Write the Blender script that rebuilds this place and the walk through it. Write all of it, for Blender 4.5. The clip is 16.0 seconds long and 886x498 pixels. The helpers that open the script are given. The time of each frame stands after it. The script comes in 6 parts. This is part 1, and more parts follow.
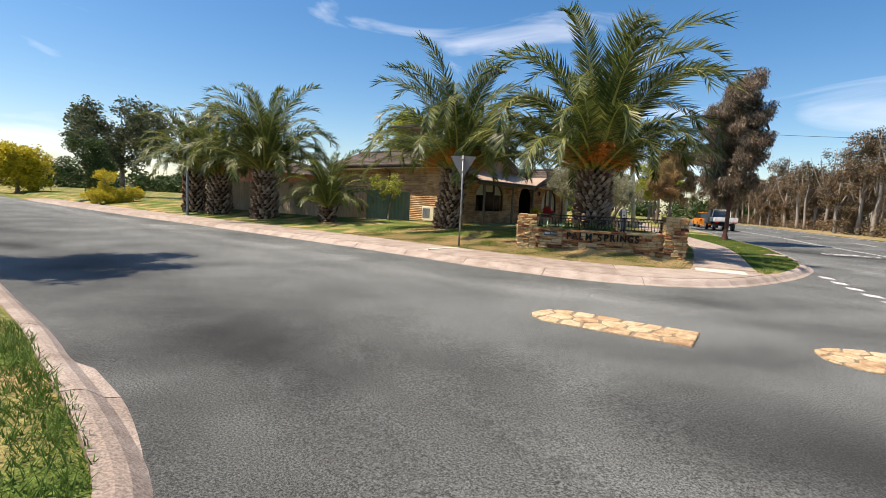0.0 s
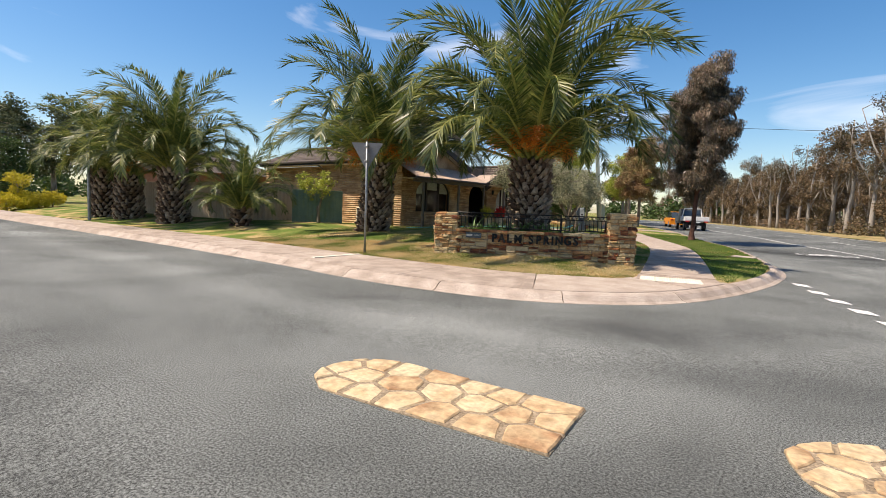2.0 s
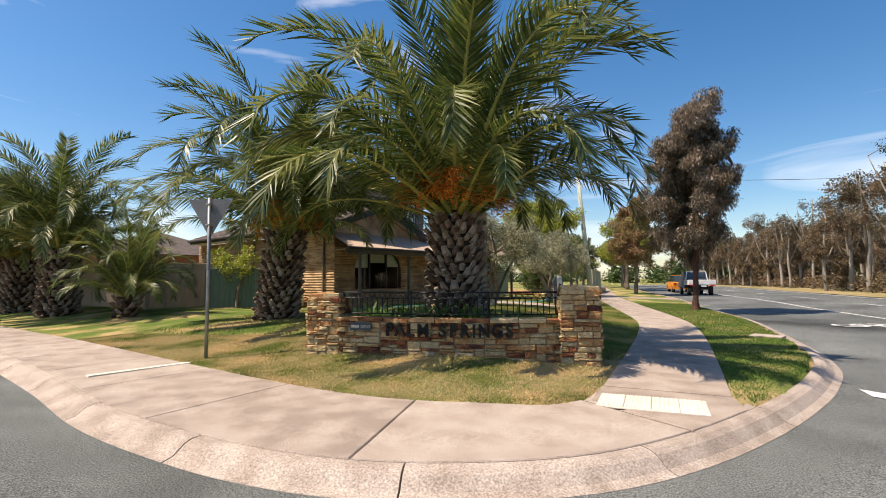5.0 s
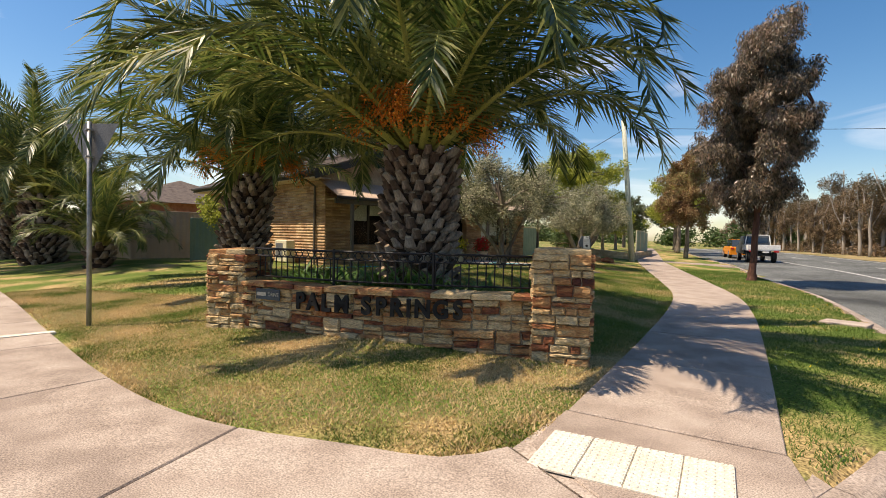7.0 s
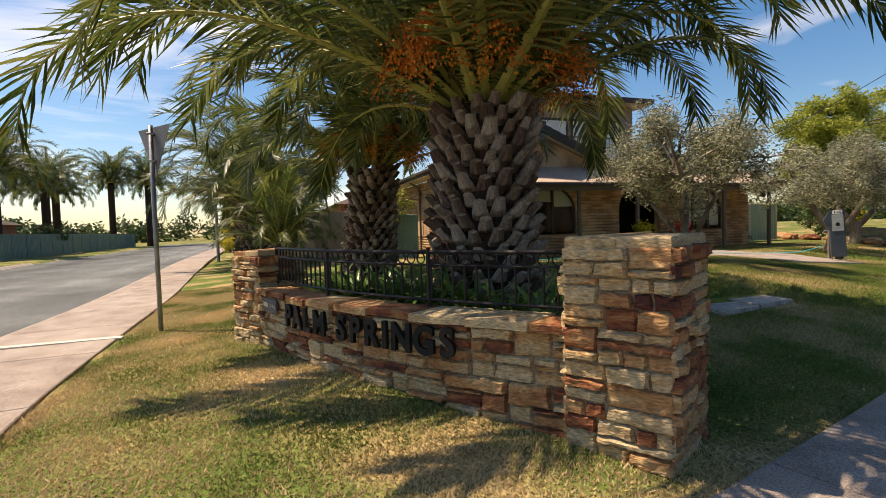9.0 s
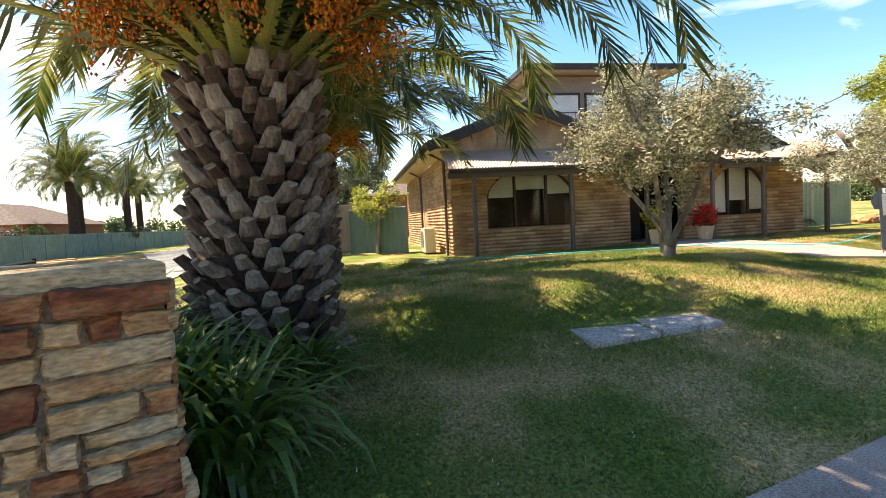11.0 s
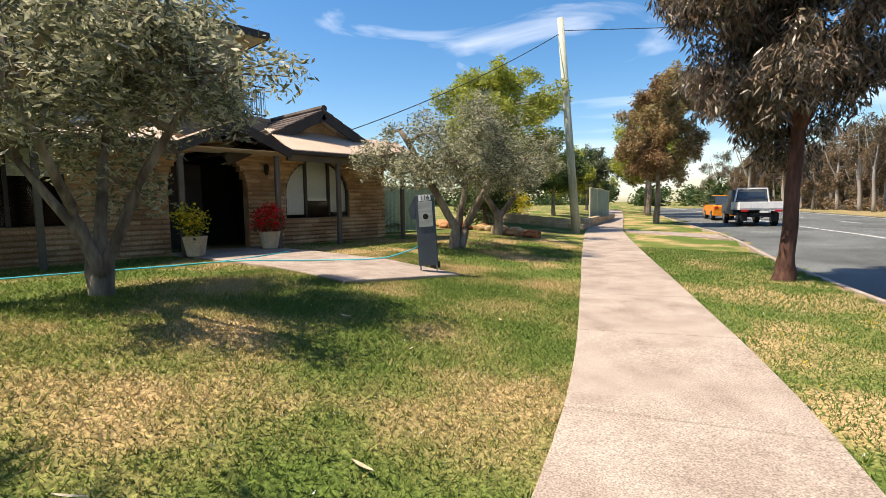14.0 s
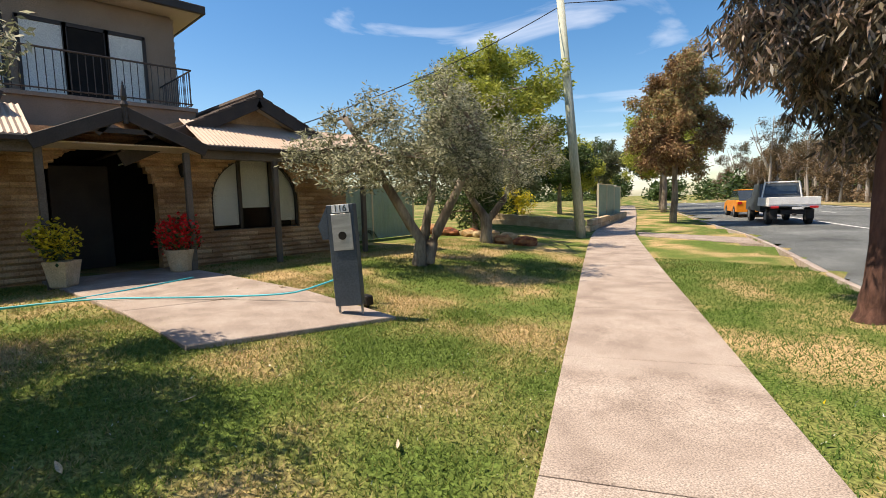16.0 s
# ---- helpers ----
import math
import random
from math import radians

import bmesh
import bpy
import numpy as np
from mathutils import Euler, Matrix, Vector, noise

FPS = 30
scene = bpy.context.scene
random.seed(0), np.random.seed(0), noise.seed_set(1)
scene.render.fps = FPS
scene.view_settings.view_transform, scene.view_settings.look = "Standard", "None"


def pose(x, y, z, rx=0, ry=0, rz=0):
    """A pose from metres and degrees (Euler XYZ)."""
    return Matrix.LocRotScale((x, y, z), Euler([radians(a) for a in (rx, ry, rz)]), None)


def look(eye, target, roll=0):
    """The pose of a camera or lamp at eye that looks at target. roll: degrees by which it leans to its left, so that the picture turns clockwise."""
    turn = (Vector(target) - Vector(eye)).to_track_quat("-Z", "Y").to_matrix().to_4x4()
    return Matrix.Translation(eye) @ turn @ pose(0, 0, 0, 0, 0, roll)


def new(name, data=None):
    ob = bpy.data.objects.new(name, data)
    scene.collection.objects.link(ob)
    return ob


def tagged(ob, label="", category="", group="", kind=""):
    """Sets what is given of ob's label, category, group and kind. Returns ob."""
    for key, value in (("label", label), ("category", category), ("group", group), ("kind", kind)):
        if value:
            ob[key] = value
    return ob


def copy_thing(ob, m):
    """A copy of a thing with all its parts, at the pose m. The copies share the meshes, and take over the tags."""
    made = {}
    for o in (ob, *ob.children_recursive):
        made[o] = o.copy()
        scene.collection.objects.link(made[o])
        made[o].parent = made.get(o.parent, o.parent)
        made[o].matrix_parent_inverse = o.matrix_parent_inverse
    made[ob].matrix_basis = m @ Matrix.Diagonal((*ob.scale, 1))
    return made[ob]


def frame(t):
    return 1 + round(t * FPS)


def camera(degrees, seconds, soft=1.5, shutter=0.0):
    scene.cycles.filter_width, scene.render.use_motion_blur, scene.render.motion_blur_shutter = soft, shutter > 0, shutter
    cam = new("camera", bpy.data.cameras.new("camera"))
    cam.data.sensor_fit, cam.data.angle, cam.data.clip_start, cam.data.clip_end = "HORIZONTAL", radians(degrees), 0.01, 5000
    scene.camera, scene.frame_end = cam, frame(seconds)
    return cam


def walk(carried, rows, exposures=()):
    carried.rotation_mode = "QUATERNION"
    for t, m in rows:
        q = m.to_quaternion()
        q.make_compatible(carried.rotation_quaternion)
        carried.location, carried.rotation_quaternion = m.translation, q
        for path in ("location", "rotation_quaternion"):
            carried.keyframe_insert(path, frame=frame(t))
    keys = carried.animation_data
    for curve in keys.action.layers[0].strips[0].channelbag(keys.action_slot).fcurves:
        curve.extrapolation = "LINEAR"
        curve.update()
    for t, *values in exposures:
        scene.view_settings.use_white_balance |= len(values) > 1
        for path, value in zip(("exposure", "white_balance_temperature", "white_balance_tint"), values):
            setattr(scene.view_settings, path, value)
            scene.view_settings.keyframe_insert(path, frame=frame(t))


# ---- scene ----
cam = camera(84.0, 16.0, soft=0.65)
PATH = [
    (0, (8.021, 1.603, 1.506), (6.726, 3.116, 1.318), 2.8),
    (0.5, (7.953, 2.505, 1.456), (6.729, 4.078, 1.289), 2.7),
    (1, (7.895, 3.36, 1.424), (6.655, 4.92, 1.256), 2.4),
    (1.5, (7.86, 4.228, 1.415), (6.62, 5.787, 1.243), 2.2),
    (2, (7.835, 5.116, 1.399), (6.592, 6.674, 1.23), 2.1),
    (2.5, (7.749, 5.978, 1.392), (6.502, 7.536, 1.263), 1.4),
    (3, (7.617, 6.819, 1.423), (6.368, 8.381, 1.41), 0.5),
    (3.5, (7.507, 7.624, 1.461), (6.269, 9.191, 1.561), -0.2),
    (4, (7.349, 8.381, 1.481), (6.114, 9.949, 1.615), -0.7),
    (6.5, (6.739, 11.913, 1.536), (5.374, 13.375, 1.559), 1.1),
    (7, (6.605, 12.639, 1.507), (5.191, 14.052, 1.456), 1.2),
    (7.5, (6.434, 13.388, 1.454), (4.889, 14.654, 1.361), 1.8),
    (8, (6.247, 14.069, 1.46), (4.539, 15.106, 1.367), 0.4),
    (10.5, (5.636, 18.018, 1.479), (3.675, 18.397, 1.368), -2.7),
    (11, (5.406, 18.748, 1.483), (3.440, 19.095, 1.364), -3.1),
    (11.5, (5.108, 19.414, 1.529), (3.141, 19.756, 1.404), -3.2),
    (12, (4.774, 20.184, 1.609), (2.813, 20.553, 1.483), -3.7),
    (12.5, (4.358, 21.090, 1.596), (2.428, 21.597, 1.472), -3.8),
    (13, (3.968, 21.927, 1.504), (2.133, 22.713, 1.376), -2.8),
    (13.5, (3.722, 22.343, 1.429), (2.092, 23.492, 1.272), -1.4),
    (14, (3.39, 22.936, 1.485), (2.039, 24.399, 1.301), -0.7),
    (14.5, (3.125, 23.636, 1.523), (1.794, 25.116, 1.33), -1.3),
    (15, (2.908, 24.313, 1.535), (1.57, 25.787, 1.344), -1.6),
    (15.5, (2.655, 24.902, 1.576), (1.293, 26.355, 1.388), -1.8),
    (16, (2.428, 25.389, 1.631), (1.041, 26.816, 1.436), -1.6),
]

walk(cam, [(t, look(eye, target, roll)) for t, eye, target, roll in PATH],
     exposures=[(0, 0.55, 7250, 15), (4, 0.55, 7300, 15), (6.5, 0.56, 7500, 15), (8, 0.34, 8000, 18), (10.5, 1.25, 8000, 18), (11.5, 1.85, 7950, 18),
                (12.5, 1.88, 7800, 17), (13.2, 1.24, 7400, 14), (14, 0.76, 7200, 13), (16, 0.64, 7350, 14)])

# ---- light ----
SUN_AZ = math.atan2(-0.76, -0.65)          # where the sun stands, from +x
SUN_EL = radians(60)
world = bpy.data.worlds.new("sky")
scene.world = world
world.use_nodes = True
nt = world.node_tree
for n in list(nt.nodes):
    nt.nodes.remove(n)
w_out = nt.nodes.new("ShaderNodeOutputWorld")
w_bg = nt.nodes.new("ShaderNodeBackground")
sky = nt.nodes.new("ShaderNodeTexSky")
sky.sky_type, sky.sun_disc = "NISHITA", False
sky.sun_elevation, sky.sun_rotation = SUN_EL, math.pi / 2 - SUN_AZ
sky.air_density, sky.dust_density, sky.ozone_density = 1.0, 0.6, 2.5
w_bg.inputs["Strength"].default_value = 0.115
w_tc = nt.nodes.new("ShaderNodeTexCoord")
w_map = nt.nodes.new("ShaderNodeMapping")
w_map.inputs["Scale"].default_value = (1.0, 1.6, 5.0)
w_n = nt.nodes.new("ShaderNodeTexNoise")
w_n.inputs["Scale"].default_value, w_n.inputs["Detail"].default_value = 1.7, 9
w_n.inputs["Distortion"].default_value = 0.9
w_r = nt.nodes.new("ShaderNodeValToRGB")
w_r.color_ramp.elements[0].position, w_r.color_ramp.elements[1].position = 0.55, 0.86
w_mix = nt.nodes.new("ShaderNodeMixRGB")
w_mix.inputs[2].default_value = (9.0, 9.3, 9.8, 1)
nt.links.new(w_tc.outputs["Generated"], w_map.inputs["Vector"])
nt.links.new(w_map.outputs[0], w_n.inputs["Vector"])
nt.links.new(w_n.outputs["Fac"], w_r.inputs[0])
nt.links.new(w_r.outputs[0], w_mix.inputs[0])
w_hs = nt.nodes.new("ShaderNodeHueSaturation")
w_hs.inputs["Saturation"].default_value = 1.35
nt.links.new(sky.outputs[0], w_hs.inputs["Color"])
nt.links.new(w_hs.outputs[0], w_mix.inputs[1])
nt.links.new(w_mix.outputs[0], w_bg.inputs["Color"])
nt.links.new(w_bg.outputs[0], w_out.inputs[0])
sun = new("sun", bpy.data.lights.new("sun", "SUN"))
sun.data.energy, sun.data.angle, sun.data.color = 4.8, radians(0.53), (1.0, 0.92, 0.79)
sun_at = Vector((math.cos(SUN_AZ) * math.cos(SUN_EL), math.sin(SUN_AZ) * math.cos(SUN_EL), math.sin(SUN_EL)))
sun.matrix_world = look(sun_at * 100, (0, 0, 0))


# ---- materials ----
def material(name, colors, scale=4.0, rough=0.85, metal=0.0, bump=0.2, bump_scale=60.0, detail=6.0, island=0.0,
             piece=0.0, spread=(0.35, 0.65), stretch=(1, 1, 1), spec=0.3, emit=None, through_light=0.0, fine=0.25):
    """Noise between colours at two scales, fine bump; island / piece: how far each island or object varies."""
    m = bpy.data.materials.new(name)
    m.use_nodes = True
    t = m.node_tree
    b = t.nodes["Principled BSDF"]
    b.inputs["Roughness"].default_value, b.inputs["Metallic"].default_value = rough, metal
    b.inputs["Specular IOR Level"].default_value = spec
    tc = t.nodes.new("ShaderNodeTexCoord")
    mp = t.nodes.new("ShaderNodeMapping")
    mp.inputs["Scale"].default_value = stretch
    t.links.new(tc.outputs["Object"], mp.inputs["Vector"])
    n1 = t.nodes.new("ShaderNodeTexNoise")
    n1.inputs["Scale"].default_value, n1.inputs["Detail"].default_value = scale, detail
    t.links.new(mp.outputs[0], n1.inputs["Vector"])
    ramp = t.nodes.new("ShaderNodeValToRGB")
    els = ramp.color_ramp.elements
    while len(els) < len(colors):
        els.new(0.5)
    for k, c in enumerate(colors):
        els[k].position = spread[0] + (spread[1] - spread[0]) * k / max(1, len(colors) - 1)
        els[k].color = (*c, 1)
    fac = n1.outputs["Fac"]
    if island or piece:
        src = t.nodes.new("ShaderNodeNewGeometry" if island else "ShaderNodeObjectInfo")
        mx = t.nodes.new("ShaderNodeMapRange")
        mx.inputs["To Min"].default_value, mx.inputs["To Max"].default_value = -(island or piece), island or piece
        t.links.new(src.outputs["Random Per Island" if island else "Random"], mx.inputs["Value"])
        ad = t.nodes.new("ShaderNodeMath")
        t.links.new(mx.outputs[0], ad.inputs[0])
        t.links.new(fac, ad.inputs[1])
        fac = ad.outputs[0]
    t.links.new(fac, ramp.inputs[0])
    n2 = t.nodes.new("ShaderNodeTexNoise")
    n2.inputs["Scale"].default_value, n2.inputs["Detail"].default_value = bump_scale, 5
    t.links.new(mp.outputs[0], n2.inputs["Vector"])
    hs = t.nodes.new("ShaderNodeHueSaturation")
    mr = t.nodes.new("ShaderNodeMapRange")
    mr.inputs["From Min"].default_value, mr.inputs["From Max"].default_value = 0.3, 0.7
    mr.inputs["To Min"].default_value, mr.inputs["To Max"].default_value = 1 - fine, 1 + fine
    t.links.new(n2.outputs["Fac"], mr.inputs["Value"])
    t.links.new(mr.outputs[0], hs.inputs["Value"])
    t.links.new(ramp.outputs[0], hs.inputs["Color"])
    t.links.new(hs.outputs[0], b.inputs["Base Color"])
    if bump:
        bp = t.nodes.new("ShaderNodeBump")
        bp.inputs["Strength"].default_value, bp.inputs["Distance"].default_value = bump, 0.02
        t.links.new(n2.outputs["Fac"], bp.inputs["Height"])
        t.links.new(bp.outputs[0], b.inputs["Normal"])
    if through_light:
        tr = t.nodes.new("ShaderNodeBsdfTranslucent")
        t.links.new(hs.outputs[0], tr.inputs["Color"])
        ms = t.nodes.new("ShaderNodeMixShader")
        ms.inputs[0].default_value = through_light
        t.links.new(b.outputs[0], ms.inputs[1])
        t.links.new(tr.outputs[0], ms.inputs[2])
        t.links.new(ms.outputs[0], t.nodes["Material Output"].inputs["Surface"])
    return m


def glass_material(name, tint=(0.9, 0.92, 0.92), rough=0.02):
    """Thin window glass: clear, with a mirror gloss that grows at glancing angles."""
    m = bpy.data.materials.new(name)
    m.use_nodes = True
    t = m.node_tree
    t.nodes.remove(t.nodes["Principled BSDF"])
    clear, gloss = t.nodes.new("ShaderNodeBsdfTransparent"), t.nodes.new("ShaderNodeBsdfGlossy")
    clear.inputs["Color"].default_value = (*tint, 1)
    gloss.inputs["Roughness"].default_value = rough
    fr, ms = t.nodes.new("ShaderNodeFresnel"), t.nodes.new("ShaderNodeMixShader")
    fr.inputs["IOR"].default_value = 1.5
    t.links.new(fr.outputs[0], ms.inputs[0])
    t.links.new(clear.outputs[0], ms.inputs[1])
    t.links.new(gloss.outputs[0], ms.inputs[2])
    t.links.new(ms.outputs[0], t.nodes["Material Output"].inputs["Surface"])
    return m


def asphalt_material():
    """Chip-seal asphalt: dark binder, pale stone chips, wheel-worn bands that follow the turn, and oily patches."""
    m = bpy.data.materials.new("asphalt")
    m.use_nodes = True
    t = m.node_tree
    b = t.nodes["Principled BSDF"]
    b.inputs["Roughness"].default_value, b.inputs["Specular IOR Level"].default_value = 0.85, 0.3
    tc, sep = t.nodes.new("ShaderNodeTexCoord"), t.nodes.new("ShaderNodeSeparateXYZ")
    t.links.new(tc.outputs["Object"], sep.inputs[0])

    def calc(op, p, q=0.0, r=0.0):
        n = t.nodes.new("ShaderNodeMath")
        n.operation = op
        for k, v in enumerate((p, q, r)):
            if isinstance(v, (int, float)):
                n.inputs[k].default_value = v
            else:
                t.links.new(v, n.inputs[k])
        return n.outputs[0]

    def noise_of(scale, detail, rough=0.5, distort=0.0):
        n = t.nodes.new("ShaderNodeTexNoise")
        n.inputs["Scale"].default_value, n.inputs["Detail"].default_value = scale, detail
        n.inputs["Roughness"].default_value, n.inputs["Distortion"].default_value = rough, distort
        t.links.new(tc.outputs["Object"], n.inputs["Vector"])
        return n.outputs["Fac"]
    broad, patch, chip = noise_of(0.33, 4, 0.5, 0.6), noise_of(0.9, 5, 0.55), noise_of(62, 4, 0.95)
    dx = calc("MAXIMUM", calc("SUBTRACT", sep.outputs[0], 2.0), 0.0)
    dy = calc("SUBTRACT", sep.outputs[1], 17.0)
    turn = calc("SQRT", calc("ADD", calc("MULTIPLY", dx, dx), calc("MULTIPLY", dy, dy)))
    turn = calc("ADD", turn, calc("MULTIPLY", broad, 0.9))
    band = None
    for centre, width, amount in ((8.3, 0.55, 0.45), (9.9, 0.6, 0.22), (13.3, 1.1, -0.48), (15.0, 0.5, -0.15)):
        d = calc("DIVIDE", calc("SUBTRACT", turn, centre), width)
        one = calc("MULTIPLY", calc("POWER", 2.718, calc("MULTIPLY", calc("MULTIPLY", d, d), -1.0)), amount)
        band = one if band is None else calc("ADD", band, one)
    patchy = calc("MULTIPLY", calc("SUBTRACT", broad, 0.5), 1.3)
    patchy = calc("ADD", patchy, calc("MULTIPLY", calc("SUBTRACT", patch, 0.5), 0.4))
    tone = calc("ADD", calc("MULTIPLY_ADD", patchy, 1.5, 1.0), band)
    chips = calc("MULTIPLY_ADD", calc("SUBTRACT", chip, 0.5), 10.0, 0.97)
    value = calc("MAXIMUM", calc("MULTIPLY", tone, chips), 0.16)
    hs = t.nodes.new("ShaderNodeHueSaturation")
    hs.inputs["Color"].default_value = (0.116, 0.124, 0.119, 1)
    t.links.new(value, hs.inputs["Value"])
    t.links.new(hs.outputs[0], b.inputs["Base Color"])
    bp = t.nodes.new("ShaderNodeBump")
    bp.inputs["Strength"].default_value, bp.inputs["Distance"].default_value = 0.5, 0.01
    t.links.new(chip, bp.inputs["Height"])
    t.links.new(bp.outputs[0], b.inputs["Normal"])
    return m


M_ASPHALT = asphalt_material()
M_CONCRETE = material("footpath_concrete", [(0.26, 0.207, 0.172), (0.345, 0.282, 0.236), (0.4, 0.338, 0.288)], 2.6, 0.92, bump=0.16, bump_scale=95, piece=0.1, detail=12, spread=(0.3, 0.7), fine=0.5)
M_KERB = material("kerb_concrete", [(0.29, 0.235, 0.195), (0.37, 0.305, 0.258), (0.42, 0.355, 0.305)], 2.8, 0.92, bump=0.2, bump_scale=60, piece=0.1, fine=0.42, detail=9)
M_TACTILE = material("tactile_concrete", [(0.58, 0.53, 0.44), (0.66, 0.62, 0.53)], 3, 0.85, bump=0.1)
M_GRASS = material("mown_lawn", [(0.42, 0.3, 0.15), (0.32, 0.25, 0.11), (0.17, 0.185, 0.055), (0.1, 0.145, 0.032)], 0.8, 1.0, bump=1.0, bump_scale=38, detail=10, spread=(0.34, 0.58), fine=0.65, spec=0.1)
M_DRYGRASS = material("dry_ground", [(0.36, 0.27, 0.15), (0.28, 0.22, 0.11), (0.17, 0.17, 0.06)], 0.4, 1.0, bump=0.7, bump_scale=30, fine=0.4, spec=0.1)
M_BLADE = material("grass_blades", [(0.48, 0.37, 0.19), (0.34, 0.29, 0.11), (0.19, 0.225, 0.055), (0.115, 0.175, 0.036)], 0.8, 0.7, bump=0, island=0.12, detail=10, through_light=0.3, spread=(0.34, 0.58), spec=0.2)
M_BLADE_DRY = material("dry_grass_blades", [(0.6, 0.45, 0.24), (0.52, 0.38, 0.19), (0.34, 0.29, 0.1), (0.12, 0.17, 0.035)], 0.9, 0.75, bump=0, island=0.12, detail=10, through_light=0.3, spread=(0.47, 0.64), spec=0.2)
M_BLADE_VERGE = material("verge_grass_blades", [(0.4, 0.31, 0.15), (0.24, 0.25, 0.08), (0.13, 0.2, 0.045), (0.09, 0.16, 0.03)], 0.5, 0.7, bump=0, island=0.12, detail=10, through_light=0.3, spread=(0.17, 0.42), spec=0.2)
M_CLOVER = material("clover_leaf", [(0.05, 0.11, 0.025), (0.09, 0.17, 0.04)], 3, 0.6, bump=0, island=0.3, through_light=0.25)
M_STONE = material("wall_stone", [(0.085, 0.03, 0.022), (0.25, 0.085, 0.038), (0.4, 0.2, 0.085), (0.47, 0.31, 0.15), (0.5, 0.38, 0.22)], 4.0, 0.92, bump=0.8, bump_scale=30, piece=0.36, spread=(0.05, 0.75), fine=0.4, stretch=(1, 1, 3), detail=9)
M_MORTAR = material("mortar", [(0.2, 0.15, 0.1), (0.33, 0.26, 0.18)], 6, 0.95, bump=0.6, bump_scale=50, fine=0.4)
M_PAVER = material("paving_stone", [(0.3, 0.17, 0.09), (0.46, 0.33, 0.19), (0.53, 0.42, 0.27)], 4.5, 0.88, bump=0.6, bump_scale=20, piece=0.22, spread=(0.25, 0.7), fine=0.25)
M_IRON = material("black_iron", [(0.012, 0.012, 0.014), (0.025, 0.025, 0.027)], 5, 0.45, 0.4, bump=0.1)
M_LETTER = material("black_letter_paint", [(0.006, 0.006, 0.006), (0.012, 0.012, 0.012)], 5, 0.7, bump=0.1)
M_BRICK = material("slump_brick", [(0.31, 0.185, 0.1), (0.43, 0.28, 0.16), (0.53, 0.37, 0.22)], 2.0, 0.9, bump=0.4, bump_scale=35, island=0.14, fine=0.25)
M_BROWN = material("brown_paint", [(0.045, 0.036, 0.03), (0.06, 0.048, 0.04)], 3, 0.5, bump=0.05)
M_COLUMN = material("column_paint", [(0.1, 0.085, 0.07), (0.13, 0.11, 0.09)], 3, 0.6, bump=0.1)
M_BOARD = material("weatherboard_paint", [(0.27, 0.205, 0.15), (0.32, 0.25, 0.19)], 2, 0.6, bump=0.08)
M_SOFFIT = material("soffit_paint", [(0.55, 0.45, 0.33), (0.6, 0.5, 0.38)], 2, 0.7, bump=0.05)
M_TILE = material("roof_tile", [(0.055, 0.042, 0.036), (0.09, 0.07, 0.06), (0.12, 0.095, 0.08)], 4, 0.85, bump=0.3, piece=0.1)
M_IRONROOF = material("corrugated_roof", [(0.4, 0.3, 0.23), (0.46, 0.35, 0.27)], 2, 0.5, 0.1, bump=0.04)
M_BLIND = material("roller_blind", [(0.7, 0.71, 0.64), (0.78, 0.78, 0.71)], 2, 0.8, bump=0.05)
# near black; the shade of unlit rooms and the letterbox hole is this colour
M_DARK = material("near_black", [(0.012, 0.01, 0.009), (0.02, 0.017, 0.014)], 2, 0.9, bump=0)
M_GLASS = glass_material("window_glass")
M_TRUNK = material("palm_leaf_base", [(0.085, 0.052, 0.036), (0.19, 0.135, 0.1), (0.32, 0.26, 0.21)], 6, 0.95, bump=0.6, bump_scale=40, piece=0.2, stretch=(1, 1, 0.25), fine=0.4)
M_CORE = material("palm_fibre", [(0.03, 0.018, 0.012), (0.07, 0.042, 0.028)], 12, 1.0, bump=0.8, bump_scale=50)
M_CUT = material("cut_leaf_stub", [(0.17, 0.105, 0.065), (0.33, 0.25, 0.17)], 10, 0.9, bump=0.3, piece=0.15)
M_FROND = material("palm_leaflet", [(0.04, 0.07, 0.016), (0.095, 0.13, 0.03), (0.22, 0.23, 0.07)], 1.2, 0.4, bump=0, island=0.22, through_light=0.4, spec=0.5)
M_RACHIS = material("palm_rachis", [(0.26, 0.27, 0.06), (0.4, 0.37, 0.11)], 2, 0.5, bump=0.1)
M_FRUIT = material("palm_fruit", [(0.5, 0.11, 0.012), (0.72, 0.24, 0.025)], 8, 0.5, bump=0, island=0.3)
M_BARK = material("grey_bark", [(0.11, 0.085, 0.065), (0.22, 0.18, 0.14), (0.3, 0.26, 0.21)], 5, 0.95, bump=0.7, bump_scale=25, stretch=(1, 1, 0.3))
M_REDBARK = material("red_bark", [(0.06, 0.03, 0.022), (0.12, 0.06, 0.045)], 6, 0.95, bump=0.8, bump_scale=25, stretch=(1, 1, 0.3))
M_OLIVE = material("olive_leaf", [(0.13, 0.14, 0.08), (0.29, 0.3, 0.175), (0.5, 0.49, 0.34)], 3, 0.55, bump=0, island=0.3, through_light=0.4)
M_GUMLEAF = material("bronze_gum_leaf", [(0.06, 0.05, 0.035), (0.12, 0.095, 0.06), (0.16, 0.14, 0.085), (0.3, 0.21, 0.15)], 0.6, 0.38, bump=0, island=0.26, through_light=0.22, spec=0.5)
M_WOODLEAF = material("dry_gum_leaf", [(0.08, 0.07, 0.036), (0.175, 0.125, 0.07), (0.27, 0.18, 0.115)], 0.12, 0.7, bump=0, island=0.14, through_light=0.2)
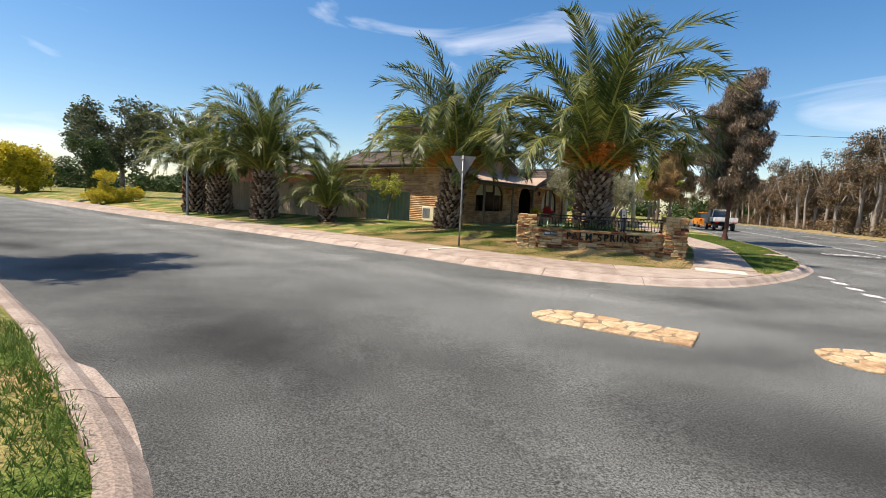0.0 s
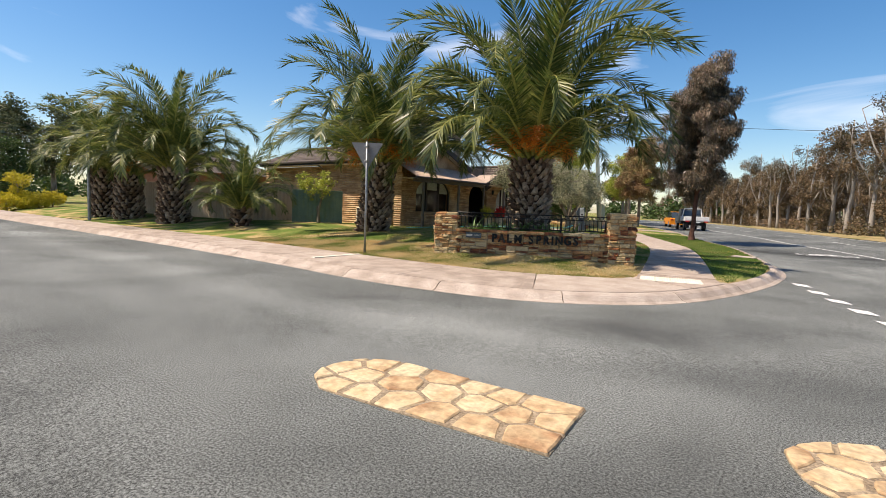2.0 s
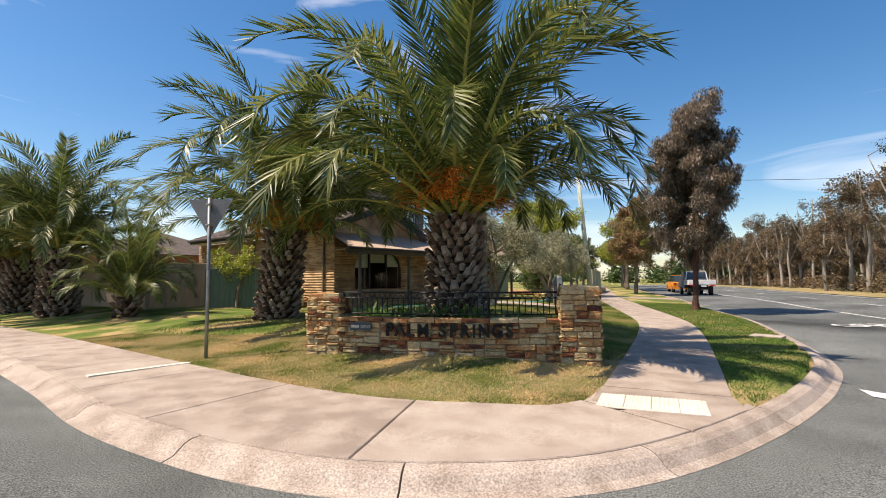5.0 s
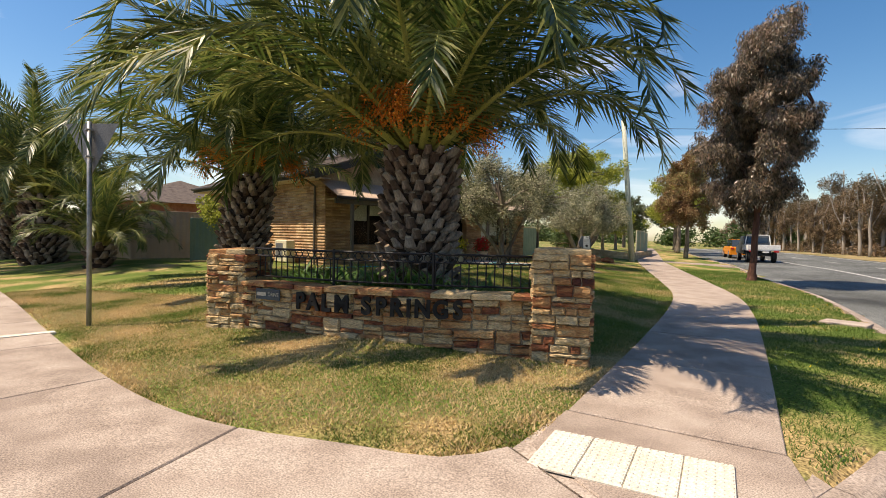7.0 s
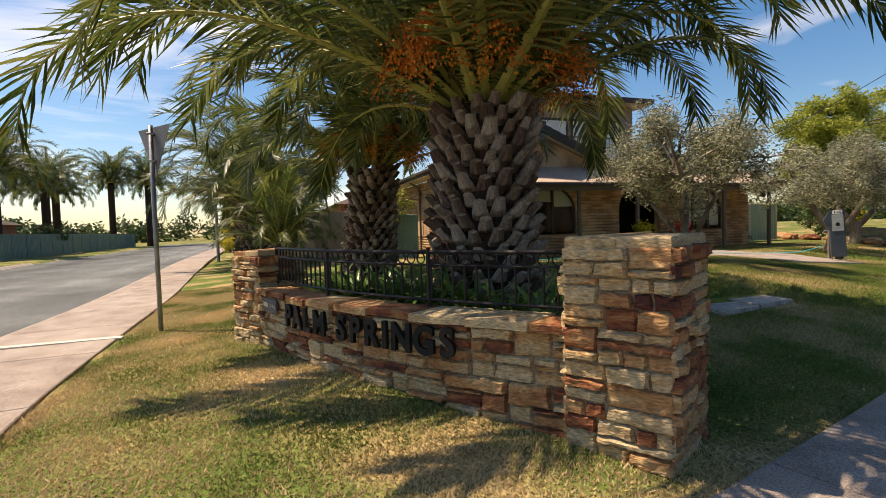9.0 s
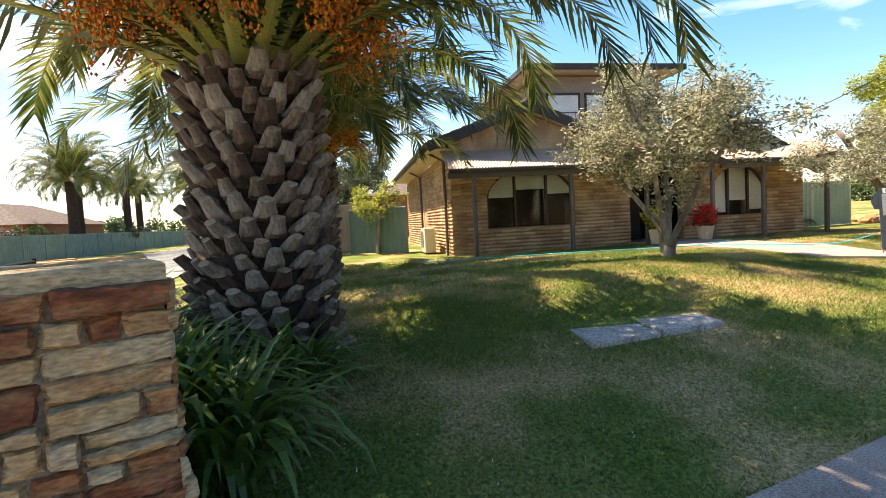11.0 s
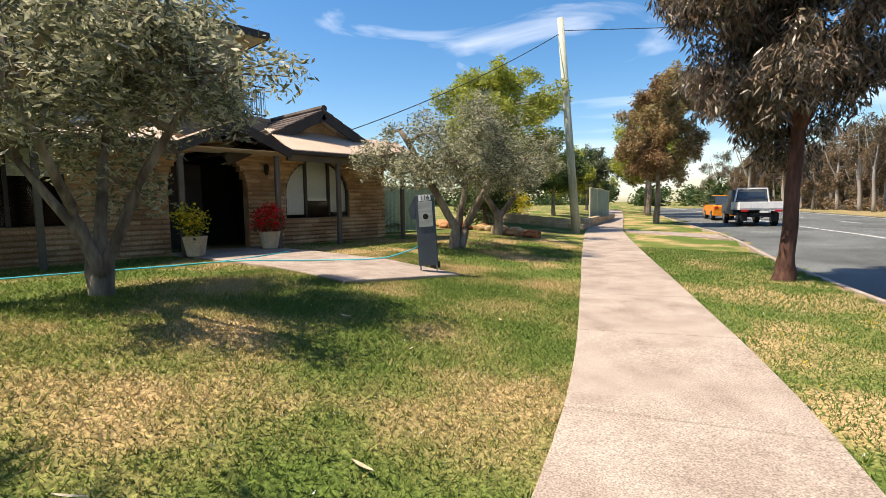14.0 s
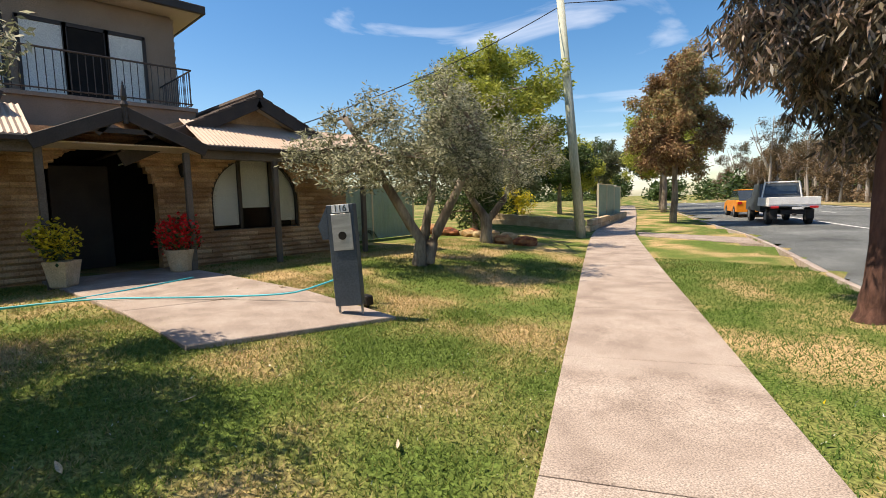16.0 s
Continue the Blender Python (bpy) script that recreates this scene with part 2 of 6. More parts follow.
M_LIME = material("lime_leaf", [(0.24, 0.28, 0.035), (0.45, 0.47, 0.09)], 2, 0.5, bump=0, island=0.3, through_light=0.35)
M_RUSTLEAF = material("rusty_gum_leaf", [(0.17, 0.09, 0.045), (0.34, 0.2, 0.09), (0.38, 0.27, 0.13), (0.27, 0.25, 0.1)], 0.4, 0.6, bump=0, island=0.2, through_light=0.25)
M_GREEN = material("green_leaf", [(0.035, 0.065, 0.018), (0.07, 0.115, 0.03)], 2, 0.6, bump=0, island=0.3, through_light=0.2)
M_GREYGREEN = material("grey_green_leaf", [(0.08, 0.1, 0.05), (0.15, 0.17, 0.09)], 2, 0.6, bump=0, island=0.3, through_light=0.2)
M_YELLOW = material("golden_leaf", [(0.42, 0.36, 0.02), (0.62, 0.52, 0.04)], 2, 0.6, bump=0, island=0.3, through_light=0.25)
M_STRAP = material("strap_leaf", [(0.04, 0.1, 0.018), (0.09, 0.18, 0.036)], 2, 0.4, bump=0, island=0.3, through_light=0.22, spec=0.45)
M_FENCE = material("beige_steel_fence", [(0.36, 0.28, 0.2), (0.42, 0.33, 0.24)], 1.5, 0.6, bump=0.05)
M_GREENFENCE = material("green_steel_fence", [(0.11, 0.17, 0.13), (0.15, 0.21, 0.165)], 1.5, 0.55, bump=0.05)
M_PALEGREEN = material("pale_green_fence", [(0.3, 0.41, 0.32), (0.36, 0.47, 0.38)], 1.5, 0.55, bump=0.05)
M_CREAM = material("cream_paint", [(0.62, 0.56, 0.4), (0.68, 0.62, 0.46)], 2, 0.6, bump=0.05)
M_GALV = material("galvanised_steel", [(0.2, 0.21, 0.22), (0.3, 0.31, 0.32)], 8, 0.5, 0.6, bump=0.05)
M_SIGNBACK = material("sign_back_aluminium", [(0.14, 0.14, 0.145), (0.2, 0.2, 0.205)], 3, 0.6, 0.2, bump=0.05)
M_SLATE = material("slate_blue_paint", [(0.045, 0.06, 0.075), (0.065, 0.082, 0.1)], 3, 0.5, bump=0.08)
M_STEEL = material("brushed_steel", [(0.4, 0.39, 0.37), (0.5, 0.49, 0.47)], 4, 0.4, 0.7, bump=0.05, stretch=(1, 1, 8))
M_WHITE = material("white_paint", [(0.68, 0.68, 0.66), (0.78, 0.78, 0.76)], 3, 0.5, bump=0.05)
M_LINE = material("road_marking_paint", [(0.62, 0.62, 0.6), (0.75, 0.75, 0.73)], 9, 0.8, bump=0.2)
M_POT = material("sandstone_pot", [(0.5, 0.38, 0.24), (0.62, 0.5, 0.34)], 5, 0.9, bump=0.3)
M_REDFLOWER = material("red_flower", [(0.62, 0.01, 0.012), (0.8, 0.03, 0.035)], 5, 0.6, bump=0, island=0.3, through_light=0.2)
M_HOSE = material("aqua_hose", [(0.03, 0.42, 0.5), (0.05, 0.5, 0.6)], 3, 0.45, bump=0)
M_RUBBER = material("black_rubber", [(0.015, 0.015, 0.015), (0.03, 0.03, 0.03)], 5, 0.8, bump=0.1)
M_TIMBER = material("weathered_pole", [(0.26, 0.3, 0.22), (0.4, 0.43, 0.34), (0.5, 0.51, 0.42)], 3, 0.95, bump=0.5, stretch=(1, 1, 0.1))
M_GREYPOLE = material("grey_pole", [(0.26, 0.23, 0.2), (0.38, 0.35, 0.31)], 3, 0.95, bump=0.4, stretch=(1, 1, 0.1))
M_SLAB = material("pit_lid_concrete", [(0.3, 0.28, 0.25), (0.47, 0.44, 0.4)], 9, 0.95, bump=0.8, bump_scale=60, fine=0.6)
M_ORANGE = material("orange_car_paint", [(0.75, 0.24, 0.02), (0.8, 0.27, 0.03)], 2, 0.25, bump=0)
M_CARGLASS = material("car_glass", [(0.02, 0.03, 0.04), (0.03, 0.045, 0.06)], 2, 0.05, bump=0, spec=0.8)
M_RED = material("tail_light_red", [(0.4, 0.01, 0.01), (0.5, 0.02, 0.02)], 3, 0.3, bump=0)
M_BRICKRED = material("red_brick", [(0.26, 0.1, 0.06), (0.36, 0.16, 0.1)], 5, 0.9, bump=0.3)
M_SANDWALL = material("sandstone_block", [(0.45, 0.33, 0.2), (0.58, 0.45, 0.29)], 4, 0.9, bump=0.4, piece=0.15)


# ---- helpers ----
def thing(name, label, category, at=(0, 0, 0), group="", kind=""):
    ob = new(name)
    ob.empty_display_size = 0.2
    ob.location = at
    return tagged(ob, label, category, group, kind)


def part(name, bm, mat, parent=None, label="", smooth=False, recalc=True):
    me = bpy.data.meshes.new(name)
    if recalc:
        bmesh.ops.recalc_face_normals(bm, faces=bm.faces[:])
    bm.to_mesh(me)
    bm.free()
    me.materials.append(mat)
    if smooth:
        for p in me.polygons:
            p.use_smooth = True
    ob = new(name, me)
    if parent is not None:
        ob.parent = parent
    if label:
        ob["label"] = label
    return ob


def raw(name, verts, faces, mat, parent=None, smooth=False):
    me = bpy.data.meshes.new(name)
    me.from_pydata(verts, [], faces)
    me.materials.append(mat)
    if smooth:
        me.polygons.foreach_set("use_smooth", [True] * len(me.polygons))
    ob = new(name, me)
    if parent is not None:
        ob.parent = parent
    return ob


def box(size, at=(0, 0, 0), bevel=0.0, rz=0.0, bm=None, tilt=None):
    bm = bm or bmesh.new()
    m = Matrix.Translation(at) @ Matrix.Rotation(rz, 4, "Z")
    if tilt is not None:
        m = m @ tilt
    made = bmesh.ops.create_cube(bm, size=1.0, matrix=m @ Matrix.Diagonal((*size, 1)))["verts"]
    if bevel:
        edges = list({e for v in made for e in v.link_edges})
        bmesh.ops.bevel(bm, geom=edges, offset=bevel, segments=1, affect="EDGES")
    return bm


def tube(points, radii, sides=8, bm=None, cap=True):
    bm = bm or bmesh.new()
    pts = [Vector(p) for p in points]
    if not hasattr(radii, "__len__"):
        radii = [radii] * len(pts)
    rings = []
    up = Vector((0.0, 0.0, 1.0))
    for k, p in enumerate(pts):
        d = (pts[min(k + 1, len(pts) - 1)] - pts[max(k - 1, 0)]).normalized()
        side = d.cross(up if abs(d.z) < 0.9 else Vector((1, 0, 0))).normalized()
        other = side.cross(d).normalized()
        rings.append([bm.verts.new(p + radii[k] * (math.cos(a) * side + math.sin(a) * other))
                      for a in (2 * math.pi * i / sides for i in range(sides))])
    for a, b in zip(rings, rings[1:]):
        for i in range(sides):
            bm.faces.new((a[i], a[(i + 1) % sides], b[(i + 1) % sides], b[i]))
    if cap:
        bm.faces.new(rings[0][::-1])
        bm.faces.new(rings[-1])
    return bm


def prism(outline, axis, a, b, bm=None):
    """An outline of 2D points, pushed from a to b along an axis (0, 1 or 2)."""
    bm = bm or bmesh.new()

    def place(p, d):
        q = list(p)
        q.insert(axis, d)
        return q
    lo = [bm.verts.new(place(p, a)) for p in outline]
    hi = [bm.verts.new(place(p, b)) for p in outline]
    n = len(outline)
    for i in range(n):
        bm.faces.new((lo[i], lo[(i + 1) % n], hi[(i + 1) % n], hi[i]))
    bm.faces.new(lo[::-1])
    bm.faces.new(hi)
    return bm


def smooth_step(a):
    a = max(0.0, min(1.0, a))
    return a * a * (3 - 2 * a)


def curve_through(pts, step):
    """A smooth line through points, with a point every step metres."""
    pts = [Vector(p) for p in pts]
    out = []
    for i in range(len(pts) - 1):
        p0, p1, p2, p3 = pts[max(i - 1, 0)], pts[i], pts[i + 1], pts[min(i + 2, len(pts) - 1)]
        n = max(1, int((p2 - p1).length / 0.25))
        for k in range(n):
            u = k / n
            out.append(0.5 * (2 * p1 + (p2 - p0) * u + (2 * p0 - 5 * p1 + 4 * p2 - p3) * u * u + (3 * p1 - p0 - 3 * p2 + p3) * u ** 3))
    out.append(pts[-1])
    res, left = [out[0]], step
    for a, b in zip(out, out[1:]):
        d = (b - a).length
        while d >= left and d > 0:
            a = a + (b - a) * (left / d)
            d = (b - a).length
            res.append(a)
            left = step
        left -= d
    return res


# ---- the plan ----
PATH_MID = curve_through([(5.25, 16.35), (4.36, 20.0), (3.5, 23.2), (2.5, 26.1), (0.56, 30.1), (-2.0, 35.2), (-5.3, 42.0), (-7.6, 47.5), (-14.5, 64), (-24, 86)], 0.5)
KERB = curve_through([(-80, 9.2), (-30, 10.4), (-15, 11.1), (-7, 11.5), (-2.2, 11.55), (0.5, 11.45), (2.3, 11.6), (3.5, 11.85), (4.4, 12.25), (5.1, 12.8),
                      (5.7, 13.5), (6.15, 14.5), (6.5, 15.8), (6.75, 17.2), (6.9, 18.6), (6.9, 20.5), (6.4, 23.1), (4.9, 28.4), (3.1, 32.6),
                      (1.7, 35.9), (0.1, 40.4), (-1.6, 44.6), (-3.6, 48.7), (-10.5, 64), (-20, 86)], 0.25)
INNER = curve_through([(-80, 10.9), (-30, 12.2), (-15, 12.9), (-7, 13.4), (-2, 13.55), (0.8, 13.65), (2.2, 13.8), (3.1, 14.05), (3.9, 14.5), (4.5, 14.85), (4.68, 15.4)], 0.25)
NEAR_KERB = curve_through([(-80, 1.0), (-30, 2.2), (-8, 2.9), (0.6, 2.9), (3.1, 2.8), (4.5, 2.72), (5.6, 2.55), (6.3, 2.15), (6.8, 1.4), (7.2, 0.2), (7.8, -2), (10.5, -9), (17, -25)], 0.25)


def nearest(line, x, y):
    """Distance to a line and on which side of it (x, y) lies: below zero to its right."""
    best, where = 1e9, 0
    for k in range(0, len(line), 4):
        d = (line[k].x - x) ** 2 + (line[k].y - y) ** 2
        if d < best:
            best, where = d, k
    for k in range(max(0, where - 4), min(len(line), where + 5)):
        d = (line[k].x - x) ** 2 + (line[k].y - y) ** 2
        if d < best:
            best, where = d, k
    a, b = line[max(0, where - 1)], line[min(len(line) - 1, where + 1)]
    cross = (b.x - a.x) * (y - a.y) - (b.y - a.y) * (x - a.x)
    return math.copysign(math.sqrt(best), cross), where


def street_rise(x, y):
    """The slow climb of the place away from the corner."""
    return 0.006 * max(0.0, min(60.0, (y - 16) * 0.93 - (x - 5) * 0.37))


def ground(x, y):
    """Height of the ground: lawn, verge and far ground (paving and roads lie on it)."""
    k, _ = nearest(KERB, x, y)
    n, _ = nearest(NEAR_KERB, x, y)
    rise = street_rise(x, y)
    if k < 0:
        if n < 0 and y < 6:
            return -0.1 + 0.19 * smooth_step((-n - 0.15) / 0.25) + 0.15 * smooth_step((-n - 0.4) / 6)
        return -0.12 + rise
    p, where = nearest(PATH_MID, x, y)
    base = 0.1 + rise
    if k < 0.34:
        return base - 0.2
    if y < 16.2 and x > 4.55:
        return base - 0.04
    if abs(p) < 0.55 and y > 16:
        return base - 0.08
    if p > 0.7 and y > 13.0:
        i, _ = nearest(INNER, x, y)
        if x < 4.7 and y < 16.5 and i < 0.05:
            return base - 0.1 * smooth_step(-i / 0.3)
        d = min(p - 0.72, max(0.0, i)) if x < 5 else p - 0.72
        base += 0.30 * smooth_step(d / 4.5)
        base += 0.17 * math.exp(-((x + 1.2) / 4.0) ** 2 - ((y - 23.0) / 3.5) ** 2) * smooth_step(d / 1.6)
    elif y < 16.3 and k > 0:
        base -= 0.1
    return base


def road_height(x, y):
    k, _ = nearest(KERB, x, y)
    n, _ = nearest(NEAR_KERB, x, y)
    d = min(abs(k), abs(n)) if n > 0 else abs(k)
    return -0.05 + 0.05 * smooth_step(d / 4.0) + street_rise(x, y)


def axis_steps(lo, hi, fine_lo, fine_hi, fine, coarse):
    out, v = [], lo
    while v < hi:
        out.append(v)
        v += fine if fine_lo <= v < fine_hi else coarse
    out.append(hi)
    return out


def sheet(name, height, inside, mat, xs, ys):
    verts, faces, index = [], [], {}
    for j, y in enumerate(ys):
        for i, x in enumerate(xs):
            index[i, j] = len(verts)
            verts.append((x, y, height(x, y)))
    for j in range(len(ys) - 1):
        for i in range(len(xs) - 1):
            cx, cy = (xs[i] + xs[i + 1]) / 2, (ys[j] + ys[j + 1]) / 2
            if inside(cx, cy):
                faces.append((index[i, j], index[i + 1, j], index[i + 1, j + 1], index[i, j + 1]))
    return raw(name, verts, faces, mat, smooth=True)


# ---- ground and roads ----
xs = [-900, -400, -200, -120] + axis_steps(-80, 60, -14, 12, 0.3, 2.0) + [100, 200, 400, 900]
ys = [-900, -400, -200, -80] + axis_steps(-40, 100, -3, 34, 0.3, 2.0) + [140, 220, 400, 900]
tagged(sheet("ground", ground, lambda x, y: True, M_GRASS, xs, ys), "mown lawn and dry grass ground around the corner", "ground", kind="structure")


def ribbon(name, left, right, height, mat, parent=None):
    """A strip between two lines of the same length, draped at a height."""
    verts, faces = [], []
    for a, b in zip(left, right):
        verts += [(a[0], a[1], height(*a)), (b[0], b[1], height(*b))]
    for k in range(len(left) - 1):
        faces.append((2 * k, 2 * k + 1, 2 * k + 3, 2 * k + 2))
    return raw(name, verts, faces, mat, parent)


def offset_line(line, d):
    """The line moved d metres to its right."""
    out = []
    for k in range(len(line)):
        t = (line[min(k + 1, len(line) - 1)] - line[max(k - 1, 0)]).normalized()
        out.append(Vector((line[k].x + t.y * d, line[k].y - t.x * d)))
    return out


def road_sheet():
    ys_ = axis_steps(-30, 100, 0, 24, 0.4, 2.0)
    xs_ = axis_steps(-80, 60, -6, 20, 0.4, 2.0)

    def inside(x, y):
        k, _ = nearest(KERB, x, y)
        n, _ = nearest(NEAR_KERB, x, y)
        if k > -0.15 and not k < 0:
            return k < 0.3
        if n < 0 and y < 8:
            return n > -0.35
        far, _ = nearest(FAR_EDGE, x, y)
        return far > 0
    return sheet("road", lambda x, y: road_height(x, y), inside, M_ASPHALT, xs_, ys_)


MAIN_LINE = curve_through([(18.5, -24), (13.2, -2), (9.6, 12), (7.1, 20.5), (6.4, 23.1), (4.9, 28.4), (3.1, 32.6), (1.7, 35.9), (0.1, 40.4), (-1.6, 44.6), (-3.6, 48.7), (-10.5, 64), (-20, 86), (-33, 116), (-50, 155)], 0.5)
FAR_EDGE = offset_line(MAIN_LINE, 12.5)
tagged(ribbon("road_shoulder", offset_line(MAIN_LINE, 12.4), offset_line(MAIN_LINE, 15.6), lambda x, y: max(road_height(x, y), ground(x, y)) + 0.02, M_DRYGRASS), "dry grassy shoulder along the main road", "road shoulder", kind="structure")
tagged(road_sheet(), "grey worn asphalt of the side street and main road", "road", kind="structure")


def paint_strip(name, line, d, width, first=0, last=None, dash=None, lift=0.012):
    pts = offset_line(line, d)[first:last]
    a, b = offset_line(pts, -width / 2), offset_line(pts, width / 2)
    if dash:
        on, gap = dash
        verts, faces = [], []
        k = 0
        while k + on < len(pts):
            base = len(verts)
            for j in range(k, k + on + 1):
                verts += [(a[j].x, a[j].y, road_height(a[j].x, a[j].y) + lift), (b[j].x, b[j].y, road_height(b[j].x, b[j].y) + lift)]
            faces += [(base + 2 * j, base + 2 * j + 1, base + 2 * j + 3, base + 2 * j + 2) for j in range(on)]
            k += on + gap
        ob = raw(name, verts, faces, M_LINE)
    else:
        ob = ribbon(name, a, b, lambda x, y: road_height(x, y) + lift, M_LINE)
    return tagged(ob, "white painted line on the asphalt road", "road marking", kind="structure")


paint_strip("edge_line", MAIN_LINE, 4.4, 0.12, 90)
paint_strip("far_edge_line", MAIN_LINE, 11.6, 0.12)
paint_strip("centre_line", MAIN_LINE, 8.0, 0.12, 0, None, (6, 10))

bike = thing("bicycle_marking", "white painted bicycle symbol on the asphalt", "road marking", kind="structure")
bm = bmesh.new()
for cx_ in (-0.48, 0.48):
    for k in range(20):
        a, b = 2 * math.pi * k / 20, 2 * math.pi * (k + 1) / 20
        bm.faces.new([bm.verts.new((cx_ + r * math.cos(t), r * math.sin(t), 0)) for r, t in ((0.3, a), (0.38, a), (0.38, b), (0.3, b))])
for (x0, y0), (x1, y1) in (((-0.48, 0), (-0.2, 0.55)), ((-0.2, 0.55), (0.35, 0.5)), ((0.35, 0.5), (0, 0)), ((0, 0), (-0.48, 0)), ((0, 0), (-0.2, 0.55)), ((0.48, 0), (0.3, 0.7)), ((0.3, 0.7), (0.12, 0.72))):
    d = Vector((x1 - x0, y1 - y0)).normalized() * 0.04
    bm.faces.new([bm.verts.new((x, y, 0)) for x, y in ((x0 - d.y, y0 + d.x), (x0 + d.y, y0 - d.x), (x1 + d.y, y1 - d.x), (x1 - d.y, y1 + d.x))])
bs = part("symbol", bm, M_LINE, bike)
bs.matrix_basis = Matrix.Translation((7.6, 29.2, road_height(7.6, 29.2) + 0.016)) @ Matrix.Rotation(radians(18), 4, "Z") @ Matrix.Scale(1.2, 4)

# ---- kerbs and footpaths ----
KERB_W = 0.36


def kerb_profile(line, side, z_of, first, last, parent, joint=2.4, step=0.25):
    """Rolled concrete kerb in lengths with open joints; side +1: the footpath lies to the left of the line."""
    per = int(joint / step)
    k = first
    while k < last - 1:
        e = min(k + per, last - 1)
        verts, faces = [], []
        prof = [(-0.02, -0.12), (0.0, 0.005), (0.1, 0.03), (0.2, 0.11), (0.27, 0.135), (KERB_W, 0.14), (KERB_W, -0.12)]
        for j in range(k, e + 1):
            t = (line[min(j + 1, len(line) - 1)] - line[max(j - 1, 0)]).normalized()
            nx, ny = -t.y * side, t.x * side
            slip = 0.008 if j == k else (-0.008 if j == e else 0)
            for o, h in prof:
                x, y = line[j].x + nx * o + t.x * slip, line[j].y + ny * o + t.y * slip
                verts.append((x, y, z_of(line[j].x, line[j].y) + h))
        m = len(prof)
        for j in range(e - k):
            for i in range(m - 1):
                faces.append((j * m + i, j * m + i + 1, (j + 1) * m + i + 1, (j + 1) * m + i))
        faces.append(tuple(range(m)))
        faces.append(tuple(range((e - k) * m, (e - k) * m + m))[::-1])
        raw("kerb_length", verts, faces, M_KERB, parent)
        k = e


def kerb_z(x, y):
    return street_rise(x, y) - 0.05


kerb_main = thing("kerb", "pale rolled concrete kerb with open joints", "kerb", kind="structure")
first_k = next(k for k, v in enumerate(KERB) if v.x > -45)
kerb_profile(KERB, 1, kerb_z, first_k, len(KERB), kerb_main)
kerb_near = thing("kerb", "pale rolled concrete kerb beside the grass", "kerb", kind="structure")
kerb_profile(NEAR_KERB, -1, kerb_z, next(k for k, v in enumerate(NEAR_KERB) if v.x > -30), len(NEAR_KERB), kerb_near)


def slab(corners, thick, mat, parent, name="paving_slab", lift=0.0):
    """A flat slab over corner points (x, y, z), with a small chamfer."""
    c = Vector((sum(p[0] for p in corners) / len(corners), sum(p[1] for p in corners) / len(corners), 0))
    verts, n = [], len(corners)
    for ring in range(3):
        for x, y, z in corners:
            d = Vector((x, y, 0)) - c
            u = d.normalized() * (0.012 if ring == 2 else 0.0)
            verts.append((x - u.x, y - u.y, z + lift - (thick if ring == 0 else 0.01 if ring == 1 else 0)))
    faces = [(r * n + i, r * n + (i + 1) % n, (r + 1) * n + (i + 1) % n, (r + 1) * n + i) for r in (0, 1) for i in range(n)]
    faces.append(tuple(range(2 * n, 3 * n)))
    return raw(name, verts, faces, mat, parent)


KERB_BACK = offset_line(KERB, -KERB_W)


def footpath_z(x, y):
    return 0.105 + street_rise(x, y)


footpath = thing("footpath", "pinkish-grey concrete footpath cast in bays with open joints", "footpath", kind="structure")
# bays along the side street and round the corner
k = 0
usable = [v for v in INNER if v.x > -45]
stations = usable[::8] + [usable[-1]]
pairs = []
for v in stations:
    w = min((b for b in KERB_BACK if b.y < 15.2), key=lambda b: (b - v).length)
    pairs.append((v, w))
for (a, b), (c, d) in zip(pairs, pairs[1:]):
    def mixed(p, q, u):
        return p + (q - p) * u
    g = 0.006 / max(0.5, (c - a).length)
    a1, c1, b1, d1 = mixed(a, c, g), mixed(c, a, g), mixed(b, d, g), mixed(d, b, g)
    ia, ic = INNER.index(a), INNER.index(c)
    kb, kd = KERB_BACK.index(b), KERB_BACK.index(d)
    inside_edge, kerb_edge = INNER[ia + 1:ic][::-1], KERB_BACK[kb + 1:kd]
    ring = [a1, b1] + kerb_edge + [d1, c1] + inside_edge
    slab([(p.x, p.y, footpath_z(p.x, p.y) + (0.0 if p in (b1, d1) or p in kerb_edge else 0.02)) for p in ring], 0.1, M_CONCRETE, footpath)
# a pale strip across the side-street footpath, near the sign
slab([(x, y, footpath_z(x, y) + 0.026) for x, y in ((-1.72, 12.15), (-1.58, 12.15), (-1.6, 13.62), (-1.74, 13.62))], 0.03, M_TACTILE, footpath, "pale_strip")
# the ramp at the crossing
ramp = [v for v in KERB_BACK if 13.4 < v.y < 16.4 and v.x > 5][::3]
lastb = pairs[-1][1]
ring = [Vector((4.68, 15.45)), Vector((lastb.x + 0.01, lastb.y + 0.02))] + [v for v in ramp if v.y > lastb.y + 0.1] + [Vector((5.97, 16.55)), Vector((4.5, 16.2))]
slab([(p.x, p.y, footpath_z(p.x, p.y)) for p in ring], 0.1, M_CONCRETE, footpath)
# the path along the main road
pl, pr = offset_line(PATH_MID, -0.73), offset_line(PATH_MID, 0.73)
for k in range(0, len(PATH_MID) - 4, 4):
    if PATH_MID[k].y > 80:
        break
    ids = list(range(k, k + 5))
    lft, rgt = [pl[i] for i in ids], [pr[i] for i in ids]
    t = (PATH_MID[k + 1] - PATH_MID[k]).normalized() * 0.0096
    lft[0], rgt[0] = lft[0] + t, rgt[0] + t
    lft[-1], rgt[-1] = lft[-1] - t, rgt[-1] - t
    ring = lft + rgt[::-1]
    slab([(p.x, p.y, footpath_z(p.x, p.y) + 0.02) for p in ring], 0.1, M_CONCRETE, footpath)
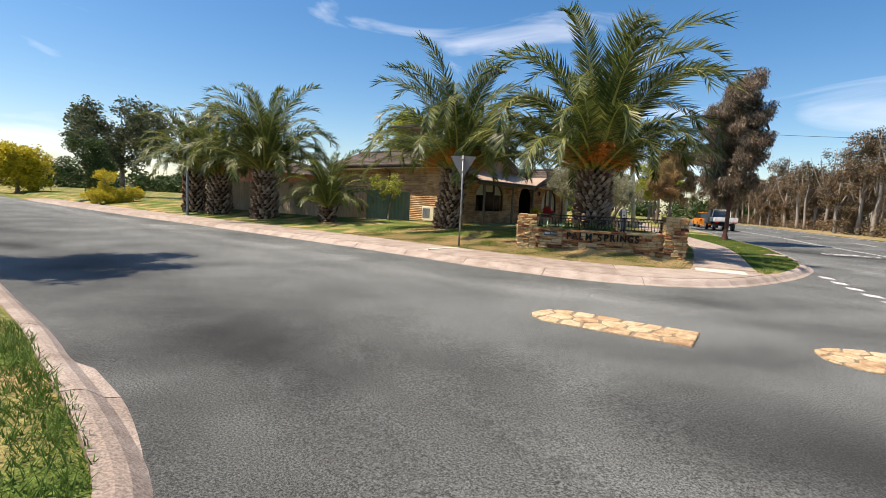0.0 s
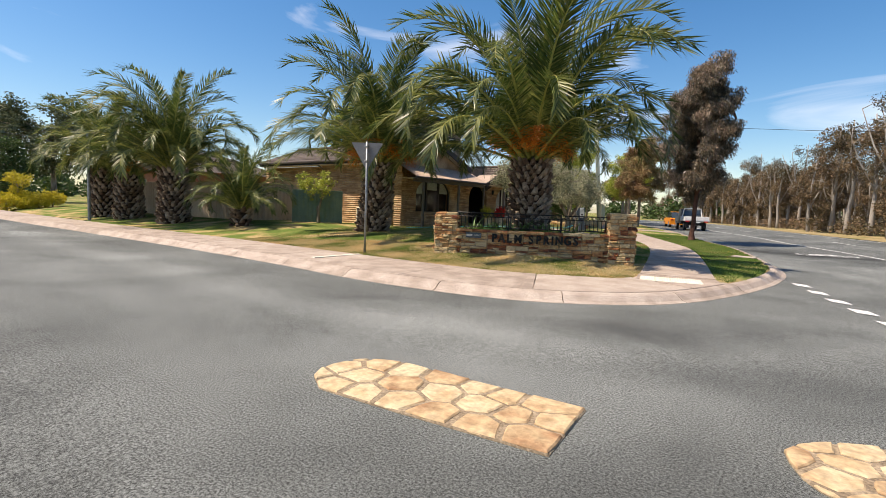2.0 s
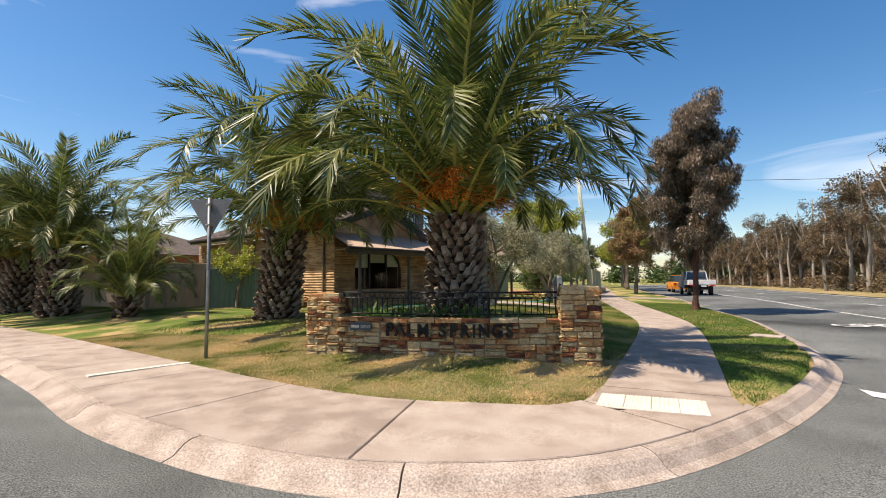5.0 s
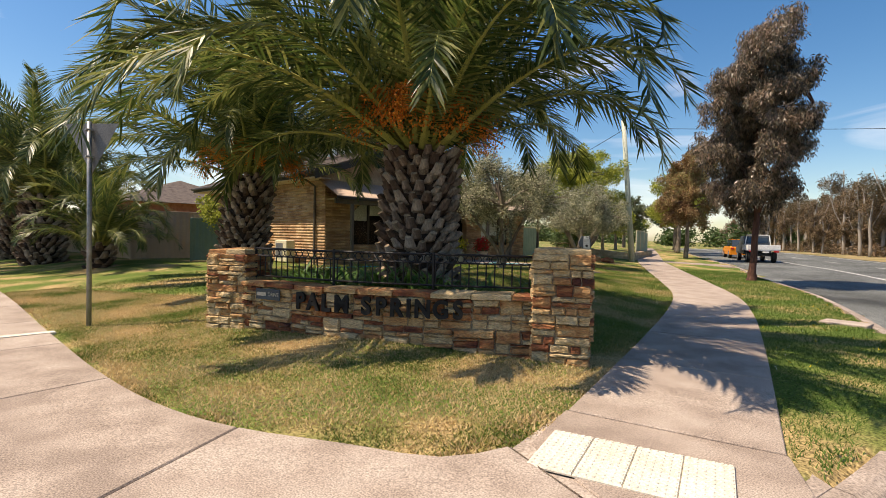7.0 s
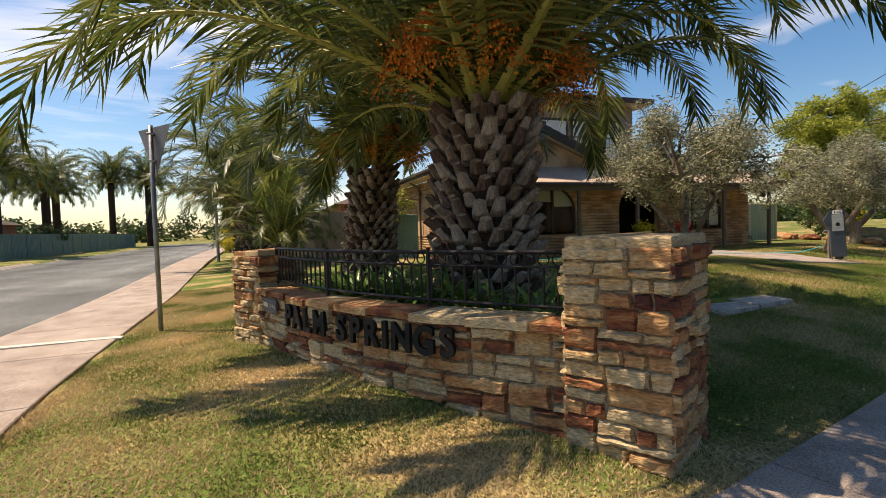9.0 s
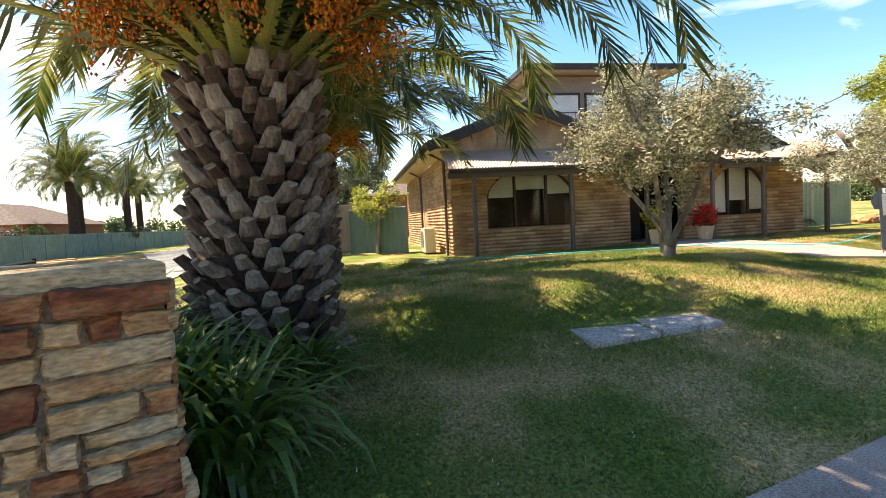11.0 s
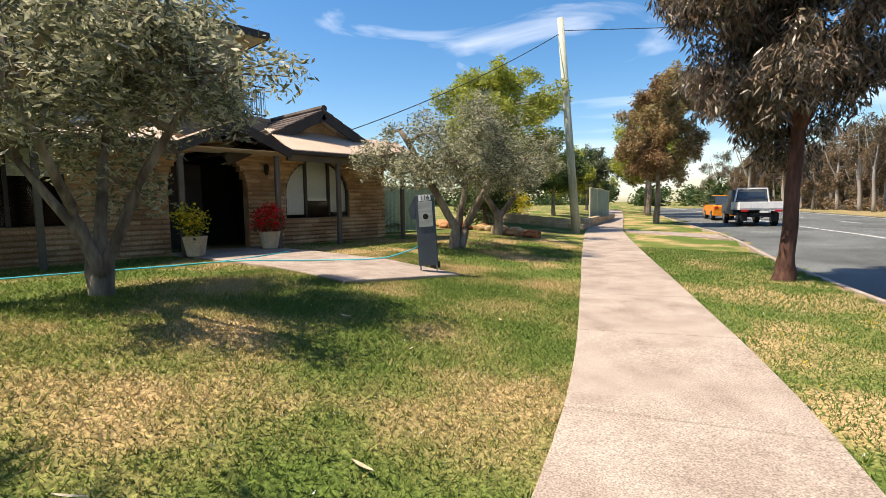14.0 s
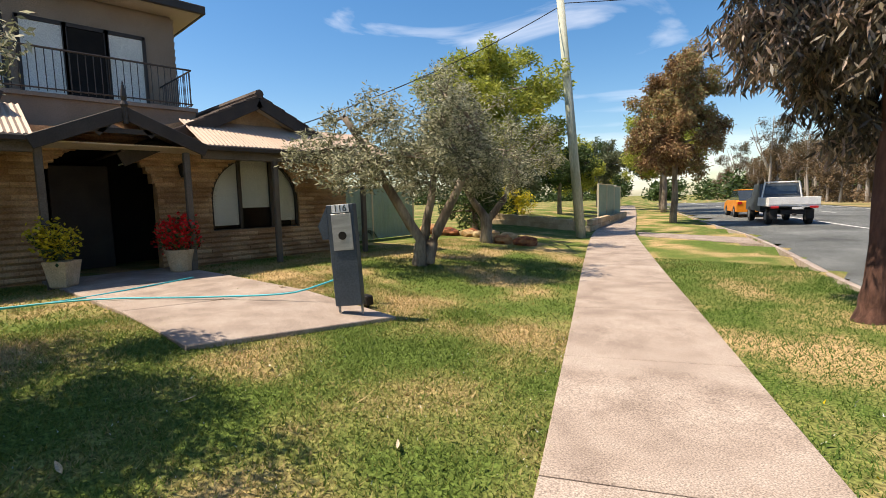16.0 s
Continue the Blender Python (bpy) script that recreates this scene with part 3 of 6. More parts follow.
slab([(x, y, footpath_z(x, y) + 0.02) for x, y in ((-4.35, 41.9), (-0.45, 40.3), (-1.2, 42.2), (-5.0, 43.3))], 0.1, M_CONCRETE, footpath)
bed = [v for v in INNER if v.x > 1.0][::2] + [Vector((4.5, 16.2)), Vector((5.97, 16.55))] + [v for v in KERB_BACK if v.x > 1.0 and v.y < 16.4][::-2]
slab([(p.x, p.y, footpath_z(p.x, p.y) - 0.014) for p in bed], 0.05, M_KERB, footpath, "footpath_bed")
# tactile pad with rows of studs
tac = thing("tactile_paving", "cream tactile warning pad with rows of studs in the footpath", "tactile paving", kind="structure")
t0, tu, tv = Vector((4.86, 15.14)), Vector((1.08, 0.34)), Vector((-0.17, 0.60))
for i in range(4):
    a, b = t0 + tu * (i / 4 + 0.0008), t0 + tu * ((i + 1) / 4 - 0.0008)
    slab([(p.x, p.y, footpath_z(p.x, p.y) + 0.018) for p in (a, b, b + tv, a + tv)], 0.02, M_TACTILE, tac, "tactile_tile")
bm = bmesh.new()
for i in range(24):
    for j in range(12):
        p = t0 + tu * ((i + 0.5) / 24) + tv * ((j + 0.5) / 12)
        bmesh.ops.create_cone(bm, cap_ends=True, segments=8, radius1=0.015, radius2=0.01, depth=0.006,
                              matrix=Matrix.Translation((p.x, p.y, footpath_z(p.x, p.y) + 0.021)))
tagged(part("studs", bm, M_TACTILE, tac), kind="stuff")

# give-way dashes across the side street
for i in range(5):
    a = Vector((7.12, 18.75)) + Vector((0.31, -1.05)) * i
    d, q = Vector((0.28, -0.13)), Vector((0.13, -0.42))
    pts = [a, a + d, a + d + q, a + q]
    dash = raw("give_way_dash", [(p.x, p.y, road_height(p.x, p.y) + 0.014) for p in pts], [(0, 1, 2, 3)], M_LINE)
    tagged(dash, "white painted give-way dash on asphalt", "road marking", "give-way dashes", "structure")


# ---- crazy-paved islands flush in the road ----
def clipped(poly, p, n):
    """The part of a polygon on the side of p against n."""
    out = []
    for a, b in zip(poly, poly[1:] + poly[:1]):
        da, db = (a - p).dot(n), (b - p).dot(n)
        if da <= 0:
            out.append(a)
        if da * db < 0:
            out.append(a + (b - a) * (da / (da - db)))
    return out


def paved_island(a, b, width, seed, label, size=0.31):
    """A long strip with one rounded and one blunt end, laid with irregular flat stones in mortar."""
    rnd = random.Random(seed)
    a, b = Vector(a), Vector(b)
    u = (b - a).normalized()
    v = Vector((-u.y, u.x))
    length, half = (b - a).length, width / 2
    isl = thing("paved_island", label, "paving", kind="structure")
    z = road_height(*((a + b) / 2)) + 0.004
    edge = [(length, -half * 0.92), (length * 0.995, half * 0.9), (length * 0.5, half * 1.03)]
    edge += [(half * 1.1 - half * 1.1 * math.sin(t), half * math.cos(t)) for t in [math.pi * k / 10 for k in range(11)]] + [(length * 0.5, -half * 1.02)]
    rim = [a + u * (x + rnd.uniform(-.02, .02)) + v * (y + rnd.uniform(-.02, .02)) for x, y in edge][::-1]
    sites = []
    for i in range(int(length / size) + 1):
        for j in range(max(2, round(width / (size * 0.85)))):
            n = max(2, round(width / (size * 0.85)))
            sites.append(a + u * ((i + 0.5 * (j % 2)) * size + rnd.uniform(-.09, .09)) + v * (((j + 0.5) / n - 0.5) * width + rnd.uniform(-.06, .06)))
    for p in sites:
        cell = rim[:]
        for q in sites:
            if q is not p and len(cell) > 2:
                cell = clipped(cell, (p + q) / 2 + (p - q).normalized() * 0.012, q - p)
        cell = [c for c, d in zip(cell, cell[1:] + cell[:1]) if (c - d).length > 0.02]
        if len(cell) < 3:
            continue
        m = sum(cell, Vector((0, 0))) / len(cell)
        ring = []
        for c, d in zip(cell, cell[1:] + cell[:1]):
            ring.append(m + (c - m) * rnd.uniform(0.9, 0.98))
            if (c - d).length > 0.12:
                ring.append(m + ((c + d) / 2 - m) * rnd.uniform(0.93, 1.0))
        h = z + 0.022 + rnd.uniform(-0.004, 0.006)
        slab([(c.x, c.y, h) for c in ring], 0.05, M_PAVER, isl, "paving_stone")
    slab([(c.x, c.y, z + 0.012) for c in rim], 0.06, M_MORTAR, isl, "mortar_bed")


paved_island((4.52, 7.76), (6.62, 8.02), 0.86, 3, "honey-coloured crazy-paved stone strip set in the asphalt")
paved_island((7.72, 8.5), (10.9, 9.35), 0.95, 4, "honey-coloured crazy-paved stone strip set in the asphalt")


# ---- stone entrance wall ----
E_ = Vector((0.872, 0.49))
N_ = Vector((0.49, -0.872))
W0 = Vector((-0.43, 15.2))


def wall_xy(e, o):
    p = W0 + E_ * e + N_ * o
    return p.x, p.y


def bow(e):
    return 0.30 * math.sin(math.pi * max(0.0, min(1.0, (e - 0.4) / 4.2)))


rs = random.Random(11)


def stone(parent, at, face, across, length, height, depth, bulge):
    """One rough building stone: its face is a small uneven grid, its back is in the mortar."""
    nx, nz = max(4, int(length / 0.04) + 2), max(4, int(height / 0.03) + 2)
    verts, faces = [], []
    skew, wedge = rs.uniform(-0.16, 0.16), rs.uniform(-0.22, 0.22)
    for j in range(nz + 1):
        for i in range(nx + 1):
            fu = -0.5 if i == 0 else 0.5 if i == nx else (i - 1) / (nx - 2) * (1 - 0.024 / length) - 0.5 + 0.012 / length
            fv = -0.5 if j == 0 else 0.5 if j == nz else (j - 1) / (nz - 2) * (1 - 0.018 / height) - 0.5 + 0.009 / height
            edge = i in (0, nx) or j in (0, nz)
            u = fu * length * (1 + skew * fv) + rs.uniform(-0.005, 0.005)
            v = fv * height * (1 + wedge * fu) + rs.uniform(-0.006, 0.006)
            q = Vector((at[0] + u, at[1] - u, (at[2] + v)))
            relief = 0.02 * noise.noise(q * 9) + 0.009 * noise.noise(Vector((q.x * 6, q.y * 6, q.z * 45)))
            w = 0.004 if edge else max(0.008, depth + relief)
            verts.append((at[0] + across.x * u + face.x * w, at[1] + across.y * u + face.y * w, at[2] + v))
    m = nx + 1
    for j in range(nz):
        for i in range(nx):
            faces.append((j * m + i, j * m + i + 1, (j + 1) * m + i + 1, (j + 1) * m + i))
    raw("stone", verts, faces, M_STONE, parent)


def stone_face(parent, place, length, z0, z1, scale=1.0):
    """Uncoursed rubble over a face, split again and again into uneven stones; place(u) gives the point, its outward way and the way along."""
    todo = [(0.0, length, z0, z1)]
    while todo:
        u0, u1, a, b = todo.pop()
        w, h = u1 - u0, b - a
        big = w * h > rs.uniform(0.011, 0.05) * scale or w > 0.5 or h > 0.24
        if big and h > 0.095 and (h > 0.34 * w or w < 0.16):
            m = a + h * rs.uniform(0.26, 0.74)
            todo += [(u0, u1, a, m), (u0, u1, m, b)]
        elif big and w > 0.17:
            m = u0 + w * rs.uniform(0.3, 0.7)
            todo += [(u0, m, a, b), (m, u1, a, b)]
        else:
            p, face, across = place((u0 + u1) / 2)
            stone(parent, (p[0], p[1], (a + b) / 2), face, across, w - 0.009, h - 0.008, rs.uniform(0.014, 0.055), 0.004)


GZ = 0.2
entrance = thing("entrance_wall", "curved dry-laid look stone entrance wall in cream, tan and rust stones", "stone wall")
# core of the curved wall
ns = 28
outer = [wall_xy(0.4 + 4.25 * i / ns, bow(0.4 + 4.25 * i / ns) - 0.02) for i in range(ns + 1)]
inner_ = [wall_xy(0.4 + 4.25 * i / ns, bow(0.4 + 4.25 * i / ns) - 0.3) for i in range(ns + 1)]
WALL_TOP = 0.86
part("core", prism(outer + inner_[::-1], 2, GZ - 0.15, WALL_TOP - 0.06), M_MORTAR, entrance)


def wall_place(u):
    e = 0.5 + u
    x, y = wall_xy(e, bow(e) - 0.02)
    slope = 0.30 * math.pi / 4.2 * math.cos(math.pi * (e - 0.4) / 4.2)
    along = (E_ + N_ * slope).normalized()
    return (x, y), Vector((along.y, -along.x)), along


stone_face(entrance, wall_place, 4.1, GZ - 0.08, WALL_TOP - 0.06)
for i in range(9):
    e0, e1 = 0.5 + 4.1 * i / 9 + 0.006, 0.5 + 4.1 * (i + 1) / 9 - 0.006
    o0, o1 = bow(e0), bow(e1)
    j = [rs.uniform(-0.02, 0.03) for _ in range(4)]
    pts = [wall_xy(e0, o0 + 0.05 + j[0]), wall_xy((e0 + e1) / 2, (o0 + o1) / 2 + 0.055 + j[2]), wall_xy(e1, o1 + 0.05 + j[1]), wall_xy(e1, o1 - 0.31), wall_xy(e0, o0 - 0.31)]
    slab([(x, y, WALL_TOP + rs.uniform(-0.006, 0.01)) for x, y in pts], 0.06, M_STONE, entrance, "coping_stone")


def pillar(e0, e1, back, front, top, label):
    p = thing("stone_pillar", label, "stone pillar", group="entrance pillars")
    foot = [wall_xy(e0, front), wall_xy(e1, front), wall_xy(e1, back), wall_xy(e0, back)]
    part("core", prism([(x, y) for x, y in foot], 2, GZ - 0.2, top - 0.06), M_MORTAR, p)
    for (a, b) in zip(foot, foot[1:] + foot[:1]):
        a, b = Vector(a), Vector(b)
        along = (b - a).normalized()
        out = Vector((along.y, -along.x))
        stone_face(p, lambda u, a=a, along=along, out=out: (a + along * (u - 0.022), out, along), (b - a).length + 0.044, GZ - 0.12, top - 0.06, 1.15)
    c = sum((Vector(q) for q in foot), Vector((0, 0))) / 4
    for k in range(2):
        q = [c + (Vector(f) - c) * rs.uniform(1.0, 1.05) for f in foot]
        m1, m2 = (q[0] + q[1]) / 2 + Vector((rs.uniform(-.04, .04), 0)), (q[2] + q[3]) / 2
        ring = [q[0], m1, m2, q[3]] if k == 0 else [m1, q[1], q[2], m2]
        slab([(v.x, v.y, top + rs.uniform(-0.01, 0.015)) for v in ring], 0.06, M_STONE, p, "cap_stone")


pillar(-0.04, 0.53, -0.54, 0.04, 1.27, "square pillar of rough cream and tan stone")
pillar(4.38, 4.98, -0.54, 0.1, 1.40, "square pillar of rough tan and rust-red stone")

# railing of black iron along the wall
rail = thing("iron_railing", "black wrought-iron railing with rings standing on the stone wall", "railing")
es = [0.52 + 3.98 * i / 40 for i in range(41)]
for nm, zz, r in (("bottom_rail", WALL_TOP + 0.06, 0.013), ("middle_rail", WALL_TOP + 0.33, 0.01), ("top_rail", WALL_TOP + 0.43, 0.016)):
    part(nm, tube([(*wall_xy(e, bow(e) - 0.22), zz) for e in es], r, 6), M_IRON, rail)
bar = None
for i in range(41):
    x, y = wall_xy(es[i], bow(es[i]) - 0.22)
    if bar is None:
        bar = part("bar", tube([(0, 0, 0), (0, 0, 0.28)], 0.009, 6), M_IRON, rail)
        ring_bm = bmesh.new()
        rr = []
        for a in range(14):
            t = 2 * math.pi * a / 14
            rr.append((0.042 * math.cos(t), 0, 0.042 * math.sin(t)))
        tube(rr + rr[:2], 0.006, 5, ring_bm)
        hoop = part("ring", ring_bm, M_IRON, rail)
        bo, ho = bar, hoop
    else:
        bo, ho = new("bar", bar.data), new("ring", hoop.data)
        bo.parent = ho.parent = rail
    bo.location = (x, y, WALL_TOP + 0.06)
    ho.location = (x, y, WALL_TOP + 0.38)
    ho.rotation_euler[2] = math.atan2(E_.y, E_.x)
for e in (0.54, 1.86, 3.18, 4.48):
    x, y = wall_xy(e, bow(e) - 0.22)
    part("post", tube([(x, y, WALL_TOP), (x, y, WALL_TOP + 0.46)], 0.018, 6), M_IRON, rail)


def lettering(text, size, mat, m, parent=None, depth=0.012, name="lettering", weight=0.0):
    cu = bpy.data.curves.new(name, "FONT")
    cu.body, cu.size, cu.extrude, cu.align_x, cu.align_y = text, size, depth, "CENTER", "CENTER"
    cu.offset = size * weight
    tmp = bpy.data.objects.new(name, cu)
    scene.collection.objects.link(tmp)
    me = bpy.data.meshes.new_from_object(tmp.evaluated_get(bpy.context.evaluated_depsgraph_get()))
    bpy.data.objects.remove(tmp)
    me.materials.clear()
    me.materials.append(mat)
    ob = new(name, me)
    if parent is not None:
        ob.parent = parent
    ob.matrix_basis = m
    return ob


words = thing("name_lettering", "raised black serif lettering fixed to the stone wall", "lettering")
text = "PALM SPRINGS"
wid = {"M": 1.35, " ": 0.55, "I": 0.6, "N": 1.15, "G": 1.1}
total = sum(wid.get(c, 1.0) for c in text)
e = 1.45
for c in text:
    w = wid.get(c, 1.0) / total * 2.18
    if c != " ":
        p, out, along = wall_place(e + w / 2 - 0.5)
        m = Matrix(((along.x, 0, out.x, p[0] + out.x * 0.07), (along.y, 0, out.y, p[1] + out.y * 0.07), (0, 1, 0, 0.66), (0, 0, 0, 1)))
        lettering(c, 0.285, M_LETTER, m, words, 0.016, "letter", 0.035).scale = (0.9, 1.0, 1.0)
    e += w
plaque = thing("plaque", "small dark plaque with raised street lettering", "plaque")
p, out, along = wall_place(0.5)
m = Matrix(((along.x, 0, out.x, p[0] + out.x * 0.06), (along.y, 0, out.y, p[1] + out.y * 0.06), (0, 1, 0, 0.71), (0, 0, 0, 1)))
pb = part("plate", box((0.42, 0.14, 0.012), bevel=0.003), M_SLATE, plaque)
pb.matrix_basis = m
lettering("DRIVE", 0.07, M_STEEL, m @ Matrix.Translation((0.1, 0, 0.008)), plaque, 0.004)
wb = part("word_bar", box((0.16, 0.045, 0.006)), M_STEEL, plaque)
wb.matrix_basis = m @ Matrix.Translation((-0.11, 0, 0.008))


# ---- palms ----
def frond_mesh(name, length, droop, curl, seed, pairs=112, leaf=0.6):
    """One feather frond, built along +x from the origin, rising by its own arch; curl lets the leaflets hang."""
    rnd = random.Random(seed)
    verts, faces, mats = [], [], []
    pos, ang = Vector((0, 0, 0)), 0.0
    spine = []
    sway = rnd.uniform(-0.25, 0.25)
    for k in range(pairs + 1):
        u = k / pairs
        spine.append((pos.copy(), ang))
        ang -= droop / pairs * (0.2 + 2.4 * u * u)
        pos = pos + Vector((math.cos(ang), sway * u, math.sin(ang))).normalized() * (length / pairs)
    for k in range(0, pairs + 1, 4):
        p, a = spine[k]
        u = k / pairs
        w, h = 0.085 * (1 - u) ** 2.2 + 0.008, 0.04 * (1 - u) + 0.004
        up = Vector((-math.sin(a), 0, math.cos(a)))
        verts += [p + Vector((0, w, 0)), p + up * h, p + Vector((0, -w, 0)), p - up * h]
    rings = len(verts) // 4
    for r in range(rings - 1):
        for i in range(4):
            faces.append((r * 4 + i, r * 4 + (i + 1) % 4, r * 4 + 4 + (i + 1) % 4, r * 4 + 4 + i))
            mats.append(1)
    for k in range(5, pairs):
        u = k / pairs
        p, a = spine[k]
        fwd, up = Vector((math.cos(a), 0, math.sin(a))), Vector((-math.sin(a), 0, math.cos(a)))
        ll = leaf * (0.3 + 0.7 * math.sin(math.pi * min(1, 0.14 + u * 0.8)) ** 0.6) * rnd.uniform(0.85, 1.12)
        if u < 0.12:
            ll *= 0.4
        for s in (-1, 1):
            lift = rnd.choice((0.55, 0.3, 0.08, -0.12)) + rnd.uniform(-0.08, 0.08) - curl
            out = (Vector((0, s, 0)) * (1.0 - 0.3 * u) + fwd * (0.42 + 0.75 * u + rnd.uniform(-0.1, 0.1)) + up * lift).normalized()
            wide = fwd.cross(out).cross(out).normalized() * 0.0175
            drop = Vector((0, 0, -1)) * ll * rnd.uniform(0.1, 0.42)
            b = len(verts)
            mid = p + out * ll * 0.5
            end = p + out * ll + drop
            verts += [p + wide * 0.55, p - wide * 0.55, mid - wide + drop * 0.2, mid + wide + drop * 0.2, end]
            faces += [(b, b + 1, b + 2, b + 3), (b + 3, b + 2, b + 4)]
            mats += [0, 0]
    me = bpy.data.meshes.new(name)
    me.from_pydata(verts, [], faces)
    me.materials.append(M_FROND)
    me.materials.append(M_RACHIS)
    me.polygons.foreach_set("material_index", mats)
    return me


# upright, arched and hanging fronds, all 4.6 m long
UPRIGHT = [frond_mesh("frond", 4.6, d, c, 20 + i) for i, (d, c) in enumerate(((1.35, 0.0), (1.8, 0.05), (2.3, 0.0)))]
ARCHED = [frond_mesh("frond", 4.6, d, c, 30 + i) for i, (d, c) in enumerate(((2.3, 0.1), (2.6, 0.15), (2.9, 0.1), (2.2, 0.15)))]
HANGING = [frond_mesh("frond", 4.6, d, c, 40 + i) for i, (d, c) in enumerate(((1.8, 0.2), (2.05, 0.25), (2.3, 0.15)))]


def leaf_base_mesh(name, seed, cut):
    """The stub of a cut frond: broad and clasping at its foot, a blunt wedge rising outwards, sawn off flat."""
    rnd = random.Random(seed)
    bm = bmesh.new()
    rows = [(-0.03, -0.11, 0.1, 0.03), (0.07, -0.045, 0.095, 0.055), (0.13, 0.02, 0.072, 0.048), (0.175, 0.075, 0.058, 0.038)]
    rings = []
    for x, z, w, h in rows:
        lean = Vector((0.75, 0, -0.5)).normalized()
        ring = []
        for k in range(8):
            a = 2 * math.pi * k / 8
            ring.append(bm.verts.new(Vector((x, math.cos(a) * w, z)) + lean * (math.sin(a) * h) + Vector([rnd.uniform(-0.006, 0.006) for _ in range(3)])))
        rings.append(ring)
    for a, b in zip(rings, rings[1:]):
        for i in range(8):
            bm.faces.new((a[i], a[(i + 1) % 8], b[(i + 1) % 8], b[i]))
    tip = bm.faces.new(rings[-1])
    tip.material_index = 1
    bmesh.ops.recalc_face_normals(bm, faces=bm.faces[:])
    me = bpy.data.meshes.new(name)
    bm.to_mesh(me)
    bm.free()
    me.materials.append(M_TRUNK)
    me.materials.append(M_CUT if cut else M_TRUNK)
    return me


BASES = [leaf_base_mesh("leaf_base", 5 + i, True) for i in range(4)]


def fruit_mesh(seed):
    """A bunch of dates: many thin strands that fan out, arch over and hang, beaded with small fruit."""
    rnd = random.Random(seed)
    verts, faces = [], []
    for s in range(62):
        a, t = rnd.uniform(-0.75, 0.75), rnd.uniform(0.3, 0.85)
        n = 13
        for k in range(n):
            u = (k + rnd.random()) / n
            x = 0.3 + t * u * 0.75
            p = Vector((x, a * x * 0.8 + rnd.uniform(-.03, .03), 0.25 * u - 0.95 * u * u * (0.5 + abs(a) * 0.6) + rnd.uniform(-.03, .03)))
            b = len(verts)
            r = rnd.uniform(0.011, 0.017)
            verts += [p + Vector(q) * r for q in ((1, 0, 0), (-1, 0, 0), (0, 1, 0), (0, -1, 0), (0, 0, 1.3), (0, 0, -1.3))]
            faces += [tuple(b + i for i in f) for f in ((0, 2, 4), (2, 1, 4), (1, 3, 4), (3, 0, 4), (2, 0, 5), (1, 2, 5), (3, 1, 5), (0, 3, 5))]
    me = bpy.data.meshes.new("fruit_stem")
    me.from_pydata(verts, [], faces)
    me.materials.append(M_FRUIT)
    return me


FRUITS = [fruit_mesh(70 + i) for i in range(3)]


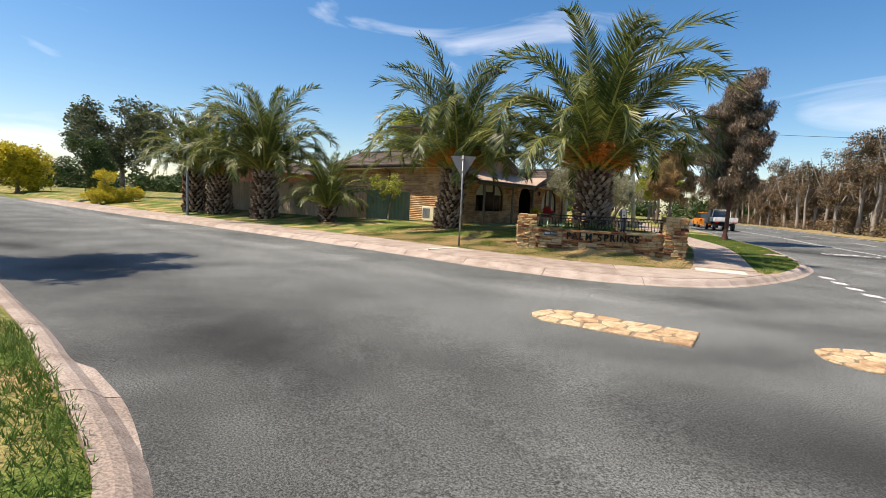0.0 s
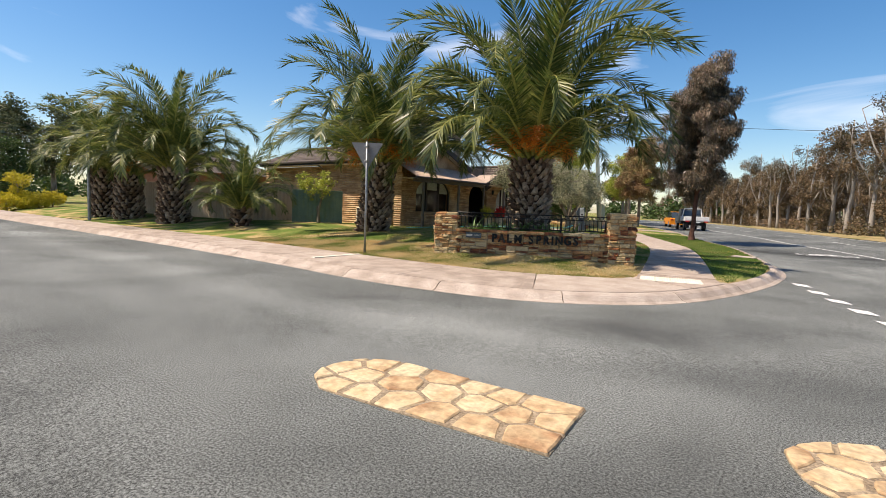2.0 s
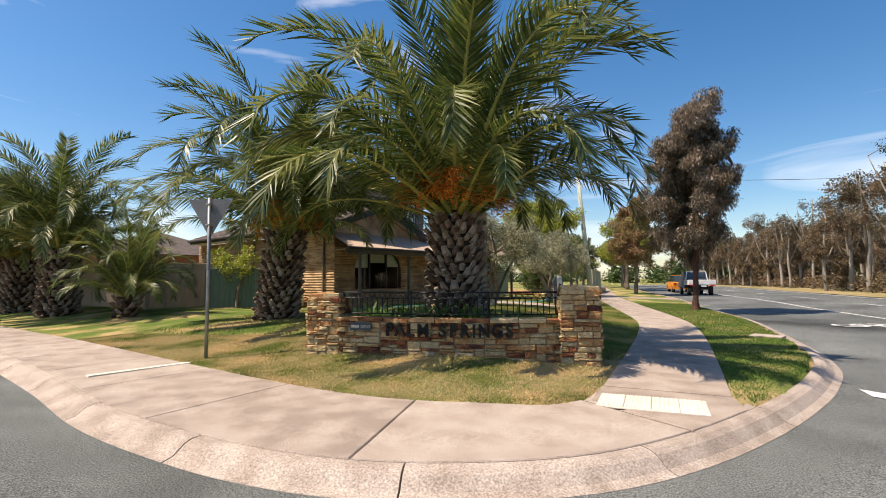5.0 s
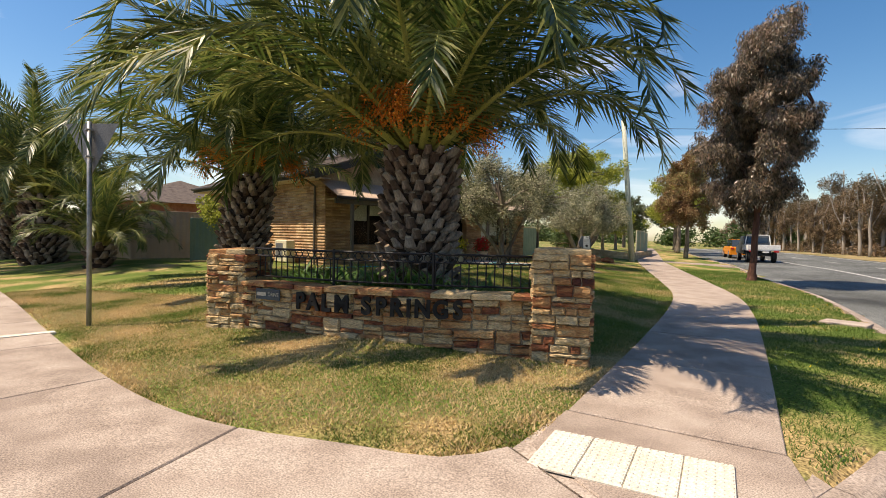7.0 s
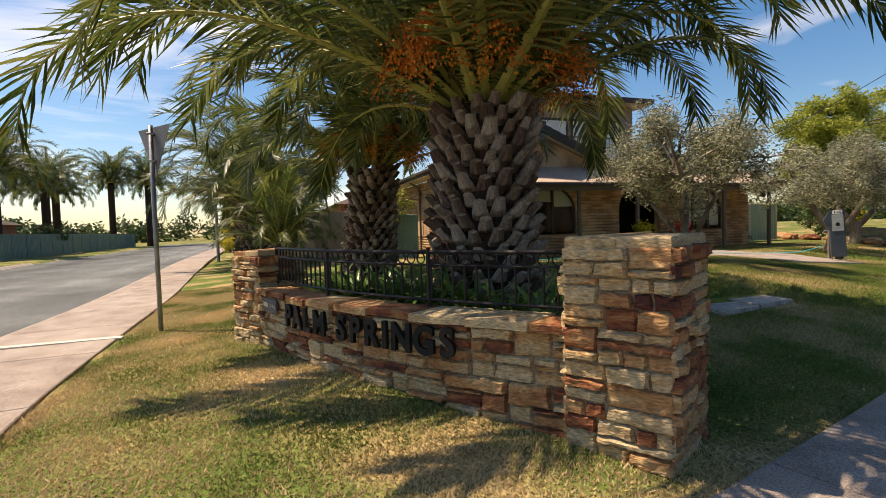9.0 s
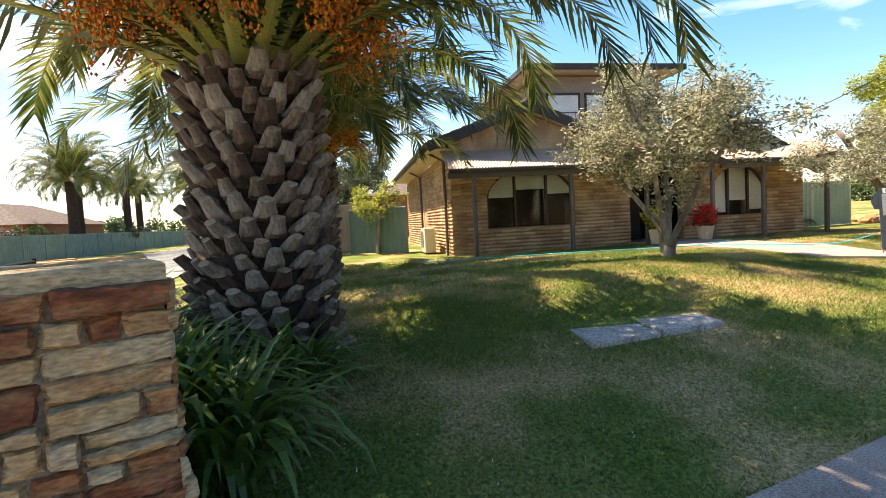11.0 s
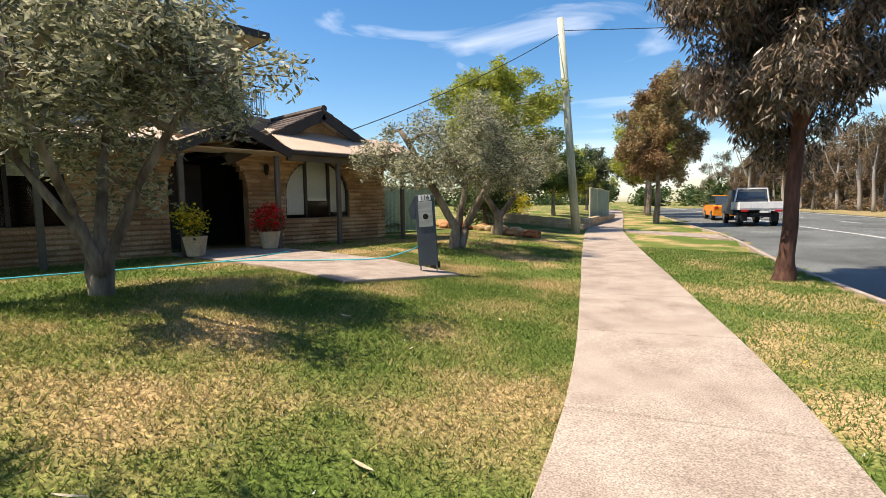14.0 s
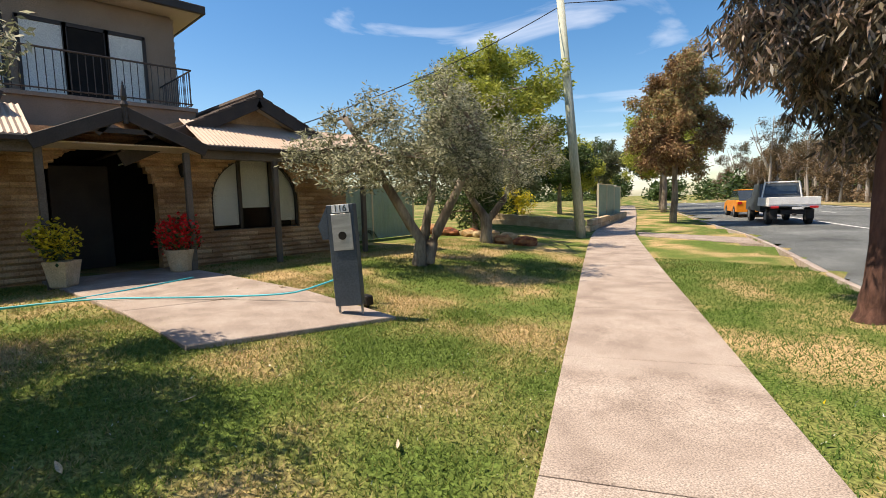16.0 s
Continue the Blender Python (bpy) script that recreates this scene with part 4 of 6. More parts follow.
def palm(at, height, radius, reach, count, seed, label, fruits=0, lean=(0, 0), skirt=0.0, bases=True, base_scale=1.0, group="palms", clear=None):
    rnd = random.Random(seed)
    z0 = ground(*at)
    p = thing("palm_tree", label, "palm tree", (at[0], at[1], z0), group)
    pts, rad = [], []
    for k in range(9):
        u = k / 8
        pts.append((lean[0] * u, lean[1] * u, height * u - (0.25 if k == 0 else 0)))
        rad.append(radius * (1.12 - 0.25 * u if u < 0.5 else 0.995 - 0.06 * (u - 0.5)) * 0.86)
    part("trunk", tube(pts, rad, 18), M_CORE, p, smooth=True)
    if bases:
        rows = int(height / (0.15 * base_scale)) + 1
        per = max(7, int(2 * math.pi * radius / (0.225 * base_scale)))
        for r in range(rows):
            u = r / (rows - 1)
            rr = radius * (1.12 - 0.25 * u if u < 0.5 else 0.995 - 0.06 * (u - 0.5)) * 0.84
            for i in range(per):
                a = 2 * math.pi * (i + 0.5 * (r % 2)) / per + r * 0.05 + rnd.uniform(-0.06, 0.06)
                ob = new("leaf_base", rnd.choice(BASES))
                ob.parent = p
                s = base_scale * rnd.uniform(0.85, 1.15)
                ob.matrix_basis = Matrix.Translation((lean[0] * u + rr * math.cos(a), lean[1] * u + rr * math.sin(a), height * u + rnd.uniform(-.03, .03))) @ Matrix.Rotation(a, 4, "Z") @ Matrix.Rotation(rnd.uniform(-0.2, 0.25), 4, "Y") @ Matrix.Diagonal((s * rnd.uniform(0.8, 1.3), s, s * 1.05, 1))
    top = Vector((lean[0], lean[1], height))
    for i in range(count):
        u = (i + 0.5) / count
        a = i * 2.39996 + rnd.uniform(-0.25, 0.25)
        rise = 1.46 - (1.02 + skirt) * u ** 1.1 + rnd.uniform(-0.12, 0.12)
        kind = rnd.choice(UPRIGHT if u < 0.3 else ARCHED if u < 0.72 else HANGING)
        ob = new("frond", kind)
        ob.parent = p
        s = reach / 4.6 * rnd.uniform(0.88, 1.08) * (1.04 - 0.24 * u)
        if clear is not None and u > 0.45 and math.cos(a - clear) > 0.25:
            s, rise = s * 0.88, max(rise, 0.55)     # trimmed where the footpath runs
        o = top + Vector((math.cos(a), math.sin(a), 0)) * radius * (0.2 + 0.5 * u) + Vector((0, 0, 0.6 * (1 - u) * radius))
        ob.matrix_basis = Matrix.Translation(o) @ Matrix.Rotation(a, 4, "Z") @ Matrix.Rotation(-rise, 4, "Y") @ Matrix.Rotation(rnd.uniform(-0.4, 0.4), 4, "X") @ Matrix.Scale(s, 4)
    for i in range(fruits):
        a = 2 * math.pi * i / fruits + rnd.uniform(-0.2, 0.2)
        ob = new("fruit_stem", rnd.choice(FRUITS))
        ob.parent = p
        tagged(ob, "hanging orange date cluster", kind="stuff")
        s = rnd.uniform(0.8, 1.2)
        ob.matrix_basis = Matrix.Translation(top + Vector((math.cos(a), math.sin(a), 0)) * radius * 0.6 + Vector((0, 0, rnd.uniform(0.5, 0.95)))) @ Matrix.Rotation(a, 4, "Z") @ Matrix.Scale(s, 4)
    return p


palm((0.76, 17.93), 2.42, 0.54, 5.6, 60, 1, "large date palm with orange fruit behind the stone wall", 22, base_scale=0.92, clear=-0.15)
palm((-5.65, 17.75), 2.45, 0.52, 5.0, 56, 2, "date palm with dark scaly trunk and orange fruit on the lawn", 13, lean=(0.2, 0.15), base_scale=0.92)
palm((-15.6, 14.9), 2.35, 0.56, 4.7, 60, 3, "date palm with upright dark green crown by the fence", 0, base_scale=1.1)
palm((-20.0, 14.6), 2.1, 0.55, 4.0, 48, 4, "date palm with short thick trunk by the fence", 2, base_scale=1.15)
palm((-22.6, 14.3), 2.5, 0.5, 4.0, 48, 5, "date palm with slender scaly trunk by the fence", 0, base_scale=1.15)
palm((-11.6, 15.9), 0.65, 0.28, 3.0, 36, 6, "young date palm with short trunk on the verge", 0, base_scale=1.1)
for k, (at, h, s) in enumerate((((-40, 2.0 - 6), 6.0, 5.0), ((-47, -7), 6.5, 5), ((-56, -6.5), 6.5, 5), ((-63, -8), 6.5, 5), ((-73, -0.6), 8.5, 5.6), ((-71, -4.5), 8.5, 5.4))):
    palm(at, h, 0.45, s, 56, 30 + k, "tall old date palm with full round crown across the street", 1, skirt=0.35, bases=False, group="palms across the street")


# ---- trees ----
def leaf_cloud(rnd, centres, count, size, long=2.2, hang=0.0):
    """Leaves as bent quads round centres (x, y, z, radius)."""
    verts, faces = [], []
    total = sum(c[3] ** 2 for c in centres)
    for cx, cy, cz, r in centres:
        for _ in range(int(count * r * r / total)):
            d = Vector((rnd.gauss(0, 1), rnd.gauss(0, 1), rnd.gauss(0, 1))).normalized() * r * rnd.random() ** 0.45
            p = Vector((cx, cy, cz)) + d
            u = Vector((rnd.gauss(0, 1), rnd.gauss(0, 1), rnd.gauss(0, 0.6) - hang)).normalized()
            v = u.cross(Vector((rnd.gauss(0, 1), rnd.gauss(0, 1), rnd.gauss(0, 1)))).normalized()
            s = size * rnd.uniform(0.6, 1.35)
            b = len(verts)
            verts += [p, p + u * s * 0.5 * long + v * s * 0.5, p + u * s * long, p + u * s * 0.5 * long - v * s * 0.5]
            faces.append((b, b + 1, b + 2, b + 3))
    return verts, faces


def tree(name, at, stems, clumps, leaf_mat, bark, leaves, leaf_size, label, category="tree", long=2.2, hang=0.0, seed=1, group="", z=None, limb_r=0.05):
    """stems: lists of (x, y, z, radius) from the foot; clumps: crown clumps (x, y, z, radius)."""
    rnd = random.Random(seed)
    t = thing(name, label, category, (at[0], at[1], ground(*at) if z is None else z), group)
    bm = bmesh.new()
    tips = []
    for st in stems:
        pts = [Vector(s[:3]) for s in st]
        fine_p, fine_r = [], []
        for k in range(len(st) - 1):
            for i in range(4):
                u = i / 4
                fine_p.append(pts[k].lerp(pts[k + 1], u) + Vector((rnd.uniform(-1, 1), rnd.uniform(-1, 1), 0)) * st[k][3] * 0.18)
                fine_r.append(st[k][3] * (1 - u) + st[k + 1][3] * u)
        fine_p.append(pts[-1])
        fine_r.append(st[-1][3])
        tube(fine_p, fine_r, 9, bm)
        tips += fine_p[len(fine_p) // 2:]
    part("trunk", bm, bark, t, smooth=True)
    bm = bmesh.new()
    small = []
    for c in clumps:
        cv = Vector(c[:3])
        src = min(tips, key=lambda q: (q - cv).length + max(0, q.z - cv.z) * 2)
        mid = src.lerp(cv, 0.5) + Vector((rnd.uniform(-.15, .15), rnd.uniform(-.15, .15), 0.1)) * c[3]
        tube([src, mid, cv], [limb_r, limb_r * 0.6, limb_r * 0.25], 5, bm, False)
        for _ in range(7):
            e = cv + Vector((rnd.gauss(0, 1), rnd.gauss(0, 1), rnd.gauss(0, 0.8))).normalized() * c[3] * rnd.uniform(0.45, 1.0)
            tube([cv.lerp(mid, rnd.random() * 0.4), e], [limb_r * 0.3, limb_r * 0.1], 3, bm, False)
            small.append((*e, c[3] * 0.42))
    if bm.faces:
        part("branchwork", bm, bark, t)
    else:
        bm.free()
    v, f = leaf_cloud(rnd, [(*c[:3], c[3] * 0.8) for c in clumps] + small, leaves, leaf_size, long, hang)
    raw("crown", v, f, leaf_mat, t)
    return t


def crown_clumps(rnd, centre, rx, rz, n, r):
    out = []
    for _ in range(n):
        d = Vector((rnd.gauss(0, 1), rnd.gauss(0, 1), rnd.gauss(0, 1))).normalized() * rnd.random() ** 0.4
        out.append((centre[0] + d.x * rx, centre[1] + d.y * rx, centre[2] + d.z * rz, r * rnd.uniform(0.7, 1.25)))
    return out


rt = random.Random(50)
# olives on the lawn
tree("olive_tree", (-2.5, 24.2),
     [[(0, 0, -0.1, .15), (0.02, 0, .25, .07), (-.1, .1, 1.1, .05), (-.5, .3, 2.0, .035)], [(0, 0, -0.1, .11), (.08, .05, .35, .06), (.35, .35, 1.2, .045), (.7, .8, 2.1, .035)],
      [(0, 0, 0, .1), (-.1, -.05, .5, .055), (-.6, -.5, 1.4, .035)], [(.05, 0, .2, .07), (.1, -.2, .9, .05), (.5, -.6, 1.8, .03)]],
     crown_clumps(rt, (0, 0.1, 2.2), 1.7, 1.15, 40, 0.5), M_OLIVE, M_BARK, 30000, 0.027, "silvery olive tree with several stems on the lawn", long=3.2, hang=0.25, seed=51, group="olives")
tree("olive_tree", (-4.4, 31.75),
     [[(0, 0, -0.1, .17), (.15, -.1, .5, .1), (-.2, -.6, 1.6, .08), (-.5, -1.2, 2.7, .06)], [(0, 0, -0.1, .15), (.1, .1, .6, .09), (.1, .4, 1.8, .06)],
      [(0.1, 0.05, -.1, .14), (.3, .2, .6, .1), (.7, .5, 1.6, .07), (.9, .9, 2.2, .04)]],
     crown_clumps(rt, (0.0, -0.1, 2.35), 1.9, 1.1, 38, 0.5), M_OLIVE, M_BARK, 28000, 0.027, "silvery olive tree with forked trunk near the footpath", long=3.2, hang=0.25, seed=52, group="olives")
tree("olive_tree", (-6.3, 36.1),
     [[(0, 0, -0.1, .2), (0, 0, .7, .13), (-.3, -.3, 1.3, .08), (-.6, -.5, 2.2, .05)], [(0, 0, .5, .11), (.35, .4, 1.2, .09), (.6, .8, 2.2, .05)]],
     crown_clumps(rt, (0.1, 0, 2.4), 1.9, 1.0, 24, 0.5), M_OLIVE, M_BARK, 22000, 0.03, "silvery olive tree with a pale forked trunk by the rockery", long=3.2, hang=0.25, seed=53, group="olives")
# lime-green tree behind the olives
tree("feathery_tree", (-9.5, 40.0), [[(0, 0, -0.1, .22), (0, 0, 1.5, .16), (.3, .2, 3.5, .1), (.5, .2, 5.0, .05)]],
     crown_clumps(rt, (0.3, 0, 3.9), 2.7, 2.5, 84, 0.66), M_LIME, M_BARK, 70000, 0.05, "bright lime-green feathery tree above the olives", long=3.2, seed=54)
tree("dark_conifer", (-8.3, 38.0), [[(0, 0, -0.1, .12), (0, 0, 1.0, .08)]], crown_clumps(rt, (0, 0, 1.15), 1.2, 0.9, 16, 0.45), M_GREEN, M_BARK, 7000, 0.05, "dark spreading shrub behind the rockery", "shrub", seed=55)
# bronze-leaved street trees
tree("gum_tree", (2.08, 32.35), [[(0, 0, -0.15, .2), (.05, 0, .4, .115), (.1, .1, 2.2, .095), (0, .1, 5.0, .075), (.1, 0, 8.5, .04)], [(.1, .1, 2.4, .12), (.9, .3, 4.5, .08), (1.5, .5, 6.0, .04)], [(.05, .1, 3.0, .1), (-.9, -.2, 5.0, .07), (-1.3, -.3, 6.3, .04)]],
     crown_clumps(rt, (0.1, 0, 5.6), 1.6, 3.8, 62, 0.66), M_GUMLEAF, M_REDBARK, 115000, 0.03, "tall bronze-leaved gum with red-brown trunk on the verge", long=5.0, hang=1.5, seed=56, group="street gums")
tree("gum_tree", (-5.8, 49.3), [[(0, 0, -0.15, .17), (0, 0, 2.0, .12), (0, .1, 5.0, .08), (.1, 0, 7.0, .04)]],
     crown_clumps(rt, (0, 0, 4.9), 2.0, 2.9, 60, 0.62), M_RUSTLEAF, M_BARK, 62000, 0.05, "bronze-leaved gum beside the footpath", long=3.2, hang=0.7, seed=57, group="street gums")
for k, (x, y) in enumerate(((-12.5, 66), (-17, 78), (-10.5, 61))):
    tree("gum_tree", (x, y), [[(0, 0, -0.15, .22), (0, 0, 2.0, .16), (0, .1, 5.0, .1)]],
         crown_clumps(rt, (0, 0, 4.9), 2.4, 2.4, 22, 0.9), (M_RUSTLEAF, M_GREEN, M_LIME)[k], M_BARK, 24000, 0.07, "street tree further along the verge", long=2.6, seed=58 + k, group="street gums")


# ---- woods across the main road ----
def wood_tree(seed, h, dead):
    rnd = random.Random(seed)
    stems = [[(0, 0, -0.3, .24), (rnd.uniform(-.3, .3), rnd.uniform(-.3, .3), h * 0.4, .17), (rnd.uniform(-.6, .6), rnd.uniform(-.6, .6), h * 0.95, .05)]]
    for _ in range(2):
        a = rnd.uniform(0, 6.3)
        stems.append([(0, 0, h * 0.35, .1), (math.cos(a) * h * .12, math.sin(a) * h * .12, h * 0.6, .07), (math.cos(a) * h * .2, math.sin(a) * h * .2, h * 0.85, .03)])
    cl = crown_clumps(rnd, (0, 0, h * (0.72 if not dead else 0.5)), h * 0.2, h * (0.25 if not dead else 0.42), 18, h * 0.085)
    return tree("gum_tree", (60 + seed, -60), stems, cl, M_WOODLEAF, M_GREYPOLE, 5600, 0.1, "tall scrubby gum tree with bare pale trunk in the woods", long=2.2, hang=0.5, seed=seed, group="woodland gums", z=0.0)


protos = [wood_tree(200 + i, h, d) for i, (h, d) in enumerate(((13, False), (11, False), (9.5, True), (8, True), (14, False), (10, True)))]
wr = random.Random(77)
for k in range(0, len(MAIN_LINE), 3):
    for row in range(5):
        off = 19 + row * 7.5 + wr.uniform(-2.5, 2.5)
        base = MAIN_LINE[k]
        t = (MAIN_LINE[min(k + 1, len(MAIN_LINE) - 1)] - MAIN_LINE[max(k - 1, 0)]).normalized()
        x, y = base.x + t.y * off + wr.uniform(-1, 1), base.y - t.x * off + wr.uniform(-1, 1)
        if y < 14 or wr.random() > 0.66:
            continue
        pr_ = wr.choice(protos)
        s = wr.uniform(0.58, 0.95)
        copy_thing(pr_, Matrix.Translation((x, y, ground(x, y))) @ Matrix.Rotation(wr.uniform(0, 6.28), 4, "Z") @ Matrix.Scale(s, 4))
for pr_ in protos:
    for o in [*pr_.children_recursive, pr_]:
        bpy.data.objects.remove(o)
v, f = [], []
for k in range(0, len(MAIN_LINE)):
    base = MAIN_LINE[k]
    t = (MAIN_LINE[min(k + 1, len(MAIN_LINE) - 1)] - MAIN_LINE[max(k - 1, 0)]).normalized()
    if base.y < 10:
        continue
    cs = [(base.x + t.y * o, base.y - t.x * o, 0.5 + wr.uniform(0, .7), wr.uniform(0.5, 1.2)) for o in (20 + wr.uniform(-2, 2), 26 + wr.uniform(-3, 3), 33)]
    v2, f2 = leaf_cloud(wr, cs, 260, 0.12)
    b0 = len(v)
    v += v2
    f += [tuple(i + b0 for i in q) for q in f2]
tagged(raw("undergrowth", v, f, M_WOODLEAF), "brown dry scrub under the woodland trees", "undergrowth", kind="stuff")
# dry strip beyond the road
far_a, far_b = offset_line(MAIN_LINE, 12.6), offset_line(MAIN_LINE, 70)
tagged(ribbon("dry_verge", far_a, far_b, lambda x, y: ground(x, y) + 0.03, M_DRYGRASS), "dry straw-coloured ground beside the main road", "verge", kind="structure")


# ---- the house ----
HX, CX, HZ = -7.65, -6.67, 0.42       # front wall, verandah columns, floor
Y0, Y1 = 21.37, 32.4
house = thing("house", "two-storey slump-brick house with brown tiled roof and verandah", "house")


def brick_wall(name, to_world, length, z0, z1, holes, course=0.1, brick=0.39):
    """A wall of rounded slump bricks; holes: tests of (u, z)."""
    rnd = random.Random(len(name))
    verts, faces = [], []
    n = int((z1 - z0) / course)
    for c in range(n):
        za, zb = z0 + c * course, z0 + (c + 1) * course - 0.012
        u = -brick / 2 * (c % 2)
        while u < length:
            a, b = max(0, u) + 0.004, min(length, u + brick) - 0.004
            u += brick
            pieces = [(a, b)]
            for h in holes:
                nxt = []
                for (p, q) in pieces:
                    zz = (za + zb) / 2
                    cut = h(zz)
                    if cut is None or q <= cut[0] or p >= cut[1]:
                        nxt.append((p, q))
                        continue
                    if p < cut[0] - 0.02:
                        nxt.append((p, cut[0]))
                    if q > cut[1] + 0.02:
                        nxt.append((cut[1], q))
                pieces = nxt
            for p, q in pieces:
                j = rnd.uniform(-0.006, 0.008)
                rows = [(za, -0.01), (za + 0.012, 0.012 + j), ((za + zb) / 2 - 0.01, 0.03 + j), (zb - 0.012, 0.014 + j), (zb, -0.01)]
                b0 = len(verts)
                for z, o in rows:
                    verts += [to_world(p, z, o), to_world(q, z, o)]
                for r in range(4):
                    faces.append((b0 + 2 * r, b0 + 2 * r + 1, b0 + 2 * r + 3, b0 + 2 * r + 2))
                faces.append(tuple(b0 + 2 * r for r in range(5)))
                faces.append(tuple(b0 + 2 * r + 1 for r in range(4, -1, -1)))
    return tagged(raw(name, verts, faces, M_BRICK, house), kind="stuff")


def arch_hole(c, half, sill, spring, top):
    def cut(z):
        if z < sill or z > top:
            return None
        w = half if z < spring else half * math.sqrt(max(0, 1 - ((z - spring) / (top - spring)) ** 2))
        return (c - w, c + w)
    return cut


W1 = (23.62 - Y0, 1.28, 1.16, 1.95, 2.80)
DOOR = (27.42 - Y0, 0.86, 0.0, 1.85, 2.72)
W2 = (30.18 - Y0, 0.95, 1.16, 1.75, 2.66)
brick_wall("brickwork", lambda u, z, o: (HX + o, Y0 + u, z), Y1 - Y0, HZ - 0.1, 2.98, [arch_hole(*W1), arch_hole(*DOOR), arch_hole(*W2)])
brick_wall("brickwork", lambda u, z, o: (HX - u, Y0 - o, z), 11.0, HZ - 0.1, 3.3, [lambda z: (4.6, 6.2) if 1.2 < z < 2.5 else None])


def holed_wall(y0, y1, x, thick, z0, z1, hole_list, mat, n=150):
    """Wall core with arched holes, in thin upright strips."""
    bm = bmesh.new()
    for k in range(n):
        a, b = y0 + (y1 - y0) * k / n, y0 + (y1 - y0) * (k + 1) / n
        m = (a + b) / 2 - Y0
        spans = [(z0, z1)]
        for c, half, sill, spring, top in hole_list:
            d = abs(m - c)
            if d < half:
                hi = spring + (top - spring) * math.sqrt(max(0, 1 - (d / half) ** 2))
                spans = [(p, q) for (p, q) in ((z0, sill), (hi, z1)) if q - p > 0.01]
        for p, q in spans:
            box((thick, b - a, q - p), (x - thick / 2, (a + b) / 2, (p + q) / 2), bm=bm)
    bmesh.ops.remove_doubles(bm, verts=bm.verts[:], dist=0.0005)
    return part("wall", bm, mat, house)


holed_wall(Y0, Y1, HX - 0.005, 0.24, HZ - 0.3, 3.0, [W1, DOOR, W2], M_BRICK)
part("wall", box((11, 0.24, 3.1), (HX - 5.5, Y0 + 0.125, 1.75)), M_BRICK, house)
part("wall", box((11, 0.24, 3.1), (HX - 5.5, Y1 - 0.12, 1.75)), M_BRICK, house)
part("wall", box((0.24, Y1 - Y0 - 0.5, 3.1), (HX - 11, (Y0 + Y1) / 2, 1.75)), M_BRICK, house)
part("floor_slab", box((10.5, Y1 - Y0 - 0.6, 0.3), (HX - 5.5, (Y0 + Y1) / 2, HZ - 0.14)), M_CONCRETE, house)
# room walls and ceiling coloured near black, standing in for indoor shade
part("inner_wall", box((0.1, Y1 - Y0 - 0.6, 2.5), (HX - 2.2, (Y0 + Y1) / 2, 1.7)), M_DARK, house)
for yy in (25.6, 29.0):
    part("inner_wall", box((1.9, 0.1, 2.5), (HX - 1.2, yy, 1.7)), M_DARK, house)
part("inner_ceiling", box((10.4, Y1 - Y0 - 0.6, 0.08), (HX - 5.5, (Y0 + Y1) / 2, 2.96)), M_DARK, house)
part("front_door", box((0.06, 0.95, 2.05), (HX - 1.6, 27.4, HZ + 1.05), 0.01), M_BROWN, house)


def arched_window(w, blinds, name):
    c, half, sill, spring, top = w
    yc = Y0 + c
    win = part(name, box((0.1, 2 * half + 0.04, 0.09), (HX - 0.06, yc, sill - 0.03), 0.01), M_BROWN, house, "brown timber window sill and frame")
    out, inn = [], []
    for k in range(25):
        a = math.pi * k / 24
        out.append((yc + half * math.cos(a), spring + (top - spring) * math.sin(a)))
        inn.append((yc + (half - 0.05) * math.cos(a), spring + (top - spring - 0.05) * math.sin(a)))
    out = [(yc + half, sill)] + out + [(yc - half, sill)]
    inn = [(yc + half - 0.05, sill + 0.05)] + inn + [(yc - half + 0.05, sill + 0.05)]
    bm = bmesh.new()
    lo = [bm.verts.new((HX - 0.1, *p)) for p in out]
    li = [bm.verts.new((HX - 0.1, *p)) for p in inn]
    ho = [bm.verts.new((HX - 0.04, *p)) for p in out]
    hi = [bm.verts.new((HX - 0.04, *p)) for p in inn]
    for i in range(len(out) - 1):
        bm.faces.new((ho[i], ho[i + 1], hi[i + 1], hi[i]))
        bm.faces.new((hi[i], hi[i + 1], li[i + 1], li[i]))
        bm.faces.new((ho[i], ho[i + 1], lo[i + 1], lo[i]))
        bm.faces.new((lo[i], lo[i + 1], li[i + 1], li[i]))
    part("window_frame", bm, M_BROWN, win)
    for f in (-0.36, 0.36):
        h = spring + (top - spring) * math.sqrt(1 - (f * half / half) ** 2)
        part("mullion", box((0.06, 0.06, h - sill), (HX - 0.07, yc + f * half, (h + sill) / 2)), M_BROWN, win)
    bm = bmesh.new()
    bm.faces.new([bm.verts.new((HX - 0.075, *p)) for p in inn])
    g = part("pane", bm, M_GLASS, win)
    g.visible_shadow = False
    for lo_y, hi_y, drop in blinds:
        ya, yb = yc + lo_y * half, yc + hi_y * half
        n = 12
        bm = bmesh.new()
        rowb, rowt = [], []
        for k in range(n + 1):
            y = ya + (yb - ya) * k / n
            d = min(0.995, abs(y - yc) / half)
            rowt.append(bm.verts.new((HX - 0.14, y, spring + (top - spring) * math.sqrt(1 - d * d) - 0.03)))
            rowb.append(bm.verts.new((HX - 0.14, y, min(drop, spring + (top - spring) * math.sqrt(1 - d * d) - 0.04))))
        for k in range(n):
            bm.faces.new((rowb[k], rowb[k + 1], rowt[k + 1], rowt[k]))
        part("blind", bm, M_BLIND, win, "pale roller blind")
    return win


